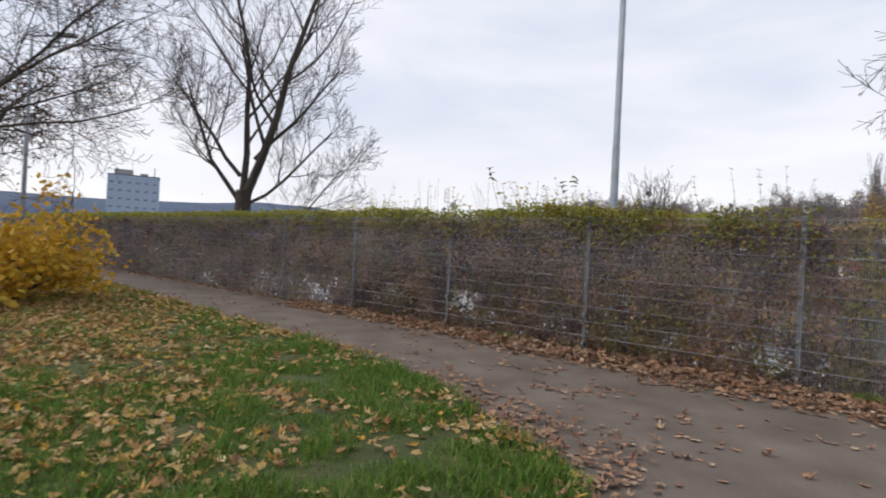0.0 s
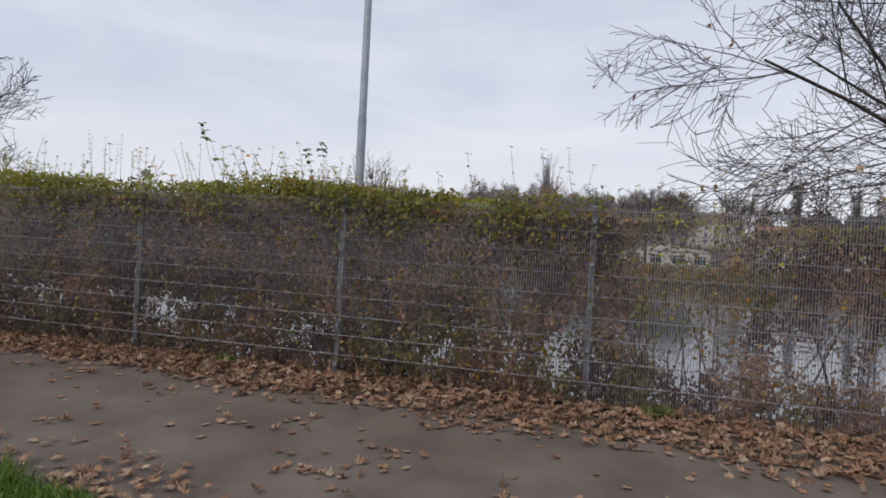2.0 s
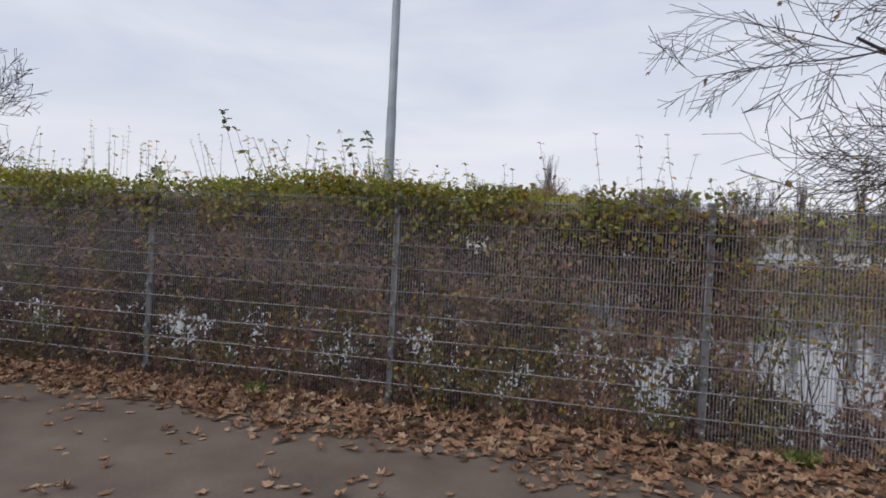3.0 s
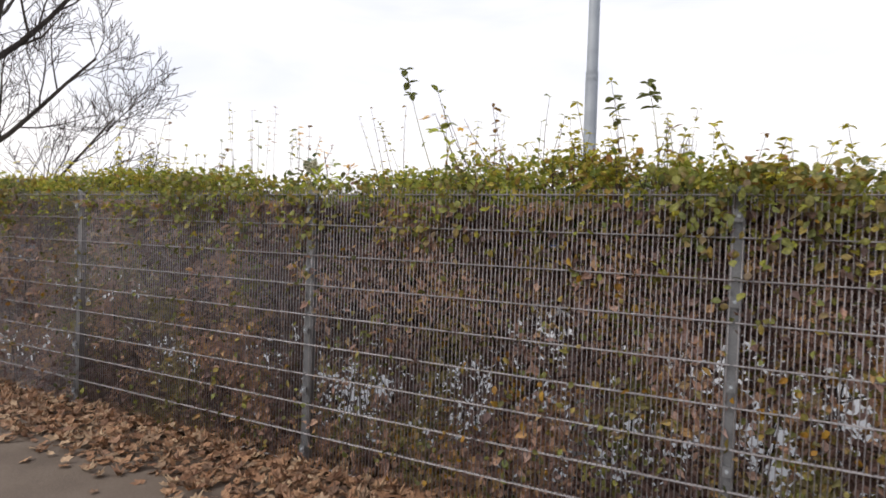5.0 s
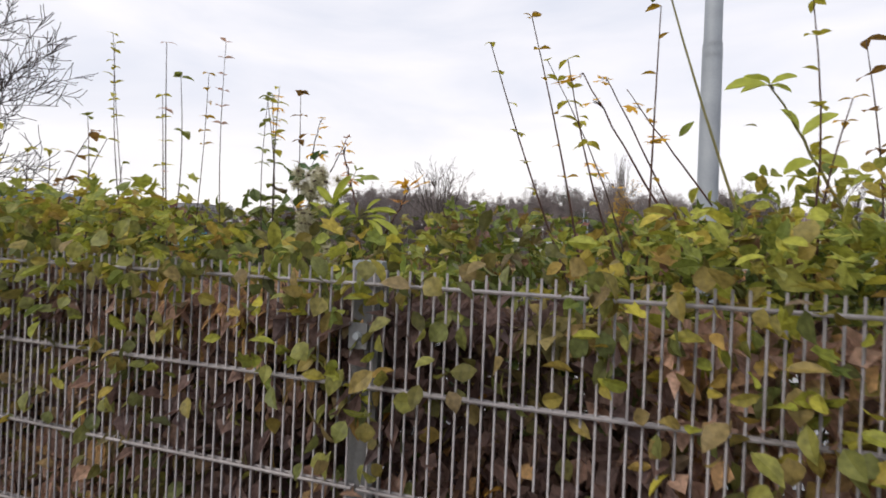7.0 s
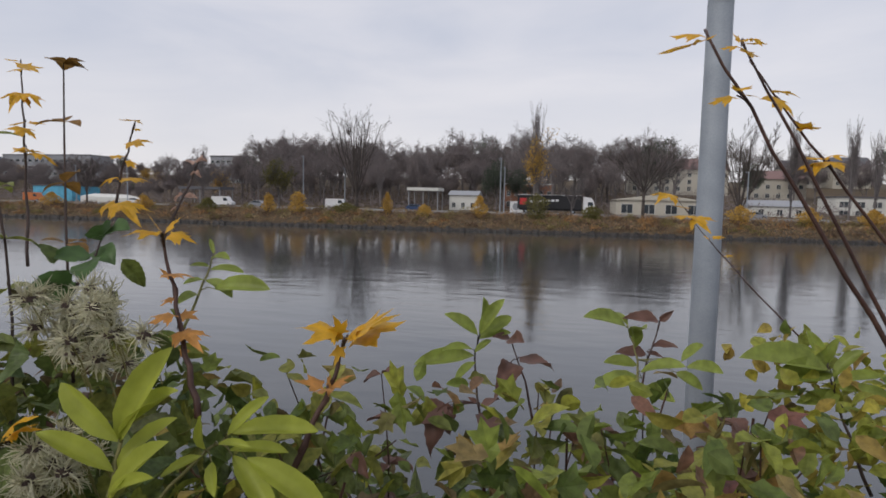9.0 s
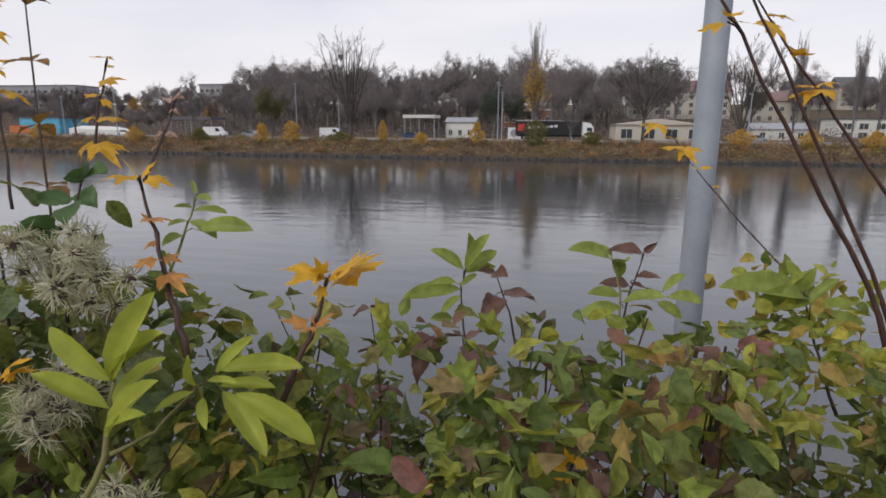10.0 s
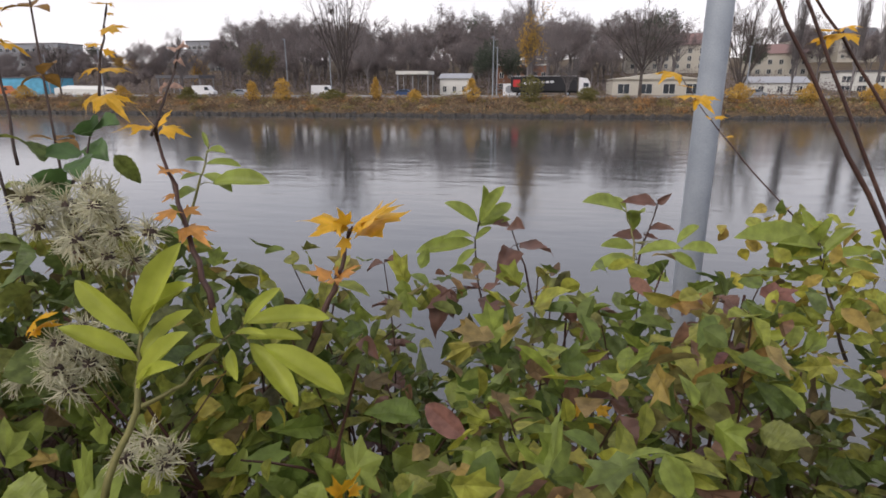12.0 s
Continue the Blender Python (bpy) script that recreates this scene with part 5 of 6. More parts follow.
for row, (y, x0, x1, step, sc) in enumerate(((155, -190, 24, 6.5, 0.70), (168, -210, 34, 6.0, 0.88), (184, -230, 36, 6.0, 1.02), (200, -260, 34, 6.0, 1.08), (218, -260, 40, 7.5, 1.1), (150, 84, 150, 9, 0.8), (185, 60, 160, 10, 0.8), (225, 40, 200, 11, 0.9))):
    x = x0
    while x < x1:
        spots.append((x + rg.uniform(-2.5, 2.5), y + rg.uniform(-6, 6), sc * rg.uniform(0.78, 1.12) * (0.55 if x < -112 else 1.0)))
        x += step * rg.uniform(0.75, 1.3)
used = set()
for x, y, sc in spots:
    k = rg.choices(range(5), (6, 6, 5, 1.2, 0.5))[0]
    if -150 < x < -128 and y < 218:
        sc *= 0.62
    z = ground_height(x, y)
    sc *= 1.14
    m = pose(x, y, z, 0, 0, rg.uniform(0, 360)) @ Matrix.Diagonal((sc, sc, sc, 1))
    if k not in used:
        used.add(k)
        kinds[k].matrix_basis = m
    else:
        src = kinds[k]
        keep_ = src.matrix_basis.copy()
        src.matrix_basis = Matrix()
        copy_thing(src, m)
        src.matrix_basis = keep_

# single trees by the road
M_LONEBARK = surface("dark_far_bark", [(0.05, 0.043, 0.04), (0.085, 0.072, 0.065), (0.12, 0.10, 0.09)], 1, 0.95, 0.0, fine=6)


def fan_tree(name, label, at, height, fork, width, stems, seed, kids=(6, 7, 8), thin=0.016, spread=0.5, lift=0.05):
    """A bare tree whose equal stems fan out from a low fork to an even crown."""
    rg = random.Random(seed)
    st = []
    for k in range(stems):
        a, u = k * 2.39996, math.sqrt((k + 0.5) / stems)
        tilt = u * width
        st.append(((0, 0, height * fork * rg.uniform(0.85, 1.15)), (math.sin(tilt) * math.cos(a), math.sin(tilt) * math.sin(a), math.cos(tilt)), height * (1 - fork) * rg.uniform(0.78, 0.88), height * 0.0075))
    return bare_tree(name, label, at, st, seed, kids=kids, thin=thin, trunk=([(0, 0, -0.5), (0, 0, height * fork * 1.05)], [height * 0.022, height * 0.016]), bark=M_LONEBARK, spread=spread, lift=lift, level=3, shrink=0.36, group="trees on the far bank", wander=0.08)


fan_tree("round_tree", "bare tree with a round spreading crown", (16.6, 110, -0.45), 15.8, 0.30, 0.88, 13, 401, kids=(5, 5, 6), thin=0.016, lift=0.0)
bt = fan_tree("tall_bare_tree", "tall bare tree of several upright stems", (-40.5, 112, -0.4), 21.5, 0.12, 0.42, 11, 402, kids=(5, 5, 7), spread=0.42, lift=0.03)
nest = Soup()
n = 60
nest.leaves(KITE, RNG.normal(size=(n, 3)) * 0.28, unit(n), unit(n), np.full(n, 0.6), np.full(n, 0.15))
part("nest", nest, M_TWIG, bt, "dark crow's nest").location = (-1.6, -0.5, 16.3)


def poplar(x, y, h, w, seed, low=None):
    rg = random.Random(seed)
    st = [((0, 0, h * rg.uniform(0.08, 0.5)), (rg.gauss(0, 0.10), rg.gauss(0, 0.10), 1), h * rg.uniform(0.35, 0.5), 0.06) for _ in range(int(16 * w))]
    st.append(((0, 0, 0), (0.01, 0, 1), h * 0.84, 0.2))
    e = bare_tree("poplar", "slim columnar poplar, nearly bare, on the far bank", (x, y, -0.4), st, seed, kids=(5, 6, 6), thin=0.016, bark=M_FARBARK, spread=0.26, lift=0.2, shrink=0.4, level=2, leaf=L_FARBROWN if low is None else low, leaf_size=0.24, share=0.25 if low is None else 0.9, per_tip=1 if low is None else 4, group="poplars on the far bank", wander=0.06)
    for c in e.children:
        c["kind"] = "stuff"
    return e


poplar(-3.9, 121, 22.5, 1.6, 501)
poplar(48.5, 128, 21, 1.6, 502)
poplar(59, 127, 20, 1.7, 503)
poplar(64, 128, 18, 1.4, 504)
ob = wood_tree("yellow_tree", "ochre-leaved tree before the poplar", 14, 405, (4, 5, 6), 0.35, L_FAROCHRE, 0.34, 0.8, 3, spread=0.4)
ob.location = (-3.2, 118, -0.4)
ob = wood_tree("olive_tree_by_road", "broad olive-green tree by the far road", 10, 406, (5, 5, 6), 1.0, L_FAROLIVE, 0.32, 0.8, 3)
ob.location = (-58, 112, -0.5)
ob = wood_tree("dark_tree", "dark bare tree by the far road", 11.5, 407, (5, 5, 6), 0.7, L_FARBROWN, 0.25, 0.2, 1)
ob.location = (-75, 110, -0.6)
fan_tree("bare_road_tree", "broad group of bare upright stems by the far road", (37, 122, -0.4), 19, 0.08, 0.5, 11, 408, spread=0.4, lift=0.06)
fan_tree("bare_road_tree", "bare upright tree by the mural hall", (-112, 118, -0.4), 12, 0.2, 0.6, 7, 418)
ob = wood_tree("bare_road_tree", "small bare tree by the far road", 8, 409, (4, 5, 6), 0.8, stems=2, thin=0.022)
ob.location = (3.5, 108, -0.6)


def shrub(x, y, z, h, r, mat, seed, label):
    rg = np.random.default_rng(seed)
    e = thing("bank_shrub", label, "shrub", (x, y, z), "shrubs on the far bank")
    n = int(1100 * (0.5 + r * 0.5))
    r *= 1.25
    u = rg.random(n)
    prof = np.sin(np.pi * np.clip(u * 0.92 + 0.06, 0, 1)) ** 0.7 * r * (1 + 0.25 * np.sin(u * 9 + seed))
    a = rg.uniform(0, math.tau, n)
    k = np.sqrt(rg.random(n)) * prof
    p = np.column_stack([k * np.cos(a), k * np.sin(a), u * h + rg.normal(size=n) * 0.1])
    s = Soup()
    d = rg.normal(size=(n, 3)) + np.array((0, 0, 0.6))
    s.leaves(KITE, p, d, rg.normal(size=(n, 3)), rg.uniform(0.18, 0.45, n), rg.uniform(0.1, 0.26, n))
    part("leaves", s, mat, e)["kind"] = "stuff"
    s = Soup()
    for k in range(5):
        s.tube([(0, 0, -0.3), (0.4 * r * math.cos(k * 1.3), 0.4 * r * math.sin(k * 1.3), h * 0.7)], [0.05, 0.02], 4)
    part("stem_cluster", s, M_TWIG, e)


for i, (x, h, r, m_) in enumerate(((-31.4, 4.4, 0.75, 0), (-13.4, 4.2, 1.15, 0), (-56.3, 3.8, 1.1, 0), (-50, 4.2, 1.5, 0), (-2.8, 4.6, 2.0, 1), (31.7, 3.2, 1.7, 0), (42.5, 3.2, 1.3, 0), (-85, 3, 1.4, 0), (-70, 2.6, 1.6, 1), (-24, 2.2, 1.2, 0), (7, 2.6, 1.6, 1), (-40, 2.2, 2.0, 1), (52, 3, 1.5, 0), (-108, 3.2, 1.6, 0), (62, 3.4, 2.0, 1))):
    shrub(x, 104.3, -1.1, h, r, (L_FAROCHRE, L_FAROLIVE)[m_], 600 + i, ("orange-yellow autumn shrub on the far bank", "olive green shrub on the far bank")[m_])

L_SCRUB = foliage("bank_scrub_leaf", [(0.20, 0.13, 0.085), (0.34, 0.22, 0.12), (0.16, 0.11, 0.08), (0.28, 0.22, 0.10), (0.40, 0.24, 0.14)], 0.85, 0.15, scale=2)
def scrub(name, label, n, x0, x1, y0, y1, low, high, size, material):
    x, y = RNG.uniform(x0, x1, n), RNG.uniform(y0, y1, n)
    top = low + high * np.array([max(0.0, noise.noise((a * 0.22, b * 0.3, 4)) + 0.5 * noise.noise((a * 0.9, b * 0.9, 2)) + 0.35) for a, b in zip(x, y)])
    z = np.array([ground_height(a, b) for a, b in zip(x, y)]) + top * RNG.random(n) ** 0.8
    s = Soup()
    s.leaves(KITE, np.column_stack([x, y, np.maximum(z, WATER_Z - 0.05)]), unit(n, 0.6), unit(n), RNG.uniform(0.5, 1.2, n) * size, RNG.uniform(0.2, 0.6, n) * size)
    tagged(part(name, s, material), label, "scrub", kind="stuff")


scrub("bank_scrub", "tangled brown scrub along the far waterline", 30000, -135, 75, 97.6, 108, 0.25, 1.0, 0.4, L_SCRUB)


def bank_mounds(name, label, count, r0, r1, material, seed):
    """Low rounded bushes and brambles crowding the far bank, each a heap of leaves."""
    rg = np.random.default_rng(seed)
    s = Soup()
    for _ in range(count):
        x, y, r = rg.uniform(-140, 80), rg.uniform(98.0, 107), rg.uniform(r0, r1)
        n = int(110 * r)
        d = rg.normal(size=(n, 3))
        d /= np.linalg.norm(d, axis=1, keepdims=True)
        d[:, 2] = np.abs(d[:, 2]) * rg.uniform(0.7, 1.3)
        p = np.array((x, y, ground_height(x, y))) + d * r * rg.uniform(0.55, 1.1, (n, 1)) * np.array((1.3, 0.8, 1))
        s.leaves(KITE, p, rg.normal(size=(n, 3)) + np.array((0, 0, 0.4)), rg.normal(size=(n, 3)), rg.uniform(0.15, 0.4, n), rg.uniform(0.08, 0.22, n))
    tagged(part(name, s, material), label, "scrub", kind="stuff")


bank_mounds("bramble_scrub", "dark brown brambles on the far bank", 170, 0.6, 1.3, foliage("bramble_leaf", [(0.10, 0.065, 0.05), (0.17, 0.11, 0.08), (0.13, 0.10, 0.06)], 0.8, 0.15, scale=2), 11)
bank_mounds("rusty_scrub", "rust-coloured low bushes on the far bank", 80, 0.6, 1.2, foliage("rusty_scrub_leaf", [(0.34, 0.17, 0.07), (0.44, 0.25, 0.09), (0.28, 0.16, 0.09)], 0.8, 0.2, scale=2), 12)
bank_mounds("olive_scrub", "olive green low bushes on the far bank", 80, 0.6, 1.3, foliage("olive_scrub_leaf", [(0.17, 0.16, 0.05), (0.26, 0.23, 0.07), (0.21, 0.17, 0.07)], 0.8, 0.2, scale=2), 13)
bank_mounds("straw_scrub", "pale dry grass tussocks on the far bank", 70, 0.4, 0.9, foliage("straw", [(0.42, 0.34, 0.20), (0.34, 0.28, 0.15), (0.48, 0.38, 0.22)], 0.85, 0.2, scale=2), 14)
# near-black stones added to draw the dark undercut edge of the far waterline
s = Soup()
rs = np.random.default_rng(19)
for k in range(900):
    x, y, r = -140 + 220 * (k + rs.random()) / 900, rs.uniform(95.7, 97.2), rs.uniform(0.28, 0.62)
    ring = [(r * rs.uniform(0.7, 1.2) * math.cos(a * 1.0472), r * rs.uniform(0.6, 1.0) * math.sin(a * 1.0472)) for a in range(6)]
    z = max(WATER_Z - 0.1, ground_height(x, y) - 0.12)
    s.add([(x + a * 1.1, y + b * 1.1, z) for a, b in ring] + [(x + a * 0.7, y + b * 0.7, z + r * rs.uniform(0.6, 1.1)) for a, b in ring], [tuple(range(6, 12))] + [(i, (i + 1) % 6, (i + 1) % 6 + 6, i + 6) for i in range(6)])
tagged(part("bank_stones", s, plain("waterline_dark_stone", (0.035, 0.03, 0.026), 0.6, vary=0.4)), "near-black stones added as the dark edge of the far waterline", "stones", kind="stuff")
scrub("woodland_scrub", "brown undergrowth below the far woods", 30000, -190, 70, 140, 205, 0.8, 3.5, 0.6, L_FARBROWN)

# ---- sprigs over the top of the hedge ----
L_ELDER = foliage("elder_leaflet", [(0.36, 0.40, 0.06), (0.42, 0.46, 0.07), (0.32, 0.37, 0.06)], 0.45, 0.4, 0.15, 40)
L_DARKGREEN = foliage("dark_green_leaf", [(0.06, 0.12, 0.035), (0.09, 0.16, 0.05)], 0.4, 0.3, 0.25, 50)
L_PURPLE = foliage("purple_leaf", [(0.13, 0.055, 0.06), (0.19, 0.08, 0.085), (0.15, 0.085, 0.055), (0.22, 0.11, 0.10)], 0.45, 0.3, 0.25, 50)
L_GOLD = foliage("golden_leaf", [(0.75, 0.42, 0.02), (0.66, 0.36, 0.02), (0.80, 0.50, 0.05)], 0.5, 0.35, 0.2, 60)
L_RUSTY = foliage("orange_leaf", [(0.55, 0.24, 0.03), (0.48, 0.22, 0.06), (0.60, 0.32, 0.06)], 0.55, 0.3, 0.3, 60)


def sprig(name, label, stem_material, thick, stem, leaves, shape, material, ratio=0.42, seed=0, stalk=True):
    """A stem through a few points, and leaves from where they sit to where they point."""
    rg = random.Random(seed)
    base = Vector(stem[0])
    e = thing(name, label, "plant sprig", base, "sprigs over the hedge")
    pts = [Vector(p) - base for p in stem]
    fine = []
    for i in range(len(pts) - 1):
        for k in range(4):
            fine.append(pts[i].lerp(pts[i + 1], k / 4) + Vector((rg.gauss(0, 1), rg.gauss(0, 1), rg.gauss(0, 1))) * thick * 0.35)
    fine.append(pts[-1])
    s = Soup()
    n = len(fine) - 1
    s.tube(fine, [thick * (1 - 0.6 * k / n) for k in range(n + 1)], 7)
    part("stem", s, stem_material, e, smooth=True)
    for a, b in leaves:
        a, b = Vector(a) - base, Vector(b) - base
        d = b - a
        length = d.length
        s = Soup()
        shp = rg.choice(FINE_MAPLES) if shape is None else rg.choice(TOOTHED) if shape is HEART else shape
        nor = Vector((rg.uniform(-0.5, 0.5), -0.55 if shape else -0.25, 0.8 + rg.uniform(-0.3, 0.3)))
        s.leaves(shp, np.array([a]), np.array([d]), np.array([nor]), np.array([length]), np.array([length * ratio * rg.uniform(0.85, 1.15)]))
        part("leaf", s, material, e, smooth=True)
        if stalk:
            q = min(fine, key=lambda p: (p - a).length)
            if 0.004 < (q - a).length < 0.2:
                s = Soup()
                s.tube([q, q.lerp(a, 0.5) + Vector((0, 0, 0.004)), a], [thick * 0.4, thick * 0.32, thick * 0.25], 5)
                part("leaf_stalk", s, stem_material, e)
    return e

sprig("elder_sprig", "elder sprig with yellow-green pinnate leaves", M_GREENTWIG, 0.0045,
      [(-0.455, 0.524, 1.849), (-0.429, 0.57, 1.947), (-0.438, 0.594, 1.989), (-0.446, 0.616, 2.023)],
      [((-0.423, 0.586, 2.028), (-0.374, 0.585, 2.128)), ((-0.428, 0.591, 2.029), (-0.367, 0.585, 2.095)), ((-0.42, 0.581, 2.031), (-0.476, 0.565, 2.091)), ((-0.439, 0.597, 1.988), (-0.391, 0.619, 2.047)), ((-0.436, 0.592, 1.99), (-0.499, 0.564, 2.044)), ((-0.43, 0.577, 1.964), (-0.376, 0.578, 2.039)), ((-0.422, 0.568, 1.977), (-0.367, 0.551, 2.018))],
      LANCE, L_ELDER, 0.27, 1)
sprig("elder_sprig", "elder sprig with yellow-green pinnate leaves", M_GREENTWIG, 0.003,
      [(-0.445, 0.592, 1.932), (-0.403, 0.619, 1.95), (-0.367, 0.653, 1.995), (-0.348, 0.674, 2.009)],
      [((-0.333, 0.641, 2.021), (-0.3, 0.662, 2.062)), ((-0.342, 0.663, 2.013), (-0.248, 0.68, 2.027)), ((-0.367, 0.652, 1.995), (-0.367, 0.629, 2.044)), ((-0.344, 0.64, 2.01), (-0.306, 0.635, 2.017)), ((-0.339, 0.654, 1.997), (-0.276, 0.666, 2.002)), ((-0.338, 0.658, 1.988), (-0.262, 0.616, 1.946)), ((-0.316, 0.651, 1.991), (-0.216, 0.645, 1.948)), ((-0.353, 0.64, 1.988), (-0.328, 0.603, 1.975)), ((-0.363, 0.639, 1.995), (-0.38, 0.593, 1.995))],
      LANCE, L_ELDER, 0.25, 2)
sprig("elder_sprig", "elder sprig with yellow-green pinnate leaves", M_GREENTWIG, 0.0025,
      [(-0.536, 0.843, 2.079), (-0.531, 0.876, 2.126), (-0.53, 0.906, 2.166), (-0.536, 0.932, 2.194)],
      [((-0.531, 0.919, 2.189), (-0.54, 0.924, 2.215)), ((-0.519, 0.898, 2.184), (-0.475, 0.868, 2.195)), ((-0.532, 0.911, 2.169), (-0.551, 0.888, 2.176)), ((-0.53, 0.909, 2.165), (-0.478, 0.917, 2.167)), ((-0.524, 0.885, 2.151), (-0.537, 0.851, 2.154)), ((-0.525, 0.89, 2.15), (-0.466, 0.865, 2.139)), ((-0.496, 0.869, 2.141), (-0.403, 0.849, 2.158)), ((-0.541, 0.891, 2.127), (-0.533, 0.834, 2.129))],
      LANCE, L_FRESH, 0.3, 3)
sprig("maple_shoot", "maple shoot with golden yellow leaves at its tip", M_REDTWIG, 0.0045,
      [(-0.287, 0.689, 1.946), (-0.265, 0.731, 2.022), (-0.253, 0.763, 2.073), (-0.25, 0.786, 2.1)],
      [((-0.236, 0.742, 2.111), (-0.289, 0.728, 2.143)), ((-0.24, 0.752, 2.111), (-0.25, 0.739, 2.14)), ((-0.24, 0.76, 2.109), (-0.211, 0.742, 2.138)), ((-0.245, 0.781, 2.103), (-0.165, 0.766, 2.142)), ((-0.237, 0.757, 2.108), (-0.178, 0.742, 2.153)), ((-0.246, 0.764, 2.102), (-0.259, 0.732, 2.122)), ((-0.243, 0.752, 2.103), (-0.248, 0.736, 2.078))],
      None, L_GOLD, 0.8, 4)
sprig("maple_shoot", "maple shoot with small orange leaves", M_REDTWIG, 0.003,
      [(-0.275, 0.701, 1.98), (-0.265, 0.731, 2.022), (-0.26, 0.753, 2.045)],
      [((-0.254, 0.734, 2.052), (-0.288, 0.712, 2.065)), ((-0.261, 0.756, 2.046), (-0.229, 0.722, 2.066)), ((-0.25, 0.723, 2.054), (-0.249, 0.688, 2.063)), ((-0.262, 0.749, 2.043), (-0.255, 0.742, 2.065))],
      None, L_RUSTY, 0.7, 5)
sprig("maple_shoot", "tall maple shoot with yellow and orange leaves", M_REDTWIG, 0.0042,
      [(-0.379, 0.656, 2.033), (-0.414, 0.683, 2.096), (-0.449, 0.711, 2.166), (-0.486, 0.738, 2.232)],
      [((-0.461, 0.705, 2.236), (-0.486, 0.674, 2.248)), ((-0.459, 0.704, 2.238), (-0.464, 0.687, 2.262)), ((-0.453, 0.699, 2.238), (-0.431, 0.7, 2.261)), ((-0.475, 0.73, 2.234), (-0.44, 0.741, 2.235)), ((-0.476, 0.723, 2.233), (-0.491, 0.726, 2.238))],
      None, L_GOLD, 0.85, 6)
sprig("maple_shoot", "maple shoot with curled orange leaves", M_REDTWIG, 0.002,
      [(-0.429, 0.695, 2.121), (-0.446, 0.712, 2.141), (-0.471, 0.735, 2.183)],
      [((-0.433, 0.694, 2.142), (-0.445, 0.657, 2.139)), ((-0.457, 0.729, 2.135), (-0.426, 0.726, 2.128)), ((-0.446, 0.712, 2.152), (-0.471, 0.713, 2.158)), ((-0.461, 0.725, 2.177), (-0.477, 0.723, 2.191)), ((-0.436, 0.698, 2.12), (-0.387, 0.669, 2.123)), ((-0.461, 0.72, 2.185), (-0.421, 0.687, 2.192)), ((-0.43, 0.697, 2.099), (-0.422, 0.699, 2.084))],
      None, L_RUSTY, 0.8, 7)
sprig("hedge_sprig", "sprig with broad dark green leaves", M_TWIG, 0.0025,
      [(-0.674, 0.783, 2.138), (-0.665, 0.813, 2.175), (-0.665, 0.847, 2.234)],
      [((-0.648, 0.819, 2.215), (-0.617, 0.776, 2.25)), ((-0.638, 0.808, 2.22), (-0.58, 0.778, 2.246)), ((-0.677, 0.829, 2.189), (-0.702, 0.792, 2.197)), ((-0.654, 0.808, 2.188), (-0.635, 0.754, 2.172)), ((-0.677, 0.843, 2.2), (-0.633, 0.816, 2.188)), ((-0.669, 0.791, 2.154), (-0.692, 0.727, 2.141)), ((-0.67, 0.781, 2.147), (-0.678, 0.74, 2.177))],
      HEART, L_DARKGREEN, 0.7, 8)
sprig("hedge_sprig", "green sprig with pinnate autumn leaves over the water", M_TWIG, 0.003,
      [(-0.095, 1.088, 1.751), (-0.106, 1.136, 1.838), (-0.133, 1.192, 1.963), (-0.129, 1.233, 2.019)],
      [((-0.125, 1.2, 2.021), (-0.106, 1.157, 2.093)), ((-0.119, 1.159, 2.028), (-0.08, 1.151, 2.1)), ((-0.12, 1.171, 2.022), (-0.061, 1.204, 2.059)), ((-0.123, 1.162, 2.024), (-0.179, 1.135, 2.073)), ((-0.126, 1.203, 2.008), (-0.067, 1.178, 2.034)), ((-0.135, 1.205, 1.971), (-0.244, 1.148, 1.97)), ((-0.132, 1.161, 1.995), (-0.18, 1.113, 2.011)), ((-0.124, 1.142, 1.977), (-0.155, 1.089, 1.958)), ((-0.129, 1.16, 1.99), (-0.1, 1.174, 2.016))],
      LANCE, L_FRESH, 0.33, 9)
sprig("hedge_sprig", "thin sprig with purple autumn leaves", M_REDTWIG, 0.0028,
      [(-0.01, 1.12, 1.876), (-0.03, 1.159, 1.942), (-0.062, 1.197, 2.012)],
      [((-0.062, 1.197, 2.012), (-0.088, 1.163, 2.028)), ((-0.06, 1.147, 2.025), (-0.04, 1.098, 2.04)), ((-0.042, 1.153, 1.988), (0.016, 1.105, 1.995)), ((-0.052, 1.145, 1.969), (-0.077, 1.127, 1.927)), ((-0.058, 1.141, 1.981), (-0.062, 1.059, 1.962))],
      HEART, L_PURPLE, 0.55, 10)
sprig("hedge_sprig", "sprig with drooping dark purple leaves", M_REDTWIG, 0.003,
      [(-0.079, 0.952, 1.814), (-0.088, 0.995, 1.899), (-0.104, 1.025, 1.939)],
      [((-0.154, 1.02, 1.933), (-0.202, 0.981, 1.918)), ((-0.159, 1.021, 1.927), (-0.177, 0.965, 1.879)), ((-0.154, 1.017, 1.929), (-0.149, 0.99, 1.897)), ((-0.099, 1.022, 1.936), (-0.069, 1.022, 1.953)), ((-0.092, 1.004, 1.932), (-0.069, 0.943, 1.923)), ((-0.101, 0.992, 1.952), (-0.115, 0.992, 1.961)), ((-0.154, 1.02, 1.938), (-0.162, 1.007, 1.889))],
      HEART, L_PURPLE, 0.6, 11)
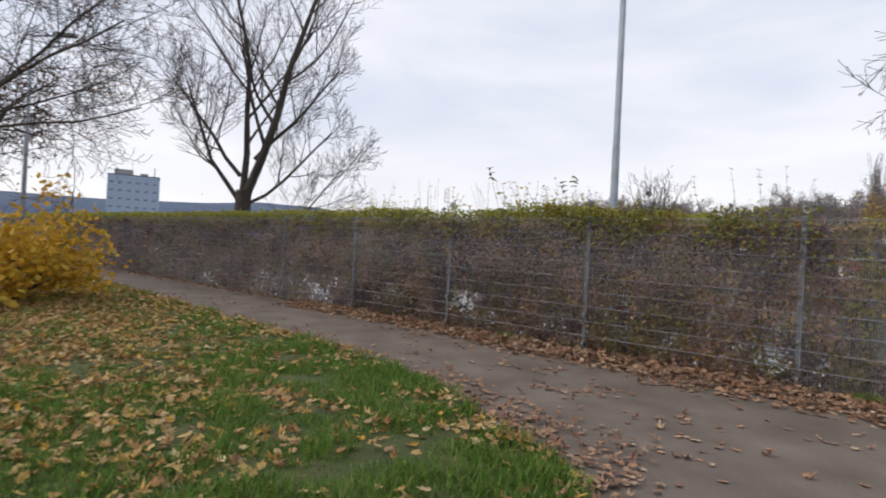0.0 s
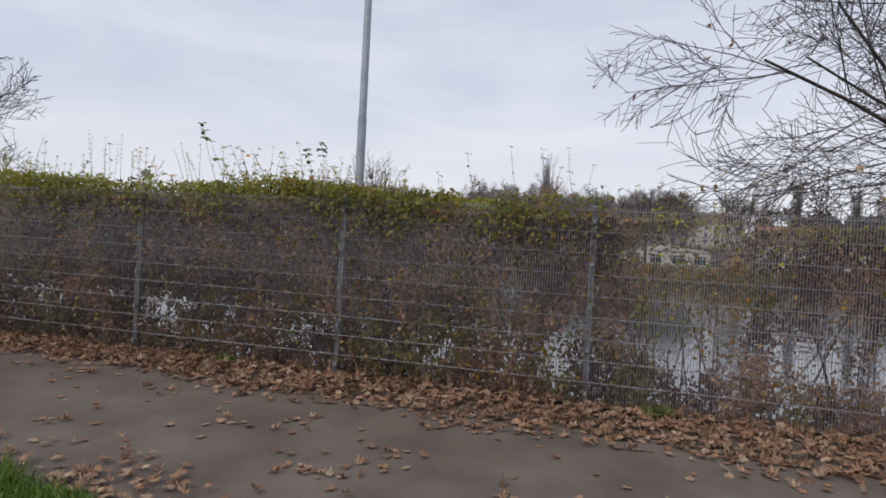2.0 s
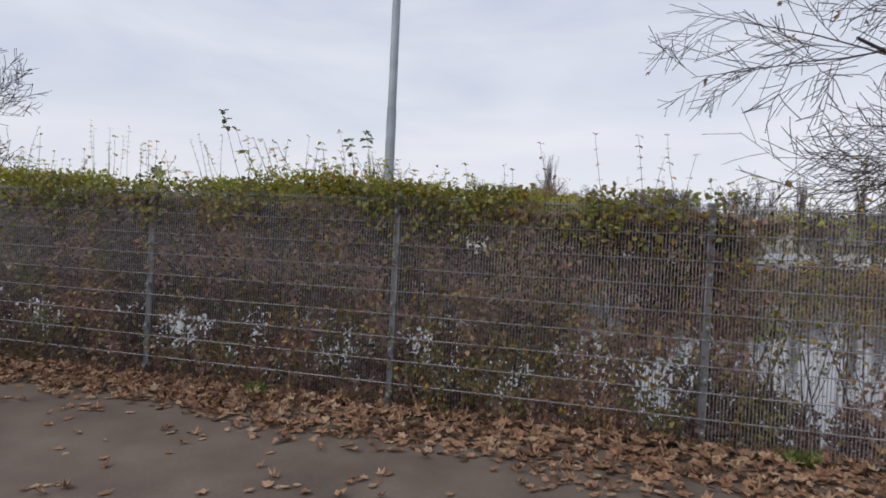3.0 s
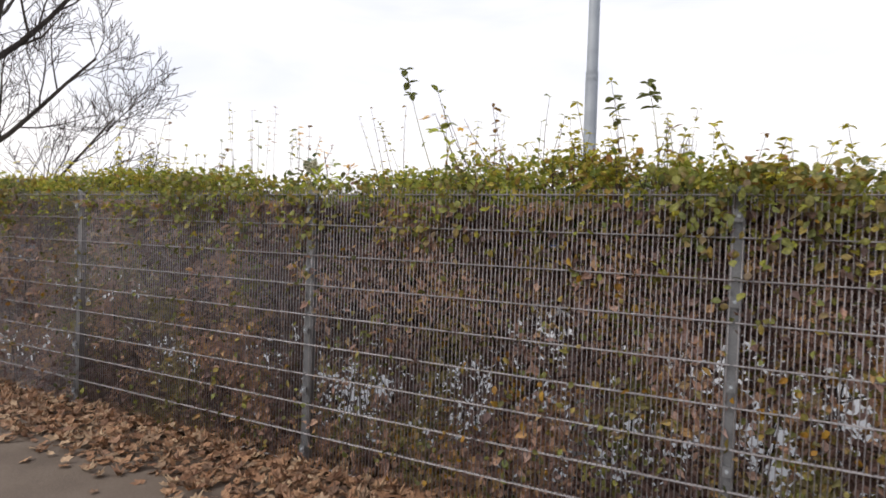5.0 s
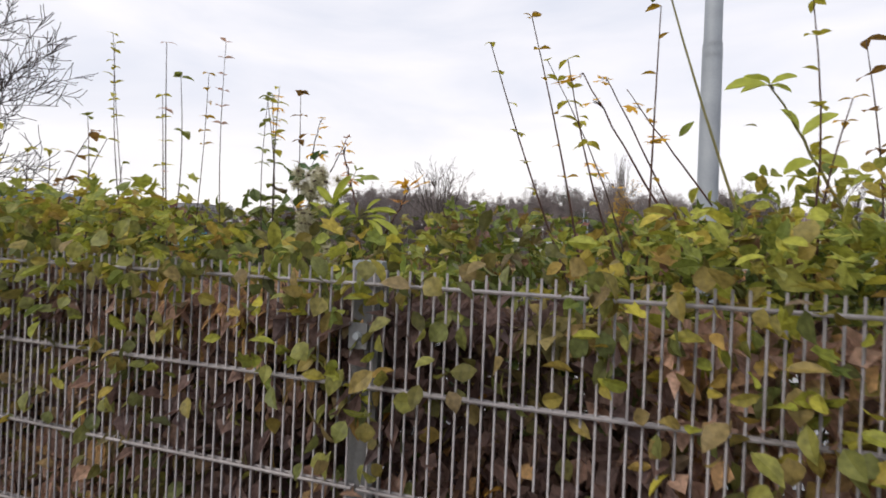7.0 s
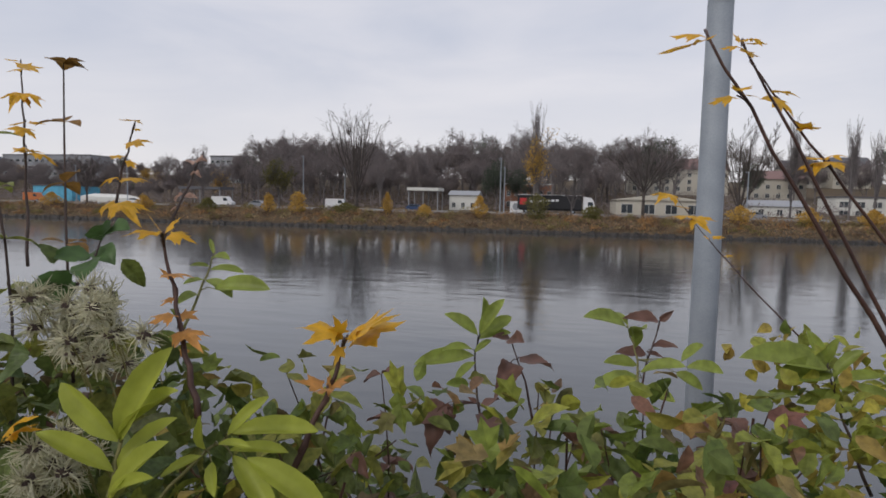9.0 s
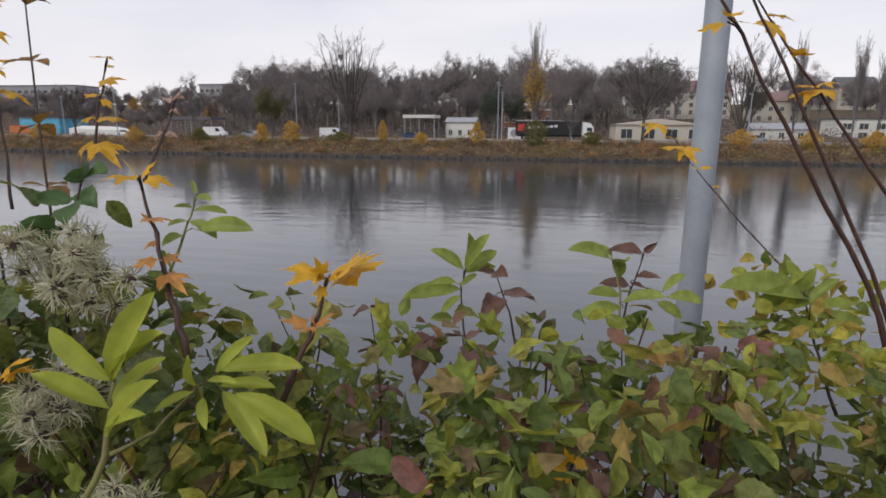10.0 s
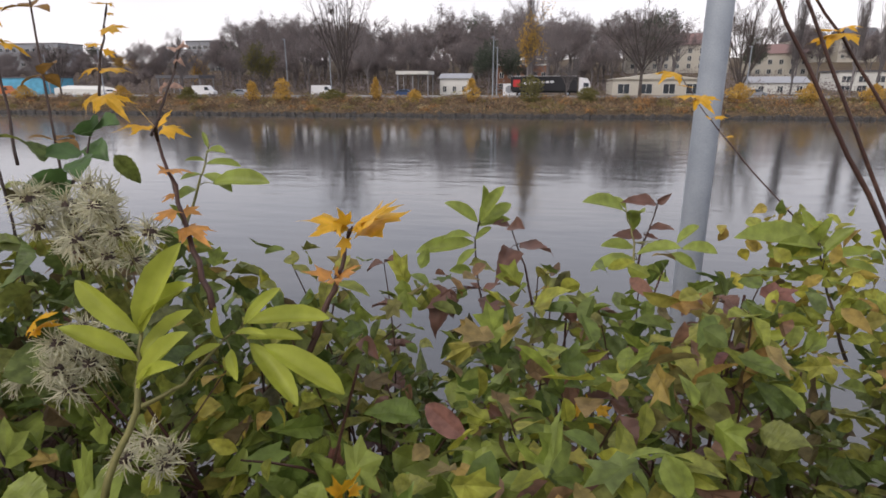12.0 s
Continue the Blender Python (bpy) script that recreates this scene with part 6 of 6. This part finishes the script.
sprig("hedge_sprig", "sprig with purple and green leaves by the mast", M_REDTWIG, 0.003,
      [(0.198, 1.278, 1.853), (0.221, 1.337, 1.951), (0.253, 1.39, 2.023)],
      [((0.245, 1.354, 2.034), (0.175, 1.324, 2.053)), ((0.252, 1.388, 2.028), (0.274, 1.376, 2.052)), ((0.236, 1.371, 1.975), (0.28, 1.348, 1.989)), ((0.222, 1.353, 1.966), (0.262, 1.339, 1.959)), ((0.218, 1.323, 1.967), (0.157, 1.32, 1.976))],
      HEART, L_PURPLE, 0.5, 12)
sprig("hedge_sprig", "leafy green sprig by the mast", M_GREENTWIG, 0.003,
      [(0.19, 1.229, 1.871), (0.194, 1.282, 1.965), (0.177, 1.321, 2.023)],
      [((0.176, 1.329, 2.021), (0.092, 1.25, 2.067)), ((0.178, 1.332, 2.024), (0.154, 1.345, 2.054)), ((0.182, 1.305, 2.008), (0.196, 1.24, 2.053)), ((0.192, 1.316, 1.981), (0.184, 1.261, 2.045)), ((0.2, 1.311, 1.945), (0.131, 1.284, 1.962)), ((0.196, 1.246, 1.951), (0.259, 1.2, 1.991)), ((0.203, 1.283, 1.928), (0.107, 1.235, 1.926)), ((0.286, 1.315, 1.96), (0.33, 1.34, 2.0)), ((0.289, 1.277, 1.959), (0.328, 1.206, 1.982)), ((0.202, 1.295, 1.899), (0.251, 1.224, 1.913)), ((0.278, 1.316, 1.935), (0.307, 1.246, 1.933))],
      LANCE, L_FRESH, 0.36, 13)
sprig("hedge_sprig", "yellowing leafy sprig at the hedge top", M_TWIG, 0.0035,
      [(0.604, 1.217, 1.76), (0.571, 1.27, 1.88), (0.56, 1.319, 1.972)],
      [((0.559, 1.318, 1.973), (0.524, 1.323, 2.039)), ((0.564, 1.324, 1.974), (0.567, 1.31, 2.028)), ((0.568, 1.32, 1.961), (0.452, 1.24, 1.972)), ((0.561, 1.306, 1.964), (0.389, 1.239, 2.015)), ((0.569, 1.318, 1.949), (0.487, 1.315, 2.02)), ((0.56, 1.29, 1.957), (0.597, 1.282, 2.019)), ((0.548, 1.256, 1.955), (0.587, 1.197, 1.997)), ((0.571, 1.293, 1.933), (0.658, 1.274, 1.938)), ((0.581, 1.308, 1.916), (0.497, 1.267, 1.913)), ((0.563, 1.253, 1.91), (0.593, 1.209, 1.905)), ((0.574, 1.304, 1.929), (0.535, 1.258, 1.907))],
      LANCE, L_FRESH, 0.36, 14)
sprig("hedge_sprig", "yellowing leafy sprig at the hedge top", M_TWIG, 0.0025,
      [(0.325, 1.013, 1.777), (0.339, 1.049, 1.823), (0.334, 1.077, 1.852)],
      [((0.283, 1.006, 1.809), (0.327, 1.023, 1.851)), ((0.344, 1.076, 1.843), (0.267, 1.009, 1.879)), ((0.446, 1.069, 1.817), (0.485, 1.041, 1.83)), ((0.488, 1.087, 1.801), (0.463, 1.035, 1.794)), ((0.379, 1.054, 1.867), (0.413, 1.035, 1.889)), ((0.497, 1.102, 1.81), (0.504, 1.049, 1.838))],
      LANCE, L_ELDER, 0.5, 15)
sprig("hedge_sprig", "sprig with an orange leaf and drooping purple leaf", M_REDTWIG, 0.003,
      [(0.04, 0.847, 1.748), (0.033, 0.886, 1.822), (-0.001, 0.916, 1.881)],
      [((-0.009, 0.878, 1.89), (0.06, 0.856, 1.837)), ((-0.036, 0.913, 1.885), (0.013, 0.89, 1.866)), ((-0.221, 0.837, 1.824), (-0.245, 0.822, 1.791)), ((-0.274, 0.869, 1.9), (-0.236, 0.819, 1.904)), ((-0.076, 0.879, 1.794), (-0.046, 0.838, 1.804))],
      HEART, L_PURPLE, 0.45, 16)
sprig("maple_shoot", "small maple shoot with orange-yellow leaves", M_REDTWIG, 0.002,
      [(0.094, 0.813, 1.78), (0.09, 0.836, 1.801), (0.087, 0.856, 1.812)],
      [((0.084, 0.832, 1.827), (0.047, 0.826, 1.836)), ((0.084, 0.839, 1.827), (0.074, 0.84, 1.854)), ((0.085, 0.828, 1.833), (0.11, 0.836, 1.846)), ((0.083, 0.826, 1.828), (0.063, 0.78, 1.849))],
      None, L_GOLD, 0.85, 17)
sprig("maple_shoot", "small yellow maple leaves low in the hedge", M_REDTWIG, 0.002,
      [(-0.198, 0.586, 1.834), (-0.205, 0.599, 1.837)],
      [((-0.205, 0.599, 1.839), (-0.218, 0.577, 1.865)), ((-0.206, 0.601, 1.839), (-0.185, 0.61, 1.85)), ((-0.208, 0.606, 1.835), (-0.197, 0.576, 1.88)), ((-0.564, 0.582, 2.019), (-0.536, 0.581, 2.055)), ((-0.567, 0.587, 2.016), (-0.536, 0.591, 2.038))],
      None, L_GOLD, 0.85, 18)
sprig("climbing_shoot", "long red-brown arching stem with few yellow leaves", M_REDTWIG, 0.006,
      [(0.664, 1.134, 1.832), (0.598, 1.169, 2.026), (0.432, 1.197, 2.315), (0.272, 1.227, 2.606)],
      [((0.268, 1.182, 2.575), (0.172, 1.096, 2.537)), ((0.264, 1.168, 2.58), (0.197, 1.154, 2.583)), ((0.318, 1.171, 2.477), (0.264, 1.15, 2.465)), ((0.334, 1.212, 2.489), (0.313, 1.19, 2.502)), ((0.329, 1.192, 2.483), (0.356, 1.175, 2.475)), ((0.317, 1.169, 2.484), (0.346, 1.179, 2.499))],
      None, L_GOLD, 0.6, 19)
sprig("climbing_shoot", "long red-brown arching stem with few yellow leaves", M_REDTWIG, 0.005,
      [(0.696, 1.194, 1.848), (0.628, 1.229, 2.043), (0.45, 1.268, 2.411), (0.355, 1.297, 2.603)],
      [((0.342, 1.248, 2.58), (0.303, 1.244, 2.58)), ((0.339, 1.238, 2.582), (0.323, 1.237, 2.602)), ((0.35, 1.271, 2.591), (0.39, 1.256, 2.586)), ((0.346, 1.249, 2.59), (0.36, 1.191, 2.588)), ((0.357, 1.27, 2.58), (0.356, 1.224, 2.554))],
      None, L_GOLD, 0.7, 20)
sprig("climbing_shoot", "long red-brown arching stem with few yellow leaves", M_REDTWIG, 0.0042,
      [(0.761, 1.398, 2.116), (0.652, 1.423, 2.276), (0.513, 1.448, 2.471), (0.426, 1.475, 2.607)],
      [((0.477, 1.437, 2.528), (0.477, 1.367, 2.526)), ((0.458, 1.391, 2.514), (0.439, 1.313, 2.479)), ((0.537, 1.449, 2.453), (0.522, 1.381, 2.461)), ((0.528, 1.454, 2.46), (0.537, 1.407, 2.45)), ((0.58, 1.432, 2.393), (0.579, 1.383, 2.4)), ((0.593, 1.436, 2.381), (0.519, 1.348, 2.386)), ((0.551, 1.411, 2.374), (0.507, 1.409, 2.373)), ((0.555, 1.398, 2.384), (0.512, 1.37, 2.393))],
      None, L_GOLD, 0.7, 21)
sprig("climbing_shoot", "thin arching twig with tiny yellow leaves", M_REDTWIG, 0.0022,
      [(0.596, 1.49, 1.968), (0.497, 1.532, 2.077), (0.392, 1.577, 2.198), (0.334, 1.62, 2.284)],
      [((0.345, 1.545, 2.258), (0.285, 1.473, 2.266)), ((0.339, 1.518, 2.256), (0.339, 1.424, 2.255)), ((0.397, 1.59, 2.204), (0.433, 1.595, 2.218)), ((0.394, 1.576, 2.202), (0.373, 1.568, 2.212)), ((0.308, 1.606, 2.31), (0.262, 1.521, 2.319)), ((0.33, 1.569, 2.277), (0.306, 1.525, 2.284)), ((0.422, 1.55, 2.161), (0.443, 1.564, 2.173))],
      None, L_GOLD, 0.7, 22)
sprig("elder_sprig", "elder sprig with a wide yellow-green leaf fan", M_GREENTWIG, 0.004,
      [(0.942, 0.394, 1.954), (0.855, 0.387, 2.105), (0.795, 0.39, 2.227), (0.757, 0.401, 2.293)],
      [((0.751, 0.37, 2.284), (0.667, 0.349, 2.283)), ((0.744, 0.32, 2.272), (0.694, 0.28, 2.287)), ((0.756, 0.365, 2.285), (0.805, 0.37, 2.305)), ((0.755, 0.36, 2.279), (0.799, 0.372, 2.272)), ((0.745, 0.334, 2.272), (0.691, 0.32, 2.264)), ((0.817, 0.367, 2.173), (0.874, 0.36, 2.222)), ((0.82, 0.404, 2.187), (0.786, 0.375, 2.236)), ((0.839, 0.368, 2.126), (0.886, 0.321, 2.106)), ((0.84, 0.369, 2.12), (0.78, 0.324, 2.096))],
      LANCE, L_ELDER, 0.45, 26)
sprig("hedge_shoot", "upright thin shoot with tiers of ochre leaves", M_TWIG, 0.003,
      [(-0.911, 0.933, 2.151), (-0.937, 0.962, 2.251), (-0.977, 0.999, 2.417), (-1.011, 1.029, 2.536)],
      [((-1.001, 1.02, 2.532), (-1.037, 1.017, 2.539)), ((-0.967, 0.989, 2.523), (-0.897, 0.959, 2.498)), ((-0.987, 1.01, 2.516), (-0.957, 0.966, 2.508)), ((-0.959, 0.983, 2.467), (-0.914, 0.918, 2.45)), ((-0.946, 0.971, 2.464), (-0.891, 0.953, 2.456)), ((-0.965, 0.992, 2.414), (-0.981, 0.967, 2.408)), ((-0.946, 0.975, 2.412), (-0.915, 0.987, 2.41)), ((-0.961, 0.987, 2.405), (-0.921, 0.933, 2.389)), ((-0.923, 0.953, 2.357), (-0.96, 0.956, 2.367)), ((-0.973, 1.001, 2.36), (-0.92, 1.014, 2.354)), ((-0.953, 0.981, 2.356), (-0.901, 0.945, 2.366))],
      None, L_GOLD, 0.6, 23)
sprig("hedge_shoot", "upright thin shoot with tiers of ochre leaves", M_TWIG, 0.0028,
      [(-0.769, 0.973, 2.244), (-0.773, 1.003, 2.315), (-0.778, 1.031, 2.379), (-0.785, 1.057, 2.425)],
      [((-0.736, 0.998, 2.415), (-0.715, 0.951, 2.413)), ((-0.742, 1.006, 2.418), (-0.731, 1.012, 2.415)), ((-0.774, 1.04, 2.408), (-0.754, 1.035, 2.404)), ((-0.744, 0.995, 2.38), (-0.689, 0.952, 2.373)), ((-0.76, 0.998, 2.35), (-0.795, 0.998, 2.357)), ((-0.75, 0.99, 2.347), (-0.725, 0.986, 2.33)), ((-0.781, 1.012, 2.316), (-0.805, 0.98, 2.309)), ((-0.792, 1.027, 2.314), (-0.716, 0.991, 2.315)), ((-0.78, 0.997, 2.274), (-0.775, 0.936, 2.255)), ((-0.76, 0.974, 2.27), (-0.677, 0.919, 2.265))],
      None, L_GOLD, 0.6, 24)
sprig("hedge_shoot", "thin shoot with dark shrivelled leaves", M_TWIG, 0.0028,
      [(-0.697, 1.009, 2.198), (-0.693, 1.048, 2.256), (-0.687, 1.088, 2.316), (-0.694, 1.119, 2.353)],
      [((-0.66, 1.07, 2.347), (-0.636, 1.012, 2.352)), ((-0.65, 1.055, 2.348), (-0.641, 1.069, 2.354)), ((-0.662, 1.062, 2.33), (-0.671, 1.06, 2.323)), ((-0.676, 1.086, 2.331), (-0.662, 1.075, 2.323)), ((-0.691, 1.067, 2.286), (-0.715, 1.067, 2.278)), ((-0.7, 1.078, 2.281), (-0.669, 1.072, 2.284)), ((-0.696, 1.053, 2.261), (-0.698, 1.036, 2.256))],
      HEART, L_WITHER, 0.5, 25)

rg = random.Random(61)
for k in range(46):
    x, y = rg.uniform(-0.5, 1.9), rg.uniform(0.62, 1.2)
    z = rg.uniform(1.86, 2.02)
    shoot((x + rg.uniform(-0.1, 0.1), y + 0.05, z - 0.55), (x, y, z), rg.randint(4, 6), rg.uniform(0.04, 0.062), rg.choice([L_PURPLE, L_UNDER, L_FRESH, L_UNDER, L_NEAR, L_FRESH, L_UNDER]), 900 + k, "hedge_sprig", "dark-stemmed sprig with green and purple leaves", M_REDTWIG, 0.05, (2, 3), TOOTHED[k % 3], 0.3, 0.0032)


# ---- traveller's joy seed heads ----
L_PLUME = foliage("feathery_seed_plume", [(0.48, 0.47, 0.31), (0.66, 0.63, 0.46), (0.56, 0.54, 0.37)], 0.8, 0.3, 0.2, 60)


def seed_head(at, radius, seed):
    rg = random.Random(seed)
    e = thing("seed_head", "fluffy pale seed head of a climbing plant", "seed head", at, "seed heads on the hedge")
    s = Soup()
    for k in range(60):
        d = Vector((rg.gauss(0, 1), rg.gauss(0, 1) - 0.4, rg.gauss(0, 1))).normalized()
        side = d.orthogonal().normalized()
        side.rotate(Matrix.Rotation(rg.uniform(0, math.tau), 3, d))
        r = radius * rg.uniform(0.75, 1.2)
        pts = [d * r * u * (1 - 0.25 * u) + side * r * 0.8 * u * u for u in (0, 0.35, 0.7, 1.0)]
        s.tube(pts, [0.0005, 0.0008, 0.0008, 0.0003], 3, False)
    part("plume_tuft", s, L_PLUME, e)["kind"] = "stuff"
    s = Soup()
    s.tube([(0, 0, -0.004), (0, 0, 0.004)], [0.009, 0.007], 7)
    part("seed_core", s, M_TWIG, e)
    s = Soup()
    s.tube([(0, 0, 0), (0.004, 0.012, -0.03), (0.0, 0.03, -0.07)], [0.0008] * 3, 4)
    part("stalk", s, M_GREENTWIG, e)



s = Soup()
for at, spread in [((0.611, 1.321, 1.926), 0.09), ((0.551, 1.418, 1.931), 0.06), ((0.585, 1.145, 1.886), 0.09), ((0.545, 1.232, 1.846), 0.07), ((-0.45, 0.725, 1.812), 0.07), ((0.943, 0.515, 2.052), 0.12), ((1.127, 0.546, 2.084), 0.12), ((1.231, 0.485, 2.003), 0.11), ((0.865, 0.532, 2.003), 0.1), ((1.063, 0.46, 1.954), 0.11)]:
    n = 60
    p = np.array(at) + RNG.normal(size=(n, 3)) * np.array((spread, 0.06, spread * 0.7))
    s.leaves(OVATE, p, unit(n, -0.2), unit(n, 0.7) + np.array((0, -0.4, 0)), RNG.uniform(0.028, 0.055, n), RNG.uniform(0.018, 0.032, n))
hpart("yellowing_leaves", s, L_EDGE, "clustered yellowing leaves at the hedge top")
for k, at in enumerate([(-0.596, 0.703, 2.142), (-0.542, 0.691, 2.078), (-0.607, 0.742, 2.095), (-0.607, 0.71, 2.084), (-0.553, 0.691, 2.133), (-0.638, 0.738, 2.098), (-0.459, 0.669, 2.119), (-0.579, 0.73, 2.063), (-0.577, 0.686, 2.086), (-0.629, 0.738, 2.118), (-0.572, 0.757, 2.1), (-0.591, 0.746, 2.111), (-0.52, 0.661, 2.151), (-0.623, 0.672, 2.153)]):
    seed_head(at, 0.024, 700 + k)
for k, at in enumerate([(-0.648, 0.711, 2.15), (-0.509, 0.674, 2.115), (-0.532, 0.687, 2.145), (-0.529, 0.69, 2.138), (-0.591, 0.763, 2.145), (-0.568, 0.734, 2.13), (-0.682, 0.752, 2.116), (-0.62, 0.717, 2.099), (-0.645, 0.699, 2.11), (-0.536, 0.642, 2.114), (-0.595, 0.737, 2.158), (-0.54, 0.736, 2.058), (-0.627, 0.736, 2.102), (-0.545, 0.599, 2.003)]):
    seed_head(at, 0.024, 714 + k)
for k, at in enumerate([(-0.566, 0.651, 1.961), (-0.589, 0.693, 1.914), (-0.547, 0.639, 2.002), (-0.546, 0.591, 1.97), (-0.675, 0.657, 1.91), (-0.571, 0.68, 1.955), (-0.55, 0.655, 1.988), (-0.607, 0.693, 1.926), (-0.571, 0.686, 1.945), (-0.646, 0.677, 1.917), (-0.558, 0.615, 1.948), (-0.549, 0.625, 1.971), (-0.541, 0.598, 1.941), (-0.621, 0.707, 1.932)]):
    seed_head(at, 0.024, 728 + k)
for k, at in enumerate([(-0.528, 0.62, 1.967), (-0.563, 0.707, 1.942), (-0.566, 0.632, 1.965), (-0.475, 0.591, 1.861), (-0.426, 0.591, 1.858), (-0.456, 0.645, 1.833), (-0.441, 0.591, 1.888), (-0.477, 0.661, 1.822)]):
    seed_head(at, 0.024, 742 + k)
